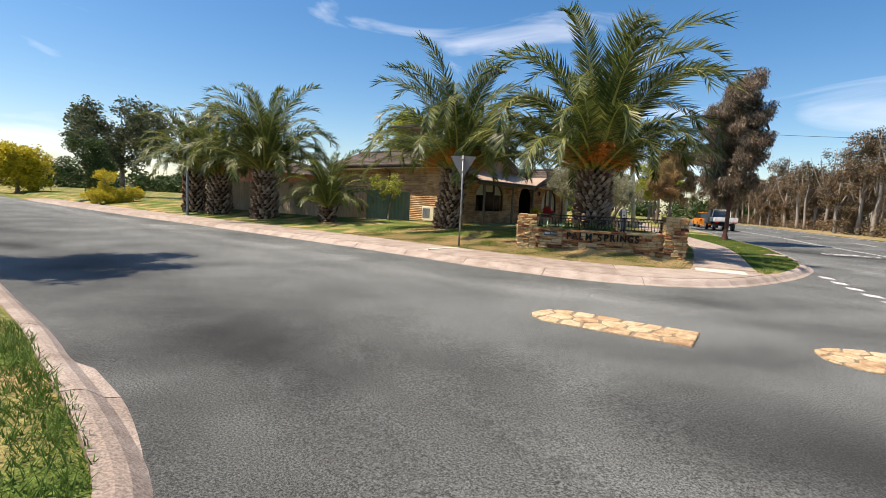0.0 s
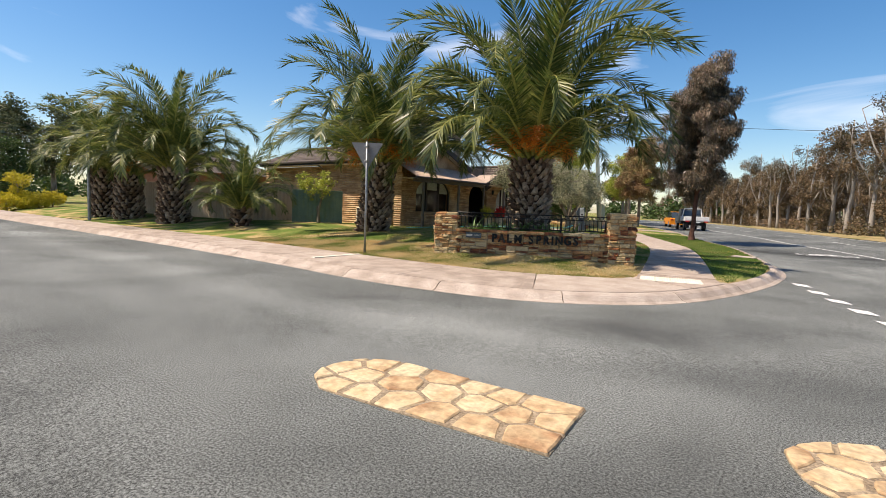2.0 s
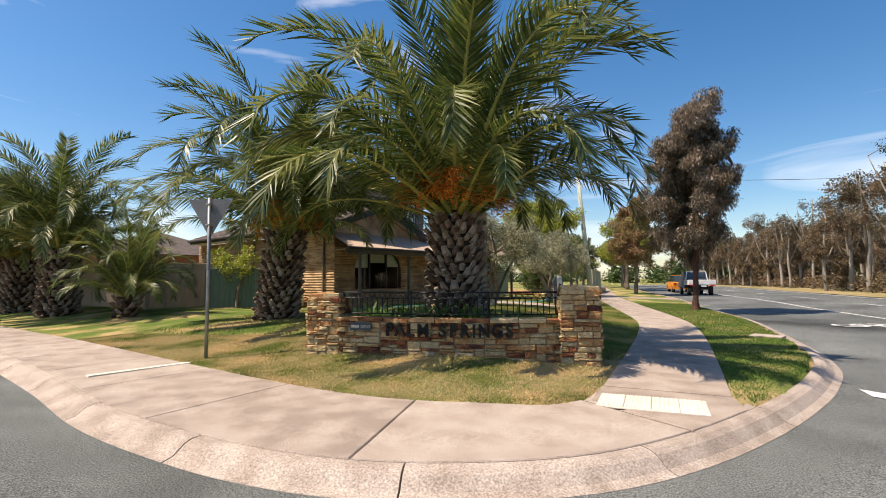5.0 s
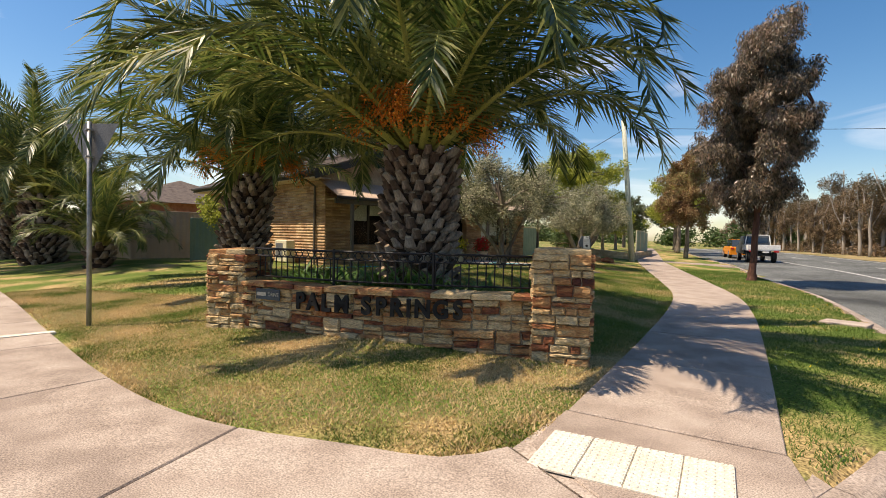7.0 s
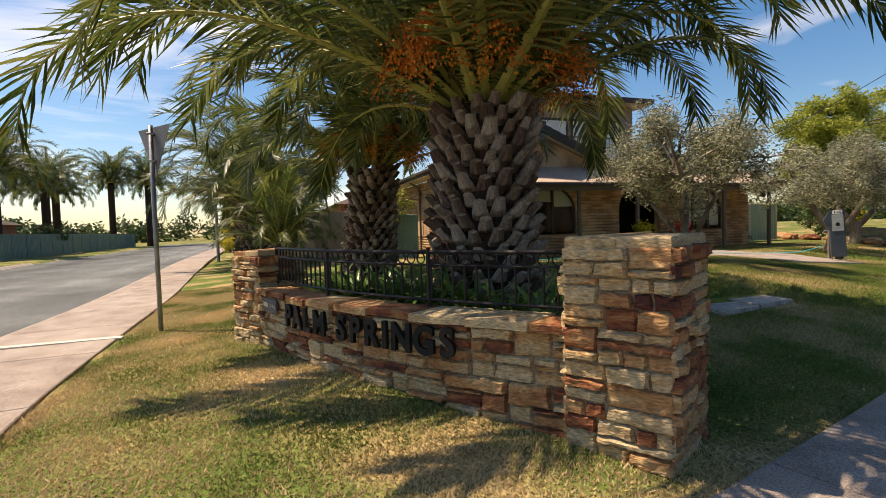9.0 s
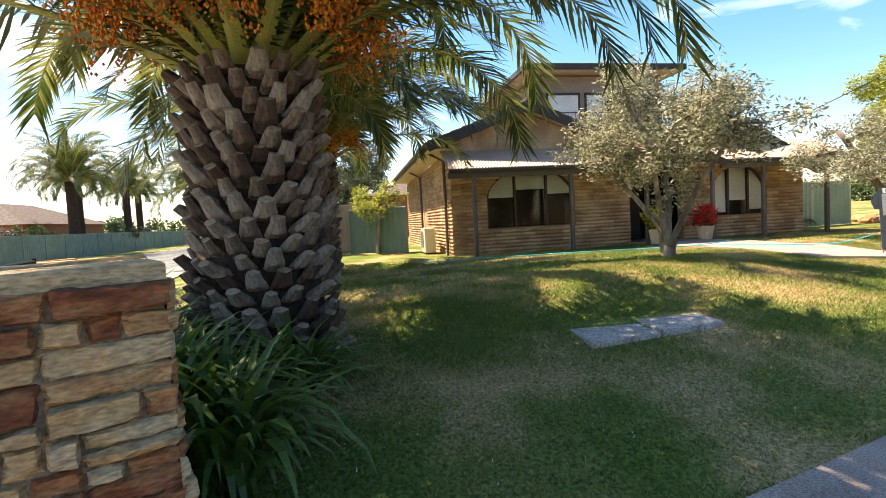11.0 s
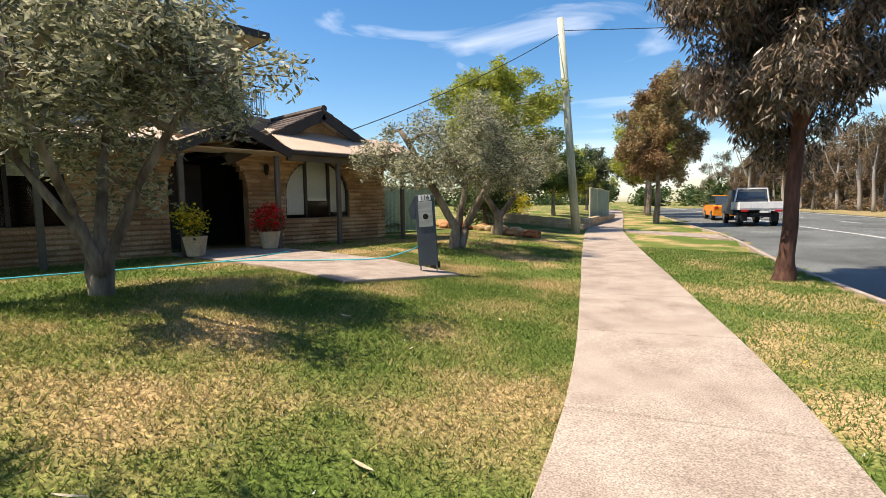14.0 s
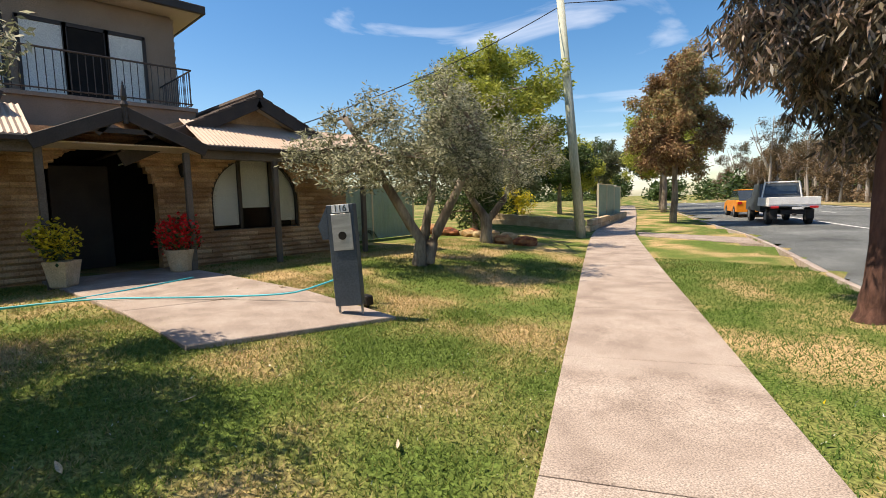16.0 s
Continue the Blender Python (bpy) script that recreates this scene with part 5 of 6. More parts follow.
arched_window(W1, ((-0.98, -0.38, 2.0), (-0.34, 0.34, 2.2), (0.38, 0.98, 2.05)), "window")
arched_window(W2, ((-0.98, -0.38, 1.25), (-0.34, 0.34, 1.6), (0.38, 0.98, 1.3)), "window")

# verandah: columns, beam, gutter and corrugated roof
for y in (21.75, 24.35, 26.5, 28.49, 30.1, 32.2):
    part("column", box((0.1, 0.1, 2.2), (CX, y, HZ + 1.05), 0.012), M_COLUMN, house)
    part("column_foot", box((0.11, 0.11, 0.1), (CX, y, HZ + 0.03), 0.01), M_GALV, house)
for ya, yb in ((21.1, 26.45), (28.75, 32.9)):
    part("verandah_beam", box((0.09, yb - ya, 0.16), (CX, (ya + yb) / 2, 2.56), 0.008), M_COLUMN, house)
    part("gutter", box((0.12, yb - ya, 0.1), (CX + 0.14, (ya + yb) / 2, 2.66), 0.02), M_BROWN, house)
    n = int((yb - ya) / 0.019)
    verts, faces = [], []
    for k in range(n + 1):
        y = ya + (yb - ya) * k / n
        w = 0.011 * math.sin(2 * math.pi * k / 4)
        verts += [(CX + 0.16, y, 2.72 + w), (HX, y, 3.3 + w), (CX + 0.16, y, 2.705 + w), (HX, y, 3.285 + w)]
    for k in range(n):
        b = 4 * k
        faces += [(b, b + 1, b + 5, b + 4), (b + 2, b + 3, b + 7, b + 6), (b, b + 4, b + 6, b + 2)]
    raw("verandah_roof", verts, faces, M_IRONROOF, house)
# verandah soffit in the pale paint, chosen to bounce light onto the front wall
part("soffit", box((CX - HX, Y1 - Y0, 0.02), ((CX + HX) / 2, (Y0 + Y1) / 2, 2.655)), M_SOFFIT, house)
# porch gable with finial
for s in (-1, 1):
    a = math.atan2(0.5, 1.15)
    part("barge_board", box((0.05, 1.32, 0.2), (CX + 0.2, 27.58 + s * 0.58, 2.86), 0.006, tilt=Matrix.Rotation(-s * a, 4, "X")), M_BROWN, house)
    part("porch_roof", box((1.25, 1.3, 0.05), (CX - 0.42, 27.58 + s * 0.58, 2.94), 0.0, tilt=Matrix.Rotation(-s * a, 4, "X")), M_IRONROOF, house)
    part("gable_brace", box((0.045, 0.5, 0.07), (CX + 0.17, 27.58 + s * 0.2, 2.95), 0.004, tilt=Matrix.Rotation(-s * 0.8, 4, "X")), M_BROWN, house)
part("gable_brace", box((0.045, 1.0, 0.08), (CX + 0.17, 27.58, 2.84), 0.004), M_BROWN, house)
bm = tube([(CX + 0.22, 27.58, 2.95), (CX + 0.22, 27.58, 3.2), (CX + 0.22, 27.58, 3.24), (CX + 0.22, 27.58, 3.3), (CX + 0.22, 27.58, 3.36), (CX + 0.22, 27.58, 3.6)], [0.04, 0.04, 0.06, 0.035, 0.05, 0.006], 8)
part("finial", bm, M_BROWN, house, "turned timber finial")
part("wall_lamp", tube([(HX + 0.12, 28.7, 2.2), (HX + 0.12, 28.7, 2.28), (HX + 0.12, 28.7, 2.42), (HX + 0.12, 28.7, 2.46)], [0.03, 0.06, 0.07, 0.02], 6), M_IRON, house)


def gable(apex_y, apex_z, lo_y, hi_y, slope_l, slope_r, depth, over):
    """Brick gable in the front wall's plane with barge boards and tiled roof behind."""
    zl, zr = apex_z - (apex_y - lo_y) * slope_l, apex_z - (hi_y - apex_y) * slope_r
    a0, b0 = max(lo_y, Y0), min(hi_y, Y1)
    za, zb = apex_z - (apex_y - a0) * slope_l, apex_z - (b0 - apex_y) * slope_r
    part("gable_wall", prism([(a0, 2.95), (b0, 2.95), (b0, max(2.96, zb - 0.2)), (apex_y, apex_z - 0.2), (a0, max(2.96, za - 0.2))], 0, HX - 0.24, HX), M_BRICK, house)
    for (y, z, sl, s) in ((lo_y, zl, slope_l, -1), (hi_y, zr, slope_r, 1)):
        length = math.hypot(y - apex_y, z - apex_z)
        cy, cz = (y + apex_y) / 2, (z + apex_z) / 2
        ang = -s * math.atan(sl)
        part("barge_board", box((0.05, length + 0.05, 0.24), (HX + over, cy, cz - 0.09), 0.006, tilt=Matrix.Rotation(ang, 4, "X")), M_BROWN, house)
        part("gable_soffit", box((over, length, 0.02), (HX + over / 2, cy, cz - 0.17), 0, tilt=Matrix.Rotation(ang, 4, "X")), M_SOFFIT, house)
        rows = int(length / 0.3)
        for r in range(rows):
            d = (r + 0.5) / rows
            yy, zz = apex_y + (y - apex_y) * d, apex_z + (z - apex_z) * d
            part("tile_course", box((depth + over, length / rows * 1.06, 0.05), (HX + over - (depth + over) / 2 + 0.03, yy, zz + 0.04), 0.01, tilt=Matrix.Rotation(ang + s * 0.06, 4, "X")), M_TILE, house)
    bm = tube([(HX + over + 0.04, apex_y, apex_z + 0.07), (HX - depth, apex_y, apex_z + 0.07)], 0.09, 8)
    part("ridge_tiles", bm, M_TILE, house)


gable(23.55, 4.5, 20.75, 26.2, 0.37, 0.42, 11, 0.35)
gable(30.2, 3.82, 27.7, 32.9, 0.5, 0.5, 11, 0.3)
part("fascia", box((11, 0.04, 0.2), (HX - 5.2, 20.78, 3.42), 0.005), M_BROWN, house)
part("gutter", box((11, 0.11, 0.1), (HX - 5.2, 20.71, 3.46), 0.02), M_BROWN, house)
part("eave_soffit", box((11, 0.62, 0.02), (HX - 5.2, 21.07, 3.32)), M_SOFFIT, house)
for x in (HX - 0.55, HX - 5.5):
    part("downpipe", tube([(x, 20.75, 3.4), (x, Y0 - 0.08, 3.1), (x, Y0 - 0.08, HZ)], 0.042, 8), M_COLUMN, house)

# upper storey in weatherboard
UX, UY0, UY1, UZ0, UZ1 = -10.75, 25.15, 29.8, 3.5, 6.22
part("upper_core", box((5.5, UY1 - UY0 - 0.06, UZ1 - 2.9), (UX - 2.78, (UY0 + UY1) / 2, (UZ1 + 2.9) / 2)), M_BOARD, house)
nb = int((UZ1 - 2.9) / 0.17)
for k in range(nb):
    z = 2.9 + (k + 0.5) * 0.17
    tl = Matrix.Rotation(0.15, 4, "Y")
    part("weatherboard", box((0.025, UY1 - UY0, 0.185), (UX + 0.0, (UY0 + UY1) / 2, z), tilt=tl), M_BOARD, house)
    part("weatherboard", box((5.5, 0.025, 0.185), (UX - 2.75, UY0, z), tilt=Matrix.Rotation(0.15, 4, "X")), M_BOARD, house)
    part("weatherboard", box((5.5, 0.025, 0.185), (UX - 2.75, UY1, z), tilt=Matrix.Rotation(-0.15, 4, "X")), M_BOARD, house)
BX = -8.78   # balcony front
for k in range(5):
    z = 3.02 + k * 0.14
    part("balcony_board", box((0.03, 4.6, 0.15), (BX, 27.15, z), tilt=Matrix.Rotation(0.15, 4, "Y")), M_BOARD, house)
    part("balcony_board", box((2.0, 0.03, 0.15), (BX - 1.0, 29.45, z), tilt=Matrix.Rotation(-0.15, 4, "X")), M_BOARD, house)
part("balcony_floor", box((2.05, 4.7, 0.08), (BX - 0.95, 27.15, 3.68), 0.006), M_BOARD, house)
balc = part("balcony_rail", tube([(UX, 29.42, 4.5), (BX + 0.03, 29.42, 4.5), (BX + 0.03, 24.9, 4.5), (UX, 24.9, 4.5)], 0.02, 6), M_BROWN, house, "brown steel balcony railing")
part("bottom_rail", tube([(UX, 29.42, 3.8), (BX + 0.03, 29.42, 3.8), (BX + 0.03, 24.9, 3.8), (UX, 24.9, 3.8)], 0.015, 6), M_BROWN, balc)
for k in range(38):
    y = 24.95 + k * 0.12
    part("baluster", tube([(BX + 0.03, y, 3.75), (BX + 0.03, y, 4.5)], 0.008, 4), M_BROWN, balc)
for k in range(15):
    x = BX - 0.1 - k * 0.12
    for y in (29.42, 24.9):
        part("baluster", tube([(x, y, 3.75), (x, y, 4.5)], 0.008, 4), M_BROWN, balc)
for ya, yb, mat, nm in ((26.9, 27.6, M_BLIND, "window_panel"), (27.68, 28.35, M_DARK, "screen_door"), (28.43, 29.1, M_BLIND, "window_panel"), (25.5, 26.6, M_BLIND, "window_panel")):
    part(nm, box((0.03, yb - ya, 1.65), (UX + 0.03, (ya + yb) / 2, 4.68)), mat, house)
    part("door_frame", box((0.06, 0.07, 1.8), (UX + 0.04, ya - 0.03, 4.68)), M_BROWN, house)
    part("door_frame", box((0.06, 0.07, 1.8), (UX + 0.04, yb + 0.03, 4.68)), M_BROWN, house)
    part("door_head", box((0.06, yb - ya + 0.1, 0.08), (UX + 0.04, (ya + yb) / 2, 5.55)), M_BROWN, house)
for xa in (UX - 1.3, UX - 2.6):
    part("side_window", box((0.9, 0.05, 1.0), (xa, UY0 - 0.03, 5.1), 0.01), M_BLIND, house)
    part("side_window_frame", box((1.02, 0.03, 1.12), (xa, UY0 - 0.01, 5.1), 0.01), M_BROWN, house)
# hipped upper roof
e0, e1, xo, xi = UY0 - 0.65, UY1 + 0.5, UX + 0.65, UX - 6.2
bm = bmesh.new()
lo = [bm.verts.new(p) for p in ((xo, e0, 6.3), (xo, e1, 6.3), (xi, e1, 6.3), (xi, e0, 6.3))]
r0, r1 = bm.verts.new((xo - 2.6, (e0 + e1) / 2, 6.85)), bm.verts.new((xi + 2.6, (e0 + e1) / 2, 6.85))
for q in ((lo[0], lo[1], r0), (lo[1], lo[2], r1, r0), (lo[2], lo[3], r1), (lo[3], lo[0], r0, r1)):
    bm.faces.new(q)
bm.faces.new(lo[::-1])
part("upper_roof", bm, M_TILE, house)
part("upper_soffit", box((xo - xi - 0.1, e1 - e0 - 0.1, 0.03), ((xo + xi) / 2, (e0 + e1) / 2, 6.215)), M_SOFFIT, house)
for c, sz in (((xo, (e0 + e1) / 2, 6.3), (0.08, e1 - e0 + 0.08, 0.2)), (((xo + xi) / 2, e0, 6.3), (xo - xi, 0.08, 0.2)), (((xo + xi) / 2, e1, 6.3), (xo - xi, 0.08, 0.2))):
    part("upper_fascia", box(sz, c, 0.02), M_BROWN, house)


# ---- things along the walk ----
def give_way_sign(at, h):
    s = thing("road_sign", "triangular road sign seen from its grey back on a steel post", "road sign", (at[0], at[1], ground(*at)))
    part("post", tube([(0, 0, -0.1), (0.02, 0.0, h * 0.5), (0, 0, h)], 0.032, 10), M_GALV, s, smooth=True)
    d = Vector((0.78, 0.62, 0))
    bm = bmesh.new()
    n = Vector((0.62, -0.78, 0)) * -0.045
    lo = [Vector((0, 0, h - 0.02)) + d * -0.42, Vector((0, 0, h - 0.02)) + d * 0.42, Vector((0, 0, h - 0.74))]
    a = [bm.verts.new(p + n) for p in lo]
    b = [bm.verts.new(p + n * 1.12) for p in lo]
    bm.faces.new(a)
    bm.faces.new(b[::-1])
    for i in range(3):
        bm.faces.new((a[i], a[(i + 1) % 3], b[(i + 1) % 3], b[i]))
    part("sign_plate", bm, M_SIGNBACK, s)
    for z in (h - 0.12, h - 0.5):
        part("bracket", box((0.1, 0.1, 0.03), (0, 0, z), 0.004), M_GALV, s)


give_way_sign((-1.95, 14.03), 2.92)
lp = thing("street_pole", "slim grey steel pole beside the footpath", "pole", (-20.5, 13.05, ground(-20.5, 13.05)))
part("pole", tube([(0, 0, -0.1), (0, 0, 4.2)], [0.075, 0.06], 10), M_GALV, lp)

# pit lids in the lawn
for k in range(2):
    c = Vector((1.24, 21.04)) + Vector((-0.1, 0.73)) * k
    u, v = Vector((0.265, -0.01)), Vector((-0.05, 0.35))
    lid = thing("pit_lid", "worn grey concrete pit lid set in the lawn", "pit lid", (c.x, c.y, ground(c.x, c.y)), "pit lids")
    slab([(p.x, p.y, 0.035) for p in (-u - v, u - v, u + v, -u + v)], 0.08, M_SLAB, lid, "lid", -0.012)
dp = thing("drain_lid", "pale concrete drain lid in the verge", "drain lid", (5.55, 23.6, ground(5.55, 23.6)))
slab([(p[0], p[1], 0.03) for p in ((-.35, -.25), (.3, -.3), (.35, .2), (-.3, .25))], 0.08, M_KERB, dp, "lid")

# letterbox pillar
lb = thing("letterbox", "slate-blue metal letterbox pillar with steel face, leaning slightly", "letterbox", (-2.1, 28.55, ground(-2.1, 28.55) + 0.045))
lm = Matrix.Rotation(radians(38), 4, "Z") @ Matrix.Rotation(radians(-3), 4, "Y")
for nm, bmx, mat in (("body", box((0.3, 0.14, 1.12), (0, 0, 0.66), 0.006), M_SLATE), ("face_plate", box((0.22, 0.012, 0.4), (0.01, -0.077, 0.92), 0.002), M_STEEL),
                     ("number_plate", box((0.19, 0.012, 0.09), (0.01, -0.077, 1.175), 0.002), M_WHITE), ("hood", prism([(-0.26, 1.0), (-0.15, 1.2), (-0.15, 0.85), (-0.22, 0.85)], 1, -0.07, 0.07), M_SLATE),
                     ("leg", box((0.02, 0.03, 0.14), (-0.13, 0, 0.06)), M_GALV), ("leg", box((0.02, 0.03, 0.14), (0.13, 0, 0.06)), M_GALV)):
    o = part(nm, bmx, mat, lb)
    o.matrix_basis = lm
# flat black disc, coloured like the shade inside an open newspaper slot
bm = bmesh.new()
bmesh.ops.create_cone(bm, cap_ends=True, segments=20, radius1=0.045, radius2=0.045, depth=0.01, matrix=Matrix.Translation((0.01, -0.085, 0.88)) @ Matrix.Rotation(math.pi / 2, 4, "X"))
part("newspaper_hole", bm, M_DARK, lb).matrix_basis = lm
lettering("116", 0.1, M_IRON, lm @ Matrix.Translation((0.01, -0.086, 1.175)) @ Matrix.Rotation(math.pi / 2, 4, "X"), lb, 0.002, "house_number")

# driveway slab
dv = thing("paved_forecourt", "pale concrete forecourt leading to the porch", "paving", kind="structure")
for (a, b, c, d) in (((-1.9, 26.75), (-1.75, 28.9), (-3.4, 28.75), (-3.6, 26.68)), ((-3.62, 26.68), (-3.42, 28.75), (-5.5, 28.6), (-5.6, 26.6)), ((-5.62, 26.6), (-5.52, 28.6), (-7.6, 28.5), (-7.6, 26.5))):
    slab([(x, y, ground(x, y) + 0.045) for x, y in (a, b, c, d)], 0.12, M_CONCRETE, dv)


def flower_pot(at, mat_flower, label, red):
    rnd = random.Random(int(at[1] * 10))
    z = ground(*at) + 0.045
    p = thing("flower_pot", label, "flower pot", (at[0], at[1], z))
    part("pot", tube([(0, 0, 0), (0, 0, 0.02), (0, 0, 0.34), (0, 0, 0.38), (0, 0, 0.36)], [0.15, 0.17, 0.23, 0.24, 0.2], 14 if red else 4), M_POT, p)
    cl = [(rnd.uniform(-.2, .2), rnd.uniform(-.2, .2), 0.58 + rnd.uniform(-.1, .24), 0.23) for _ in range(11)]
    v, f = leaf_cloud(rnd, cl, 900, 0.04, 1.4)
    raw("leaves", v, f, M_GREEN if red else M_YELLOW, p)
    if red:
        v, f = leaf_cloud(rnd, [(c[0] * 1.15, c[1] * 1.15, c[2] + 0.03, c[3]) for c in cl], 1500, 0.045, 1.1)
        tagged(raw("blossom", v, f, M_REDFLOWER, p), "mass of red blossom", kind="stuff")
    else:
        v, f = leaf_cloud(rnd, [(c[0], c[1], c[2] - 0.08, c[3] * 0.8) for c in cl], 300, 0.04, 1.4)
        raw("lower_leaves", v, f, M_GREEN, p)


flower_pot((-6.45, 26.62), M_YELLOW, "square stone pot with a yellow-green shrub by the porch", False)
flower_pot((-6.75, 28.3), M_REDFLOWER, "round stone pot full of red flowers by the porch", True)

# hoses
def hose(points, label):
    pts = curve_through(points, 0.15)
    h = thing("garden_hose", label, "garden hose")
    part("hose", tube([(p.x, p.y, p.z) for p in pts], 0.011, 6), M_HOSE, h, smooth=True)


def g3(x, y, dz=0.02):
    return (x, y, ground(x, y) + dz)


hose([g3(-5.6, 23.2, .03), g3(-5.2, 25.3, .03), g3(-4.6, 26.6, .07), g3(-3.6, 27.6, .07), (-2.85, 28.35, 0.6), (-2.6, 28.95, 0.8)], "turquoise garden hose across the forecourt to a tap")
hose([g3(-6.2, 20.2, .03), g3(-5.7, 22.2, .03), g3(-5.3, 24.5, .03), g3(-5.0, 26.3, .04), g3(-5.6, 28.2, .07)], "turquoise garden hose lying on the grass")
tap = thing("garden_tap", "garden tap on a timber stake", "tap", g3(-2.62, 29.0, 0))
part("stake", box((0.06, 0.06, 0.75), (0, 0, 0.36), 0.008), M_BARK, tap)
part("tap_head", tube([(0, 0, 0.72), (-0.08, -0.06, 0.74), (-0.1, -0.08, 0.66)], 0.016, 6), M_GALV, tap)
fl = thing("flood_light", "small black garden flood light on the ground", "flood light", g3(-2.35, 28.95, 0))
part("lamp_head", box((0.16, 0.1, 0.12), (0, 0, 0.1), 0.015), M_IRON, fl)
part("lamp_foot", box((0.05, 0.05, 0.06), (0, 0, 0.02), 0.005), M_IRON, fl)

# air conditioner and garden rocks by the side wall
ac = thing("air_conditioner", "white air-conditioner unit beside the side wall", "air conditioner", (-9.6, 20.95, ground(-9.6, 20.95)))
part("case", box((0.85, 0.32, 0.75), (0, 0, 0.42), 0.02), M_CREAM, ac)
part("grille", box((0.5, 0.02, 0.5), (-0.1, -0.165, 0.45), 0.004), M_GALV, ac)


# ---- planting ----
def strap_leaf_mesh(seed, width, bend):
    rnd = random.Random(seed)
    verts, faces = [], []
    pos, ang = Vector((0, 0, 0)), 0.0
    for k in range(8):
        w = width * (0.7 + 0.6 * math.sin(math.pi * min(1, k / 7 * 0.9 + 0.1))) * (1 - (k / 7) ** 3)
        fold = Vector((0, 0, -0.3 * w))
        verts += [pos + Vector((0, w, 0)), pos + fold, pos + Vector((0, -w, 0))]
        pos = pos + Vector((math.cos(ang), 0, math.sin(ang))) / 7
        ang -= bend / 7 * (0.5 + k / 5)
    for k in range(7):
        faces += [(3 * k, 3 * k + 1, 3 * k + 4, 3 * k + 3), (3 * k + 1, 3 * k + 2, 3 * k + 5, 3 * k + 4)]
    me = bpy.data.meshes.new("strap_leaf")
    me.from_pydata(verts, [], faces)
    return me


def strap_plant(at, n, length, seed, label, mat=M_STRAP, z=None, width=0.026, least=0.55):
    rnd = random.Random(seed)
    p = thing("strap_leaf_plant", label, "plant", (at[0], at[1], ground(*at) if z is None else z))
    kinds = []
    for i in range(4):
        me = strap_leaf_mesh(seed * 7 + i, width, 1.3 + 0.45 * i)
        me.materials.append(mat)
        kinds.append(me)
    for _ in range(n):
        ob = new("strap_leaf", rnd.choice(kinds))
        ob.parent = p
        a, up = rnd.uniform(0, 6.28), rnd.uniform(least, 1.5)
        ob.matrix_basis = Matrix.Translation((rnd.uniform(-.12, .12), rnd.uniform(-.12, .12), 0)) @ Matrix.Rotation(a, 4, "Z") @ Matrix.Rotation(-up, 4, "Y") @ Matrix.Scale(length * rnd.uniform(0.65, 1.1), 4)
    return p


strap_plant((2.45, 17.9), 250, 0.88, 91, "dark green agapanthus clump behind the stone pillar")
strap_plant((1.75, 18.3), 110, 0.8, 92, "dark green agapanthus clump behind the stone pillar")
for k in range(9):
    e = 0.9 + k * 0.42
    x, y = wall_xy(e, bow(e) - 0.95)
    strap_plant((x, y), 90, 1.05, 93 + k, "green strap-leaved plants behind the railing", least=1.05)
strap_plant((-9.3, 33.6), 60, 1.2, 110, "grey-green spiky yucca beside the gate", M_GREYGREEN, width=0.035)


def shrub(at, rx, rz, n, r, mat, leaves, size, label, seed, name="shrub", long=1.6):
    rnd = random.Random(seed)
    return tree(name, at, [[(0, 0, -0.05, .06), (0, 0, rz, .03)]], crown_clumps(rnd, (0, 0, rz * 1.02), rx, rz * 0.85, n, r), mat, M_BARK, leaves, size, label, "shrub", long, seed=seed, limb_r=0.02)


for k in range(4):
    shrub((-35.0 - k * 0.35, 12.5 + k * 0.9), 0.85, 0.58, 18, 0.38, M_YELLOW, 5200, 0.05, "clipped golden hedge shrub beside a driveway", 120 + k, "hedge_shrub")
shrub((-36.0, 13.3), 0.85, 1.5, 16, 0.4, M_YELLOW, 4000, 0.05, "rounded golden conifer behind the hedge", 130)
shrub((-41.5, 13.6), 1.9, 2.7, 30, 0.8, M_GREEN, 14000, 0.09, "tall dark green rounded tree", 131)
tree("large_tree", (-50, 18.5), [[(0, 0, -.1, .3), (0, 0, 2.5, .2), (.5, 0, 5.5, .1)], [(0, 0, 2, .15), (-1.2, 0, 5, .08)]], crown_clumps(rt, (0, 0, 6.2), 5.2, 3.2, 54, 1.1), M_GREYGREEN, M_BARK, 22000, 0.13, "large spreading grey-green tree", seed=132)
tree("yellow_tree", (-67, 12.8), [[(0, 0, -.1, .25), (0, 0, 2, .15), (0, 0, 5, .08)]], crown_clumps(rt, (0, 0, 3.3), 4.0, 2.4, 44, 1.1), M_YELLOW, M_BARK, 14000, 0.15, "yellow flowering tree at the end of the street", seed=133)
tree("elm_tree", (-17, 27), [[(0, 0, -.1, .25), (0, 0, 2, .15), (0, 0, 5, .08)]], crown_clumps(rt, (0, 0, 5.6), 2.8, 2.0, 34, 0.9), M_LIME, M_BARK, 9000, 0.11, "fresh green elm behind the house", seed=134)
tree("lemon_tree", (-11.2, 19.5), [[(0, 0, -.1, .09), (0, 0, .6, .06), (.2, .1, 1.4, .03)], [(0, 0, .4, .05), (-.3, 0, 1.5, .03)]], crown_clumps(rt, (0, 0, 1.75), 0.9, 0.85, 18, 0.3), M_LIME, M_BARK, 2600, 0.05, "small lemon tree by the side gate", seed=135)
for k in range(6):
    shrub((-10.0 - k * 0.2 + 0.9 * k * -1, 41 + k * 2.0), 0.7, 0.8, 10, 0.4, (M_GREEN, M_LIME, M_YELLOW)[k % 3], 1500, 0.07, "garden shrub behind the low wall", 140 + k)


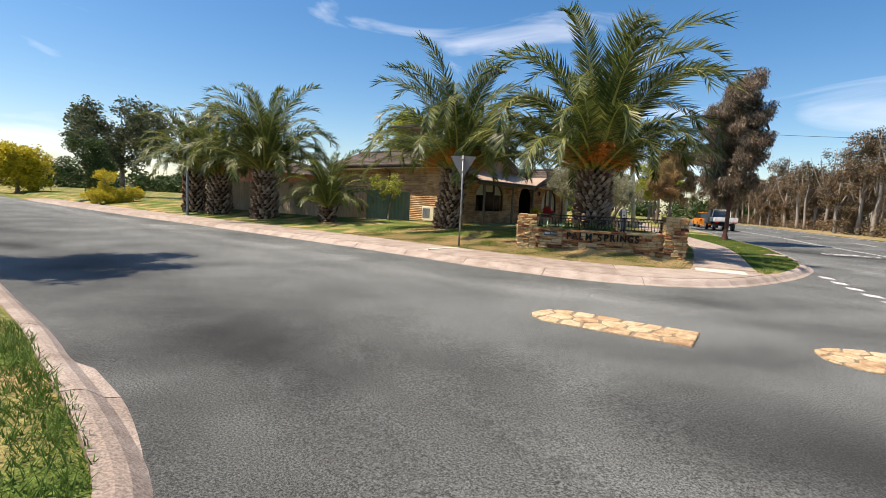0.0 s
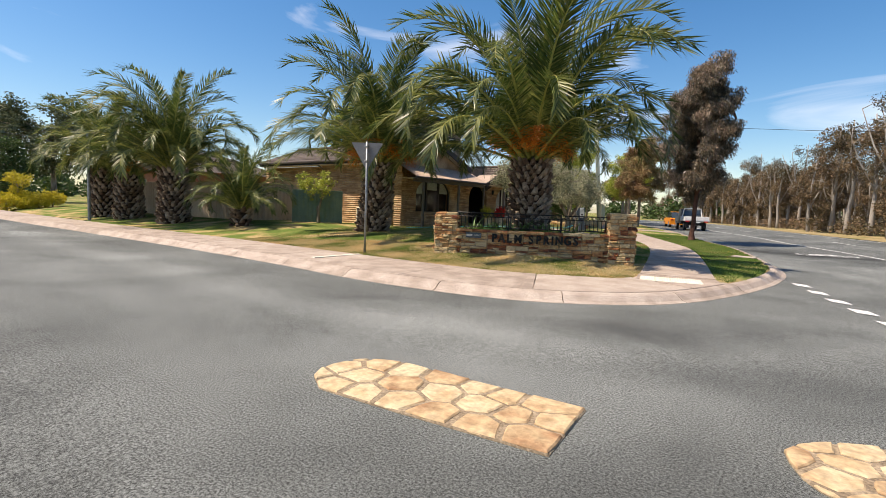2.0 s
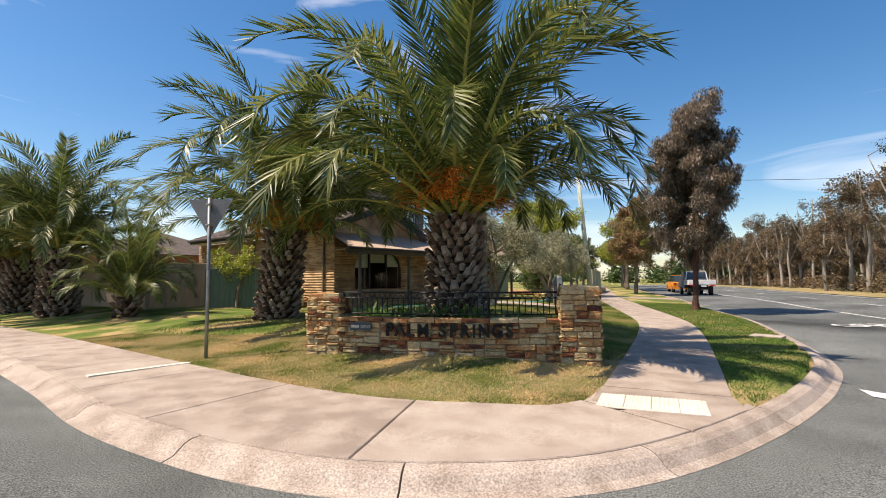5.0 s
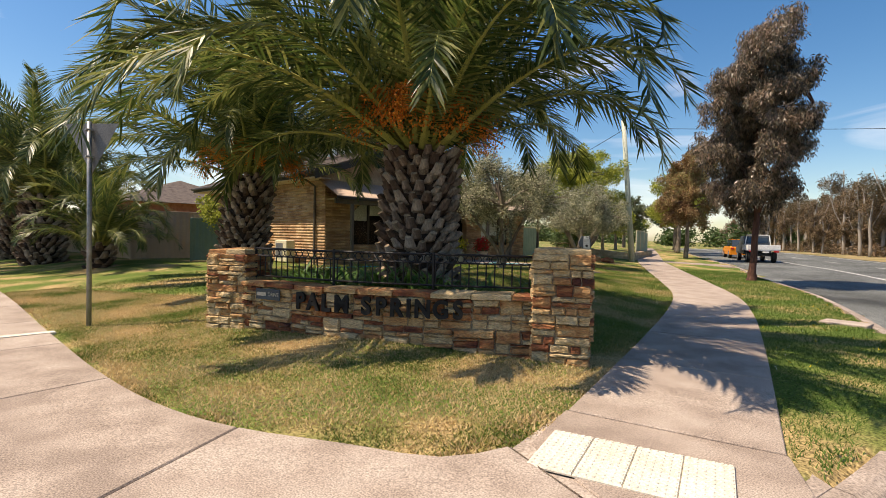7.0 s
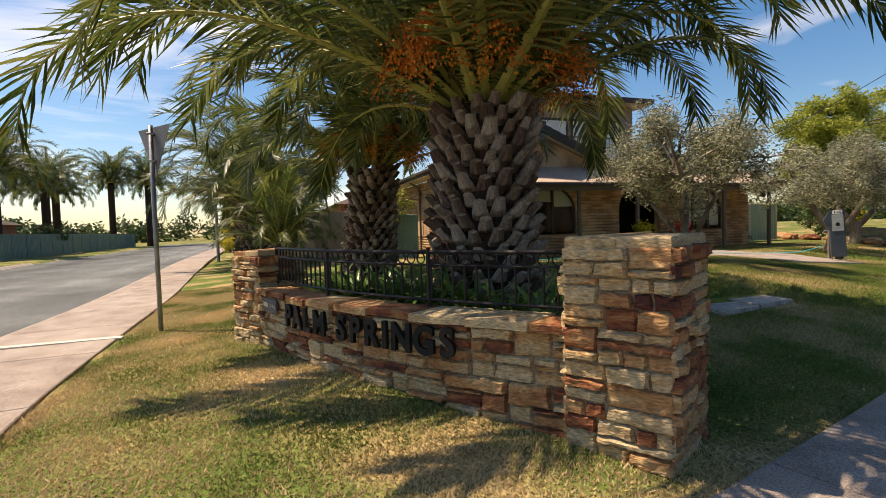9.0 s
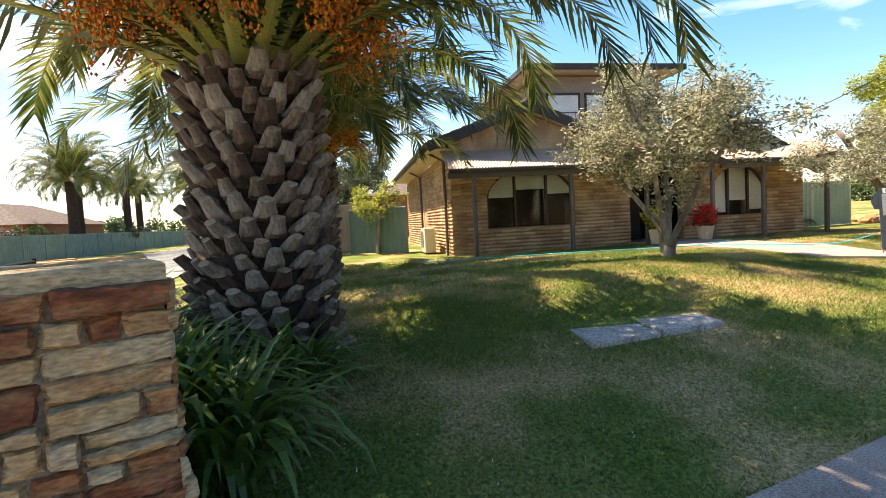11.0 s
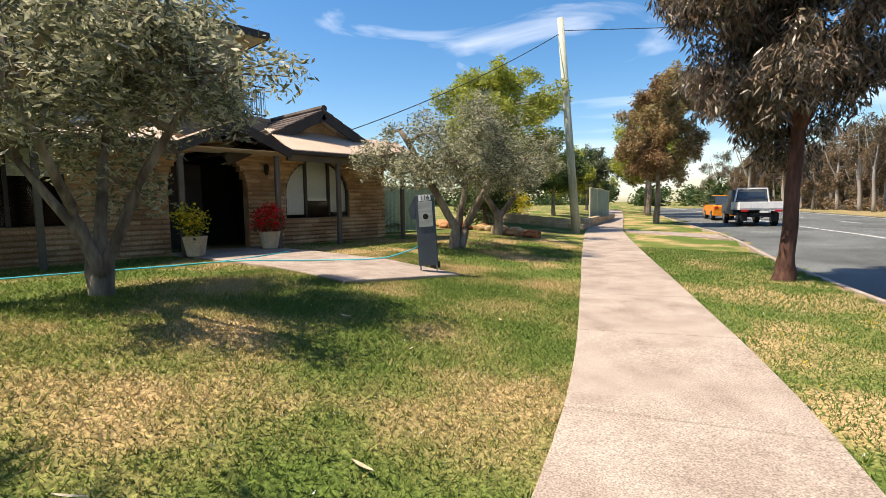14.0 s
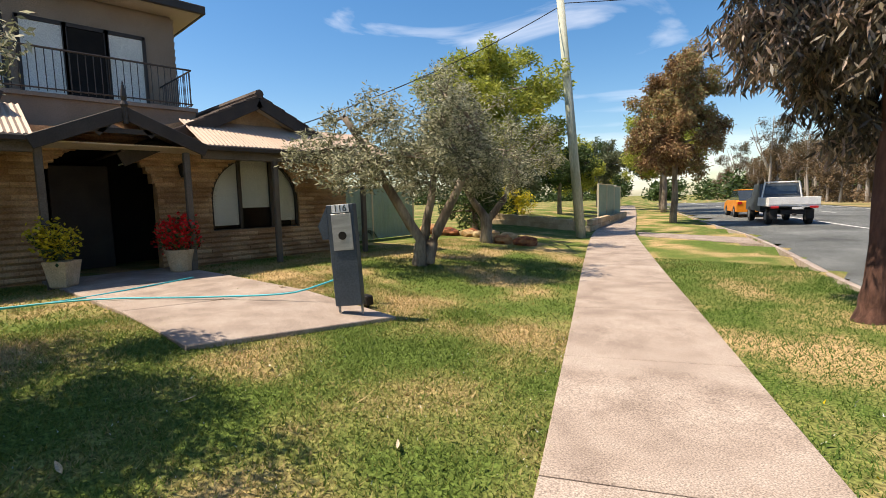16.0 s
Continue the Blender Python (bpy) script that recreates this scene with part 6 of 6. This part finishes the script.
for k, (x, y, r) in enumerate(((-14.0, 53.0, 2.0), (-15.5, 58.5, 2.3), (-17.0, 65.0, 2.6), (-21.0, 72.0, 3.0), (-24.5, 80.0, 3.0), (-13.5, 47.5, 1.7))):
    tree("garden_tree", (x, y), [[(0, 0, -.1, .16), (0, 0, 1.6, .11), (.2, .1, 3.4, .06)]], crown_clumps(rt, (0, 0, 1.5 + r * 0.75), r, r * 0.8, 26, 0.7), (M_GREEN, M_LIME, M_GREYGREEN)[k % 3], M_BARK, 14000, 0.08, "leafy green garden tree beyond the low wall", seed=150 + k, group="garden trees")


# ---- fences and far things ----
def panel_fence(points, height, mat, label, bay=2.35, name="steel_fence", cap=None):
    f = thing(name, label, "fence")
    line = [Vector(p) for p in points]
    for a, b in zip(line, line[1:]):
        n = max(1, round((b - a).length / bay))
        u = (b - a) / n
        rz = math.atan2(u.y, u.x)
        for k in range(n):
            p, q = a + u * k, a + u * (k + 1)
            z = ground(*((p + q) / 2))
            bm = bmesh.new()
            m = int(u.length / 0.1)
            prof = []
            for i in range(m + 1):
                o = 0.012 if i % 2 else -0.012
                t = p + u * ((i + 0.3) / (m + 1))
                t2 = p + u * ((i + 0.7) / (m + 1))
                nn = Vector((-u.y, u.x)).normalized() * o
                prof += [(t + nn), (t2 + nn)]
            lo = [bm.verts.new((v.x, v.y, z + 0.02)) for v in prof]
            hi = [bm.verts.new((v.x, v.y, z + height)) for v in prof]
            for i in range(len(prof) - 1):
                bm.faces.new((lo[i], lo[i + 1], hi[i + 1], hi[i]))
            part("panel", bm, mat, f)
            part("top_rail", box((u.length, 0.05, 0.05), (*((p + q) / 2), z + height), 0.006, rz), cap or mat, f)
            part("post", box((0.06, 0.06, height + 0.04), (p.x, p.y, z + height / 2), 0.006, rz), cap or mat, f)
        part("post", box((0.06, 0.06, height + 0.04), (b.x, b.y, ground(b.x, b.y) + height / 2), 0.006, rz), cap or mat, f)
    return f


panel_fence([(-25.5, 16.0), (-13.8, 17.2)], 1.75, M_FENCE, "beige corrugated steel fence behind the palms")
panel_fence([(-13.8, 17.2), (-13.2, 20.5)], 1.75, M_FENCE, "beige corrugated steel fence turning towards the house")
panel_fence([(-11.9, 18.6), (-10.6, 20.4)], 1.5, M_GREENFENCE, "dark green steel fence panel by the side gate")
panel_fence([(-9.0, 32.6), (-9.4, 36.2)], 1.55, M_PALEGREEN, "pale green steel fence beside the house", cap=M_CREAM)
panel_fence([(-8.5, 47.2), (-10.7, 54.4)], 1.9, M_PALEGREEN, "pale green steel fence with cream posts above a low wall", cap=M_CREAM)
panel_fence([(-70, -1.8), (-26, -1.0)], 1.7, M_GREENFENCE, "long green corrugated steel fence across the street")
# low sandstone wall by the path
lw = thing("low_wall", "low sandstone block wall beside the footpath", "wall")
for k in range(17):
    for r in range(2):
        a = Vector((-6.9, 43.3)) + Vector((-0.29, 0.957)) * (0.62 * k + 0.3 * (r % 2))
        part("block", box((0.6, 0.24, 0.22), (a.x, a.y, ground(a.x, a.y) + 0.1 + 0.23 * r), 0.012, math.atan2(0.957, -0.29)), M_SANDWALL, lw)
for k in range(7):
    a = Vector((-7.2, 43.15)) + Vector((-0.9, -0.25)) * (0.62 * k)
    for r in range(2):
        part("block", box((0.6, 0.24, 0.22), (a.x - 0.15 * (r % 2), a.y, ground(a.x, a.y) + 0.1 + 0.23 * r), 0.012, math.atan2(-0.25, -0.9)), M_SANDWALL, lw)
rk = random.Random(5)
for k in range(16):
    x, y = -5.5 - 0.33 * k + rk.uniform(-.2, .2), 36.6 + 0.06 * k + rk.uniform(-.4, .4)
    bm = bmesh.new()
    bmesh.ops.create_icosphere(bm, subdivisions=2, radius=rk.uniform(0.18, 0.36))
    for v in bm.verts:
        v.co = v.co * (1 + rk.uniform(-0.14, 0.14))
        v.co.z *= 0.6
    o = part("garden_rock", bm, M_STONE)
    o.location = g3(x, y, 0.08)
    tagged(o, "brown garden rock in the rockery", "rock", "rockery rocks")


# timber utility pole by the path
def utility_pole(at, h, r, lean, mat, label, arms):
    p = thing("utility_pole", label, "utility pole", (at[0], at[1], ground(*at)))
    part("pole", tube([(0, 0, -0.2), (lean[0], lean[1], h)], [r, r * 0.72], 12), mat, p, smooth=True)
    for z, w in arms:
        u = z / h
        part("cross_arm", box((w, 0.1, 0.12), (lean[0] * u, lean[1] * u, z), 0.01, -0.35), M_GREYPOLE, p)
        for k in (-0.45, -0.15, 0.15, 0.45):
            part("insulator", tube([(lean[0] * u + k * w * 0.94, lean[1] * u - k * w * 0.34, z + 0.05), (lean[0] * u + k * w * 0.94, lean[1] * u - k * w * 0.34, z + 0.2)], 0.035, 6), M_WHITE, p)
    return p


utility_pole((-5.85, 40.7), 8.3, 0.17, (-0.75, -0.1), M_TIMBER, "greenish weathered timber power pole leaning beside the footpath", ())
for k, (x, y) in enumerate(((26, 62), (18, 92))):
    up = utility_pole((x, y), 11.5, 0.2, (0, 0), M_GREYPOLE, "pale power pole with cross arms across the road", ((10.9, 2.4), (8.0, 2.6)))
    if k == 0:
        part("transformer", tube([(0.3, -0.2, 4.6), (0.3, -0.2, 5.6)], 0.35, 10), M_GALV, up)
        part("lamp_arm", tube([(0, 0, 4.0), (-1.5, 0.2, 4.6), (-2.8, 0.3, 7.0), (-3.6, 0.3, 7.4)], 0.06, 6), M_GALV, up)


def cable(a, b, sag, label):
    a, b = Vector(a), Vector(b)
    c = thing("power_cable", label, "cable")
    part("wire", tube([a.lerp(b, k / 24) - Vector((0, 0, sag * 4 * (k / 24) * (1 - k / 24))) for k in range(25)], 0.014, 4), M_RUBBER, c)


cable((-6.6, 40.6, 8.1), (26, 62, 8.4), 0.5, "black overhead power cable crossing the road")
cable((-6.6, 40.6, 8.0), (-9.5, 32.0, 3.6), 0.25, "thin service cable from the pole to the house roof")
for o in (-0.9, -0.3, 0.3, 0.9):
    cable((26 + o, 62, 11.1), (18 + o, 92, 11.1), 0.5, "power cable strung between poles")
    cable((26 + o, 62, 11.1), (38 + o, 18, 11.1), 0.7, "power cable strung between poles")


# ---- vehicles ----
def wheel(parent, at, r=0.36):
    w = part("wheel", tube([(at[0] - 0.11, at[1], at[2]), (at[0] - 0.1, at[1], at[2]), (at[0] + 0.1, at[1], at[2]), (at[0] + 0.11, at[1], at[2])], [r * 0.93, r, r, r * 0.93], 18), M_RUBBER, parent)
    part("rim", tube([(at[0] - 0.115, at[1], at[2]), (at[0] + 0.115, at[1], at[2])], r * 0.55, 12), M_GALV, w)


def tray_ute(at, rz):
    u = thing("utility_truck", "parked white tray-back utility truck with dark cab", "truck", (at[0], at[1], road_height(*at)))
    u.rotation_euler[2] = rz
    part("tray", box((1.86, 2.0, 0.12), (0, 1.0, 0.86), 0.01), M_WHITE, u)
    part("tailgate", box((1.86, 0.05, 0.32), (0, 0.0, 1.03), 0.012), M_WHITE, u)
    for s in (-1, 1):
        part("tray_side", box((0.05, 1.95, 0.3), (s * 0.9, 1.0, 1.03), 0.012), M_WHITE, u)
        part("tail_light", box((0.3, 0.04, 0.09), (s * 0.7, -0.02, 0.76), 0.01), M_RED, u)
        part("mudflap", box((0.3, 0.03, 0.4), (s * 0.66, 0.35, 0.46), 0.004), M_RUBBER, u)
        part("frame_post", tube([(s * 0.8, 1.95, 1.0), (s * 0.66, 1.95, 1.88)], 0.035, 6), M_WHITE, u)
    part("frame_top", tube([(-0.68, 1.95, 1.86), (0.68, 1.95, 1.86)], 0.035, 6), M_WHITE, u)
    part("cab", prism([(2.05, 0.55), (2.05, 1.2), (2.25, 1.8), (3.3, 1.8), (3.85, 1.2), (5.0, 1.05), (5.1, 0.55)], 0, -0.82, 0.82), M_SLATE, u)
    part("rear_window", box((1.25, 0.03, 0.42), (0, 2.12, 1.5), 0.01, tilt=Matrix.Rotation(-0.3, 4, "X")), M_CARGLASS, u)
    part("chassis", box((0.9, 4.6, 0.2), (0, 2.4, 0.55), 0.02), M_RUBBER, u)
    part("registration_plate", box((0.36, 0.02, 0.1), (0.1, -0.04, 0.72)), M_WHITE, u)
    part("tow_bar", box((0.1, 0.3, 0.08), (0, -0.05, 0.45), 0.01), M_RUBBER, u)
    for s in (-1, 1):
        for y in (0.85, 4.2):
            wheel(u, (s * 0.74, y, 0.37))
    return u


def small_car(at, rz, mat, label):
    c = thing("parked_car", label, "car", (at[0], at[1], road_height(*at) if at[1] > -2 else ground(*at)))
    c.rotation_euler[2] = rz
    part("body", prism([(0, 0.3), (0, 0.85), (0.15, 0.95), (3.0, 0.95), (3.9, 0.78), (4.0, 0.3)], 0, -0.85, 0.85), mat, c)
    part("cabin", prism([(0.1, 0.94), (0.45, 1.5), (2.1, 1.52), (2.95, 0.94)], 0, -0.72, 0.72), M_CARGLASS, c)
    part("roof_panel", box((1.36, 1.6, 0.05), (0, 1.3, 1.53), 0.02), mat, c)
    for s in (-1, 1):
        part("tail_light", box((0.2, 0.04, 0.15), (s * 0.7, -0.01, 0.8), 0.01), M_RED, c)
        for y in (0.75, 3.2):
            wheel(c, (s * 0.76, y, 0.31), 0.31)
    return c


tray_ute((-1.4, 50.6), radians(23))
small_car((-4.2, 57.0), radians(23), M_ORANGE, "small orange hatchback parked by the kerb")
small_car((-48, -3.5), radians(100), M_IRON, "dark car parked on grass across the street")


# ---- neighbours ----
def plain_house(at, size, wall_h, roof_h, mat, label):
    h = thing("house", label, "house", (at[0], at[1], ground(*at)))
    part("wall", box((size[0], size[1], wall_h), (0, 0, wall_h / 2)), mat, h)
    a, b = size[0] / 2 + 0.5, size[1] / 2 + 0.5
    bm = bmesh.new()
    lo = [bm.verts.new(p) for p in ((-a, -b, wall_h), (a, -b, wall_h), (a, b, wall_h), (-a, b, wall_h))]
    r0, r1 = bm.verts.new((-a + b, 0, wall_h + roof_h)), bm.verts.new((a - b, 0, wall_h + roof_h))
    for q in ((lo[0], lo[1], r1, r0), (lo[1], lo[2], r1), (lo[2], lo[3], r0, r1), (lo[3], lo[0], r0)):
        bm.faces.new(q)
    bm.faces.new(lo[::-1])
    part("roof", bm, M_TILE, h)
    for k in range(3):
        w = part("window", box((1.3, 0.06, 1.1), (-size[0] / 3 + k * size[0] / 3, -size[1] / 2 - 0.02, 1.5), 0.01), M_CARGLASS, h)
        part("window_frame", box((1.42, 0.04, 1.22), (-size[0] / 3 + k * size[0] / 3, -size[1] / 2 - 0.01, 1.5), 0.01), M_CREAM, w)


plain_house((-33, 24), (12, 8, ), 2.7, 1.8, M_BRICKRED, "single-storey red-brick house behind the beige fence")
plain_house((-50, -14), (14, 9), 2.8, 2.2, M_BRICKRED, "red-brick house behind the green fence")
for k, (x, y, m, r) in enumerate(((-33, -5.5, M_GUMLEAF, 1.6), (-30, -7, M_GUMLEAF, 1.5), (-44, -2.5, M_GREEN, 1.6), (-52, -3.0, M_GREYGREEN, 1.2), (-38, -6, M_GREEN, 1.5))):
    shrub((x, y), r, r * 0.85, 16, 0.5, m, 4500, 0.08, "dense garden shrub behind the street fence", 160 + k)
hb = random.Random(9)
cs = []
for k in range(300):
    a = radians(hb.uniform(60, 235))
    d = hb.uniform(110, 150)
    cs.append((math.cos(a) * d, 20 + math.sin(a) * d, hb.uniform(0.5, 4.0), hb.uniform(2, 3.6)))
v, f = leaf_cloud(hb, cs, 90000, 0.42)
tagged(raw("far_trees", v, f, M_GREEN), "far belt of dark green trees", "trees", kind="stuff")

tree("street_tree", (-7.0, 0.6), [[(0, 0, -.1, .2), (0, 0, 4, .14), (.2, .1, 7, .08)]], crown_clumps(rt, (0, 0, 8.2), 1.9, 1.4, 26, 0.7), M_GREEN, M_BARK, 12000, 0.09, "tall green street tree on the near verge", seed=181)


# ---- grass blades ----
gx = np.arange(-10.0, 9.01, 0.25)
gy = np.arange(12.5, 37.01, 0.25)
field = np.zeros((4, len(gy), len(gx)))
for j, y in enumerate(gy):
    for i, x in enumerate(gx):
        field[:, j, i] = (ground(x, y), nearest(KERB, x, y)[0], nearest(PATH_MID, x, y)[0], nearest(INNER, x, y)[0])


def sampled(x, y):
    fi, fj = (x - gx[0]) / 0.25, (y - gy[0]) / 0.25
    i, j = np.clip(fi.astype(int), 0, len(gx) - 2), np.clip(fj.astype(int), 0, len(gy) - 2)
    a, b = fi - i, fj - j
    return field[:, j, i] * (1 - a) * (1 - b) + field[:, j, i + 1] * a * (1 - b) + field[:, j + 1, i] * (1 - a) * b + field[:, j + 1, i + 1] * a * b


def blades(name, count, x0, x1, y0, y1, test, tall, wide, mat, label, seed):
    rng = np.random.default_rng(seed)
    x, y = rng.uniform(x0, x1, count), rng.uniform(y0, y1, count)
    f = sampled(x, y)
    on_slab = (np.abs(x - 1.2) < 0.33) & (y > 20.66) & (y < 22.14)
    keep = test(f, x, y) & ~on_slab & (f[1] > 0.42)
    x, y, z = x[keep], y[keep], f[0][keep]
    n = len(x)
    a, h = rng.uniform(0, 6.283, n), tall * rng.uniform(0.5, 1.25, n)
    lx, ly = rng.normal(0, 0.9, n) * h, rng.normal(0, 0.9, n) * h
    w = wide * rng.uniform(0.6, 1.3, n)
    v = np.empty((n, 3, 3))
    v[:, 0] = np.stack([x - np.cos(a) * w, y - np.sin(a) * w, z - 0.01], 1)
    v[:, 1] = np.stack([x + np.cos(a) * w, y + np.sin(a) * w, z - 0.01], 1)
    v[:, 2] = np.stack([x + lx, y + ly, z + h], 1)
    me = bpy.data.meshes.new(name)
    me.vertices.add(3 * n)
    me.vertices.foreach_set("co", v.ravel())
    me.loops.add(3 * n)
    me.loops.foreach_set("vertex_index", np.arange(3 * n))
    me.polygons.add(n)
    me.polygons.foreach_set("loop_start", np.arange(0, 3 * n, 3))
    me.update(calc_edges=True)
    me.materials.append(mat)
    tagged(new(name, me), label, "grass", kind="stuff")


lawn = lambda f, x, y: (f[2] > 0.72) & ((y > 16.3) | (f[3] > 0.02)) & (x > -7.4)
blades("grass", 450000, -4.5, 5.5, 16.0, 30.0, lambda f, x, y: lawn(f, x, y) & (f[2] < 5.5) & (y > 16.8 + 0.35 * x), 0.027, 0.0058, M_BLADE, "short patchy lawn grass beside the footpath", 1)
blades("grass", 160000, -9.5, 2.0, 13.4, 36.0, lambda f, x, y: lawn(f, x, y) & (y > 16.8 + 0.35 * x), 0.035, 0.011, M_BLADE, "short patchy lawn grass towards the house", 2)
blades("grass", 330000, -9.0, 5.0, 13.2, 18.0, lambda f, x, y: lawn(f, x, y) & (y < 17.0 + 0.35 * x), 0.022, 0.009, M_BLADE_DRY, "dry yellowed grass in front of the stone wall", 3)
blades("grass", 340000, -3.0, 7.2, 16.3, 36.5, lambda f, x, y: f[2] < -0.72, 0.03, 0.0066, M_BLADE_VERGE, "green grass of the verge beside the kerb", 4)

# fallen leaves and small flowers on the lawn
fl = random.Random(77)
leaf_bm = bmesh.new()
rows_ = []
for k in range(6):
    u = k / 5
    w = 0.013 * math.sin(math.pi * (0.08 + 0.9 * u))
    rows_.append([leaf_bm.verts.new((u * 0.17 - 0.085, sgn * w, 0.012 + 0.02 * (u - 0.4) ** 2 + 0.006 * abs(sgn))) for sgn in (-1, 0, 1)])
for a, b in zip(rows_, rows_[1:]):
    for i in range(2):
        leaf_bm.faces.new((a[i], a[i + 1], b[i + 1], b[i]))
M_DRYLEAF = material("fallen_leaf", [(0.45, 0.36, 0.24), (0.6, 0.52, 0.4)], 6, 0.8, bump=0.1, piece=0.2)
first_leaf = tagged(part("fallen_leaf", leaf_bm, M_DRYLEAF), "curled pale dry leaf lying on the lawn", "leaf", "fallen leaves")
first_leaf.location = (1.6, 24.3, ground(1.6, 24.3) + 0.02)
for k in range(26):
    x, y = fl.uniform(-4.0, 2.4), fl.uniform(20.5, 29.0)
    if abs(nearest(PATH_MID, x, y)[0]) < 0.9 or x - 0.2 * (y - 24) > 2.2:
        continue
    lf = tagged(new("fallen_leaf", first_leaf.data), "curled pale dry leaf lying on the lawn", "leaf", "fallen leaves")
    lf.location = (x, y, ground(x, y) + 0.022)
    lf.rotation_euler = (fl.uniform(-.3, .3), fl.uniform(-.15, .15), fl.uniform(0, 6.28))
    lf.scale = (fl.uniform(0.6, 1.1),) * 3
M_PETAL = material("white_petal", [(0.7, 0.7, 0.66), (0.8, 0.8, 0.77)], 3, 0.7, bump=0)
M_DANDELION = material("yellow_petal", [(0.7, 0.5, 0.02), (0.8, 0.6, 0.04)], 3, 0.7, bump=0)
blades("clover_flowers", 2600, -4.0, 5.5, 18.5, 30.0, lambda f, x, y: (np.abs(f[2]) > 0.72) & (f[0] > -9), 0.016, 0.008, M_PETAL, "tiny white clover flowers in the lawn", 8)
blades("dandelions", 260, 0.5, 6.2, 19.0, 31.0, lambda f, x, y: f[2] < -0.75, 0.045, 0.014, M_DANDELION, "tiny yellow dandelions in the verge", 9)

# rank grass on the near verge
vg = random.Random(31)
verts, faces = [], []
while len(faces) < 26000:
    x, y = vg.uniform(1.6, 6.4), vg.uniform(-0.6, 2.5)
    off = -nearest(NEAR_KERB, x, y)[0]
    if off < 0.36:
        continue
    z = ground(x, y) - 0.01
    for _ in range(7):
        px, py, h, a = x + vg.gauss(0, 0.03), y + vg.gauss(0, 0.03), vg.uniform(0.03, 0.1), vg.uniform(0, 6.28)
        b = len(verts)
        verts += [(px - math.cos(a) * 0.006, py - math.sin(a) * 0.006, z), (px + math.cos(a) * 0.006, py + math.sin(a) * 0.006, z), (px + vg.gauss(0, 0.04), py + vg.gauss(0, 0.04), z + h)]
        faces.append((b, b + 1, b + 2))
tagged(raw("grass", verts, faces, M_BLADE_VERGE), "rank green grass behind the near kerb", "grass", kind="stuff")
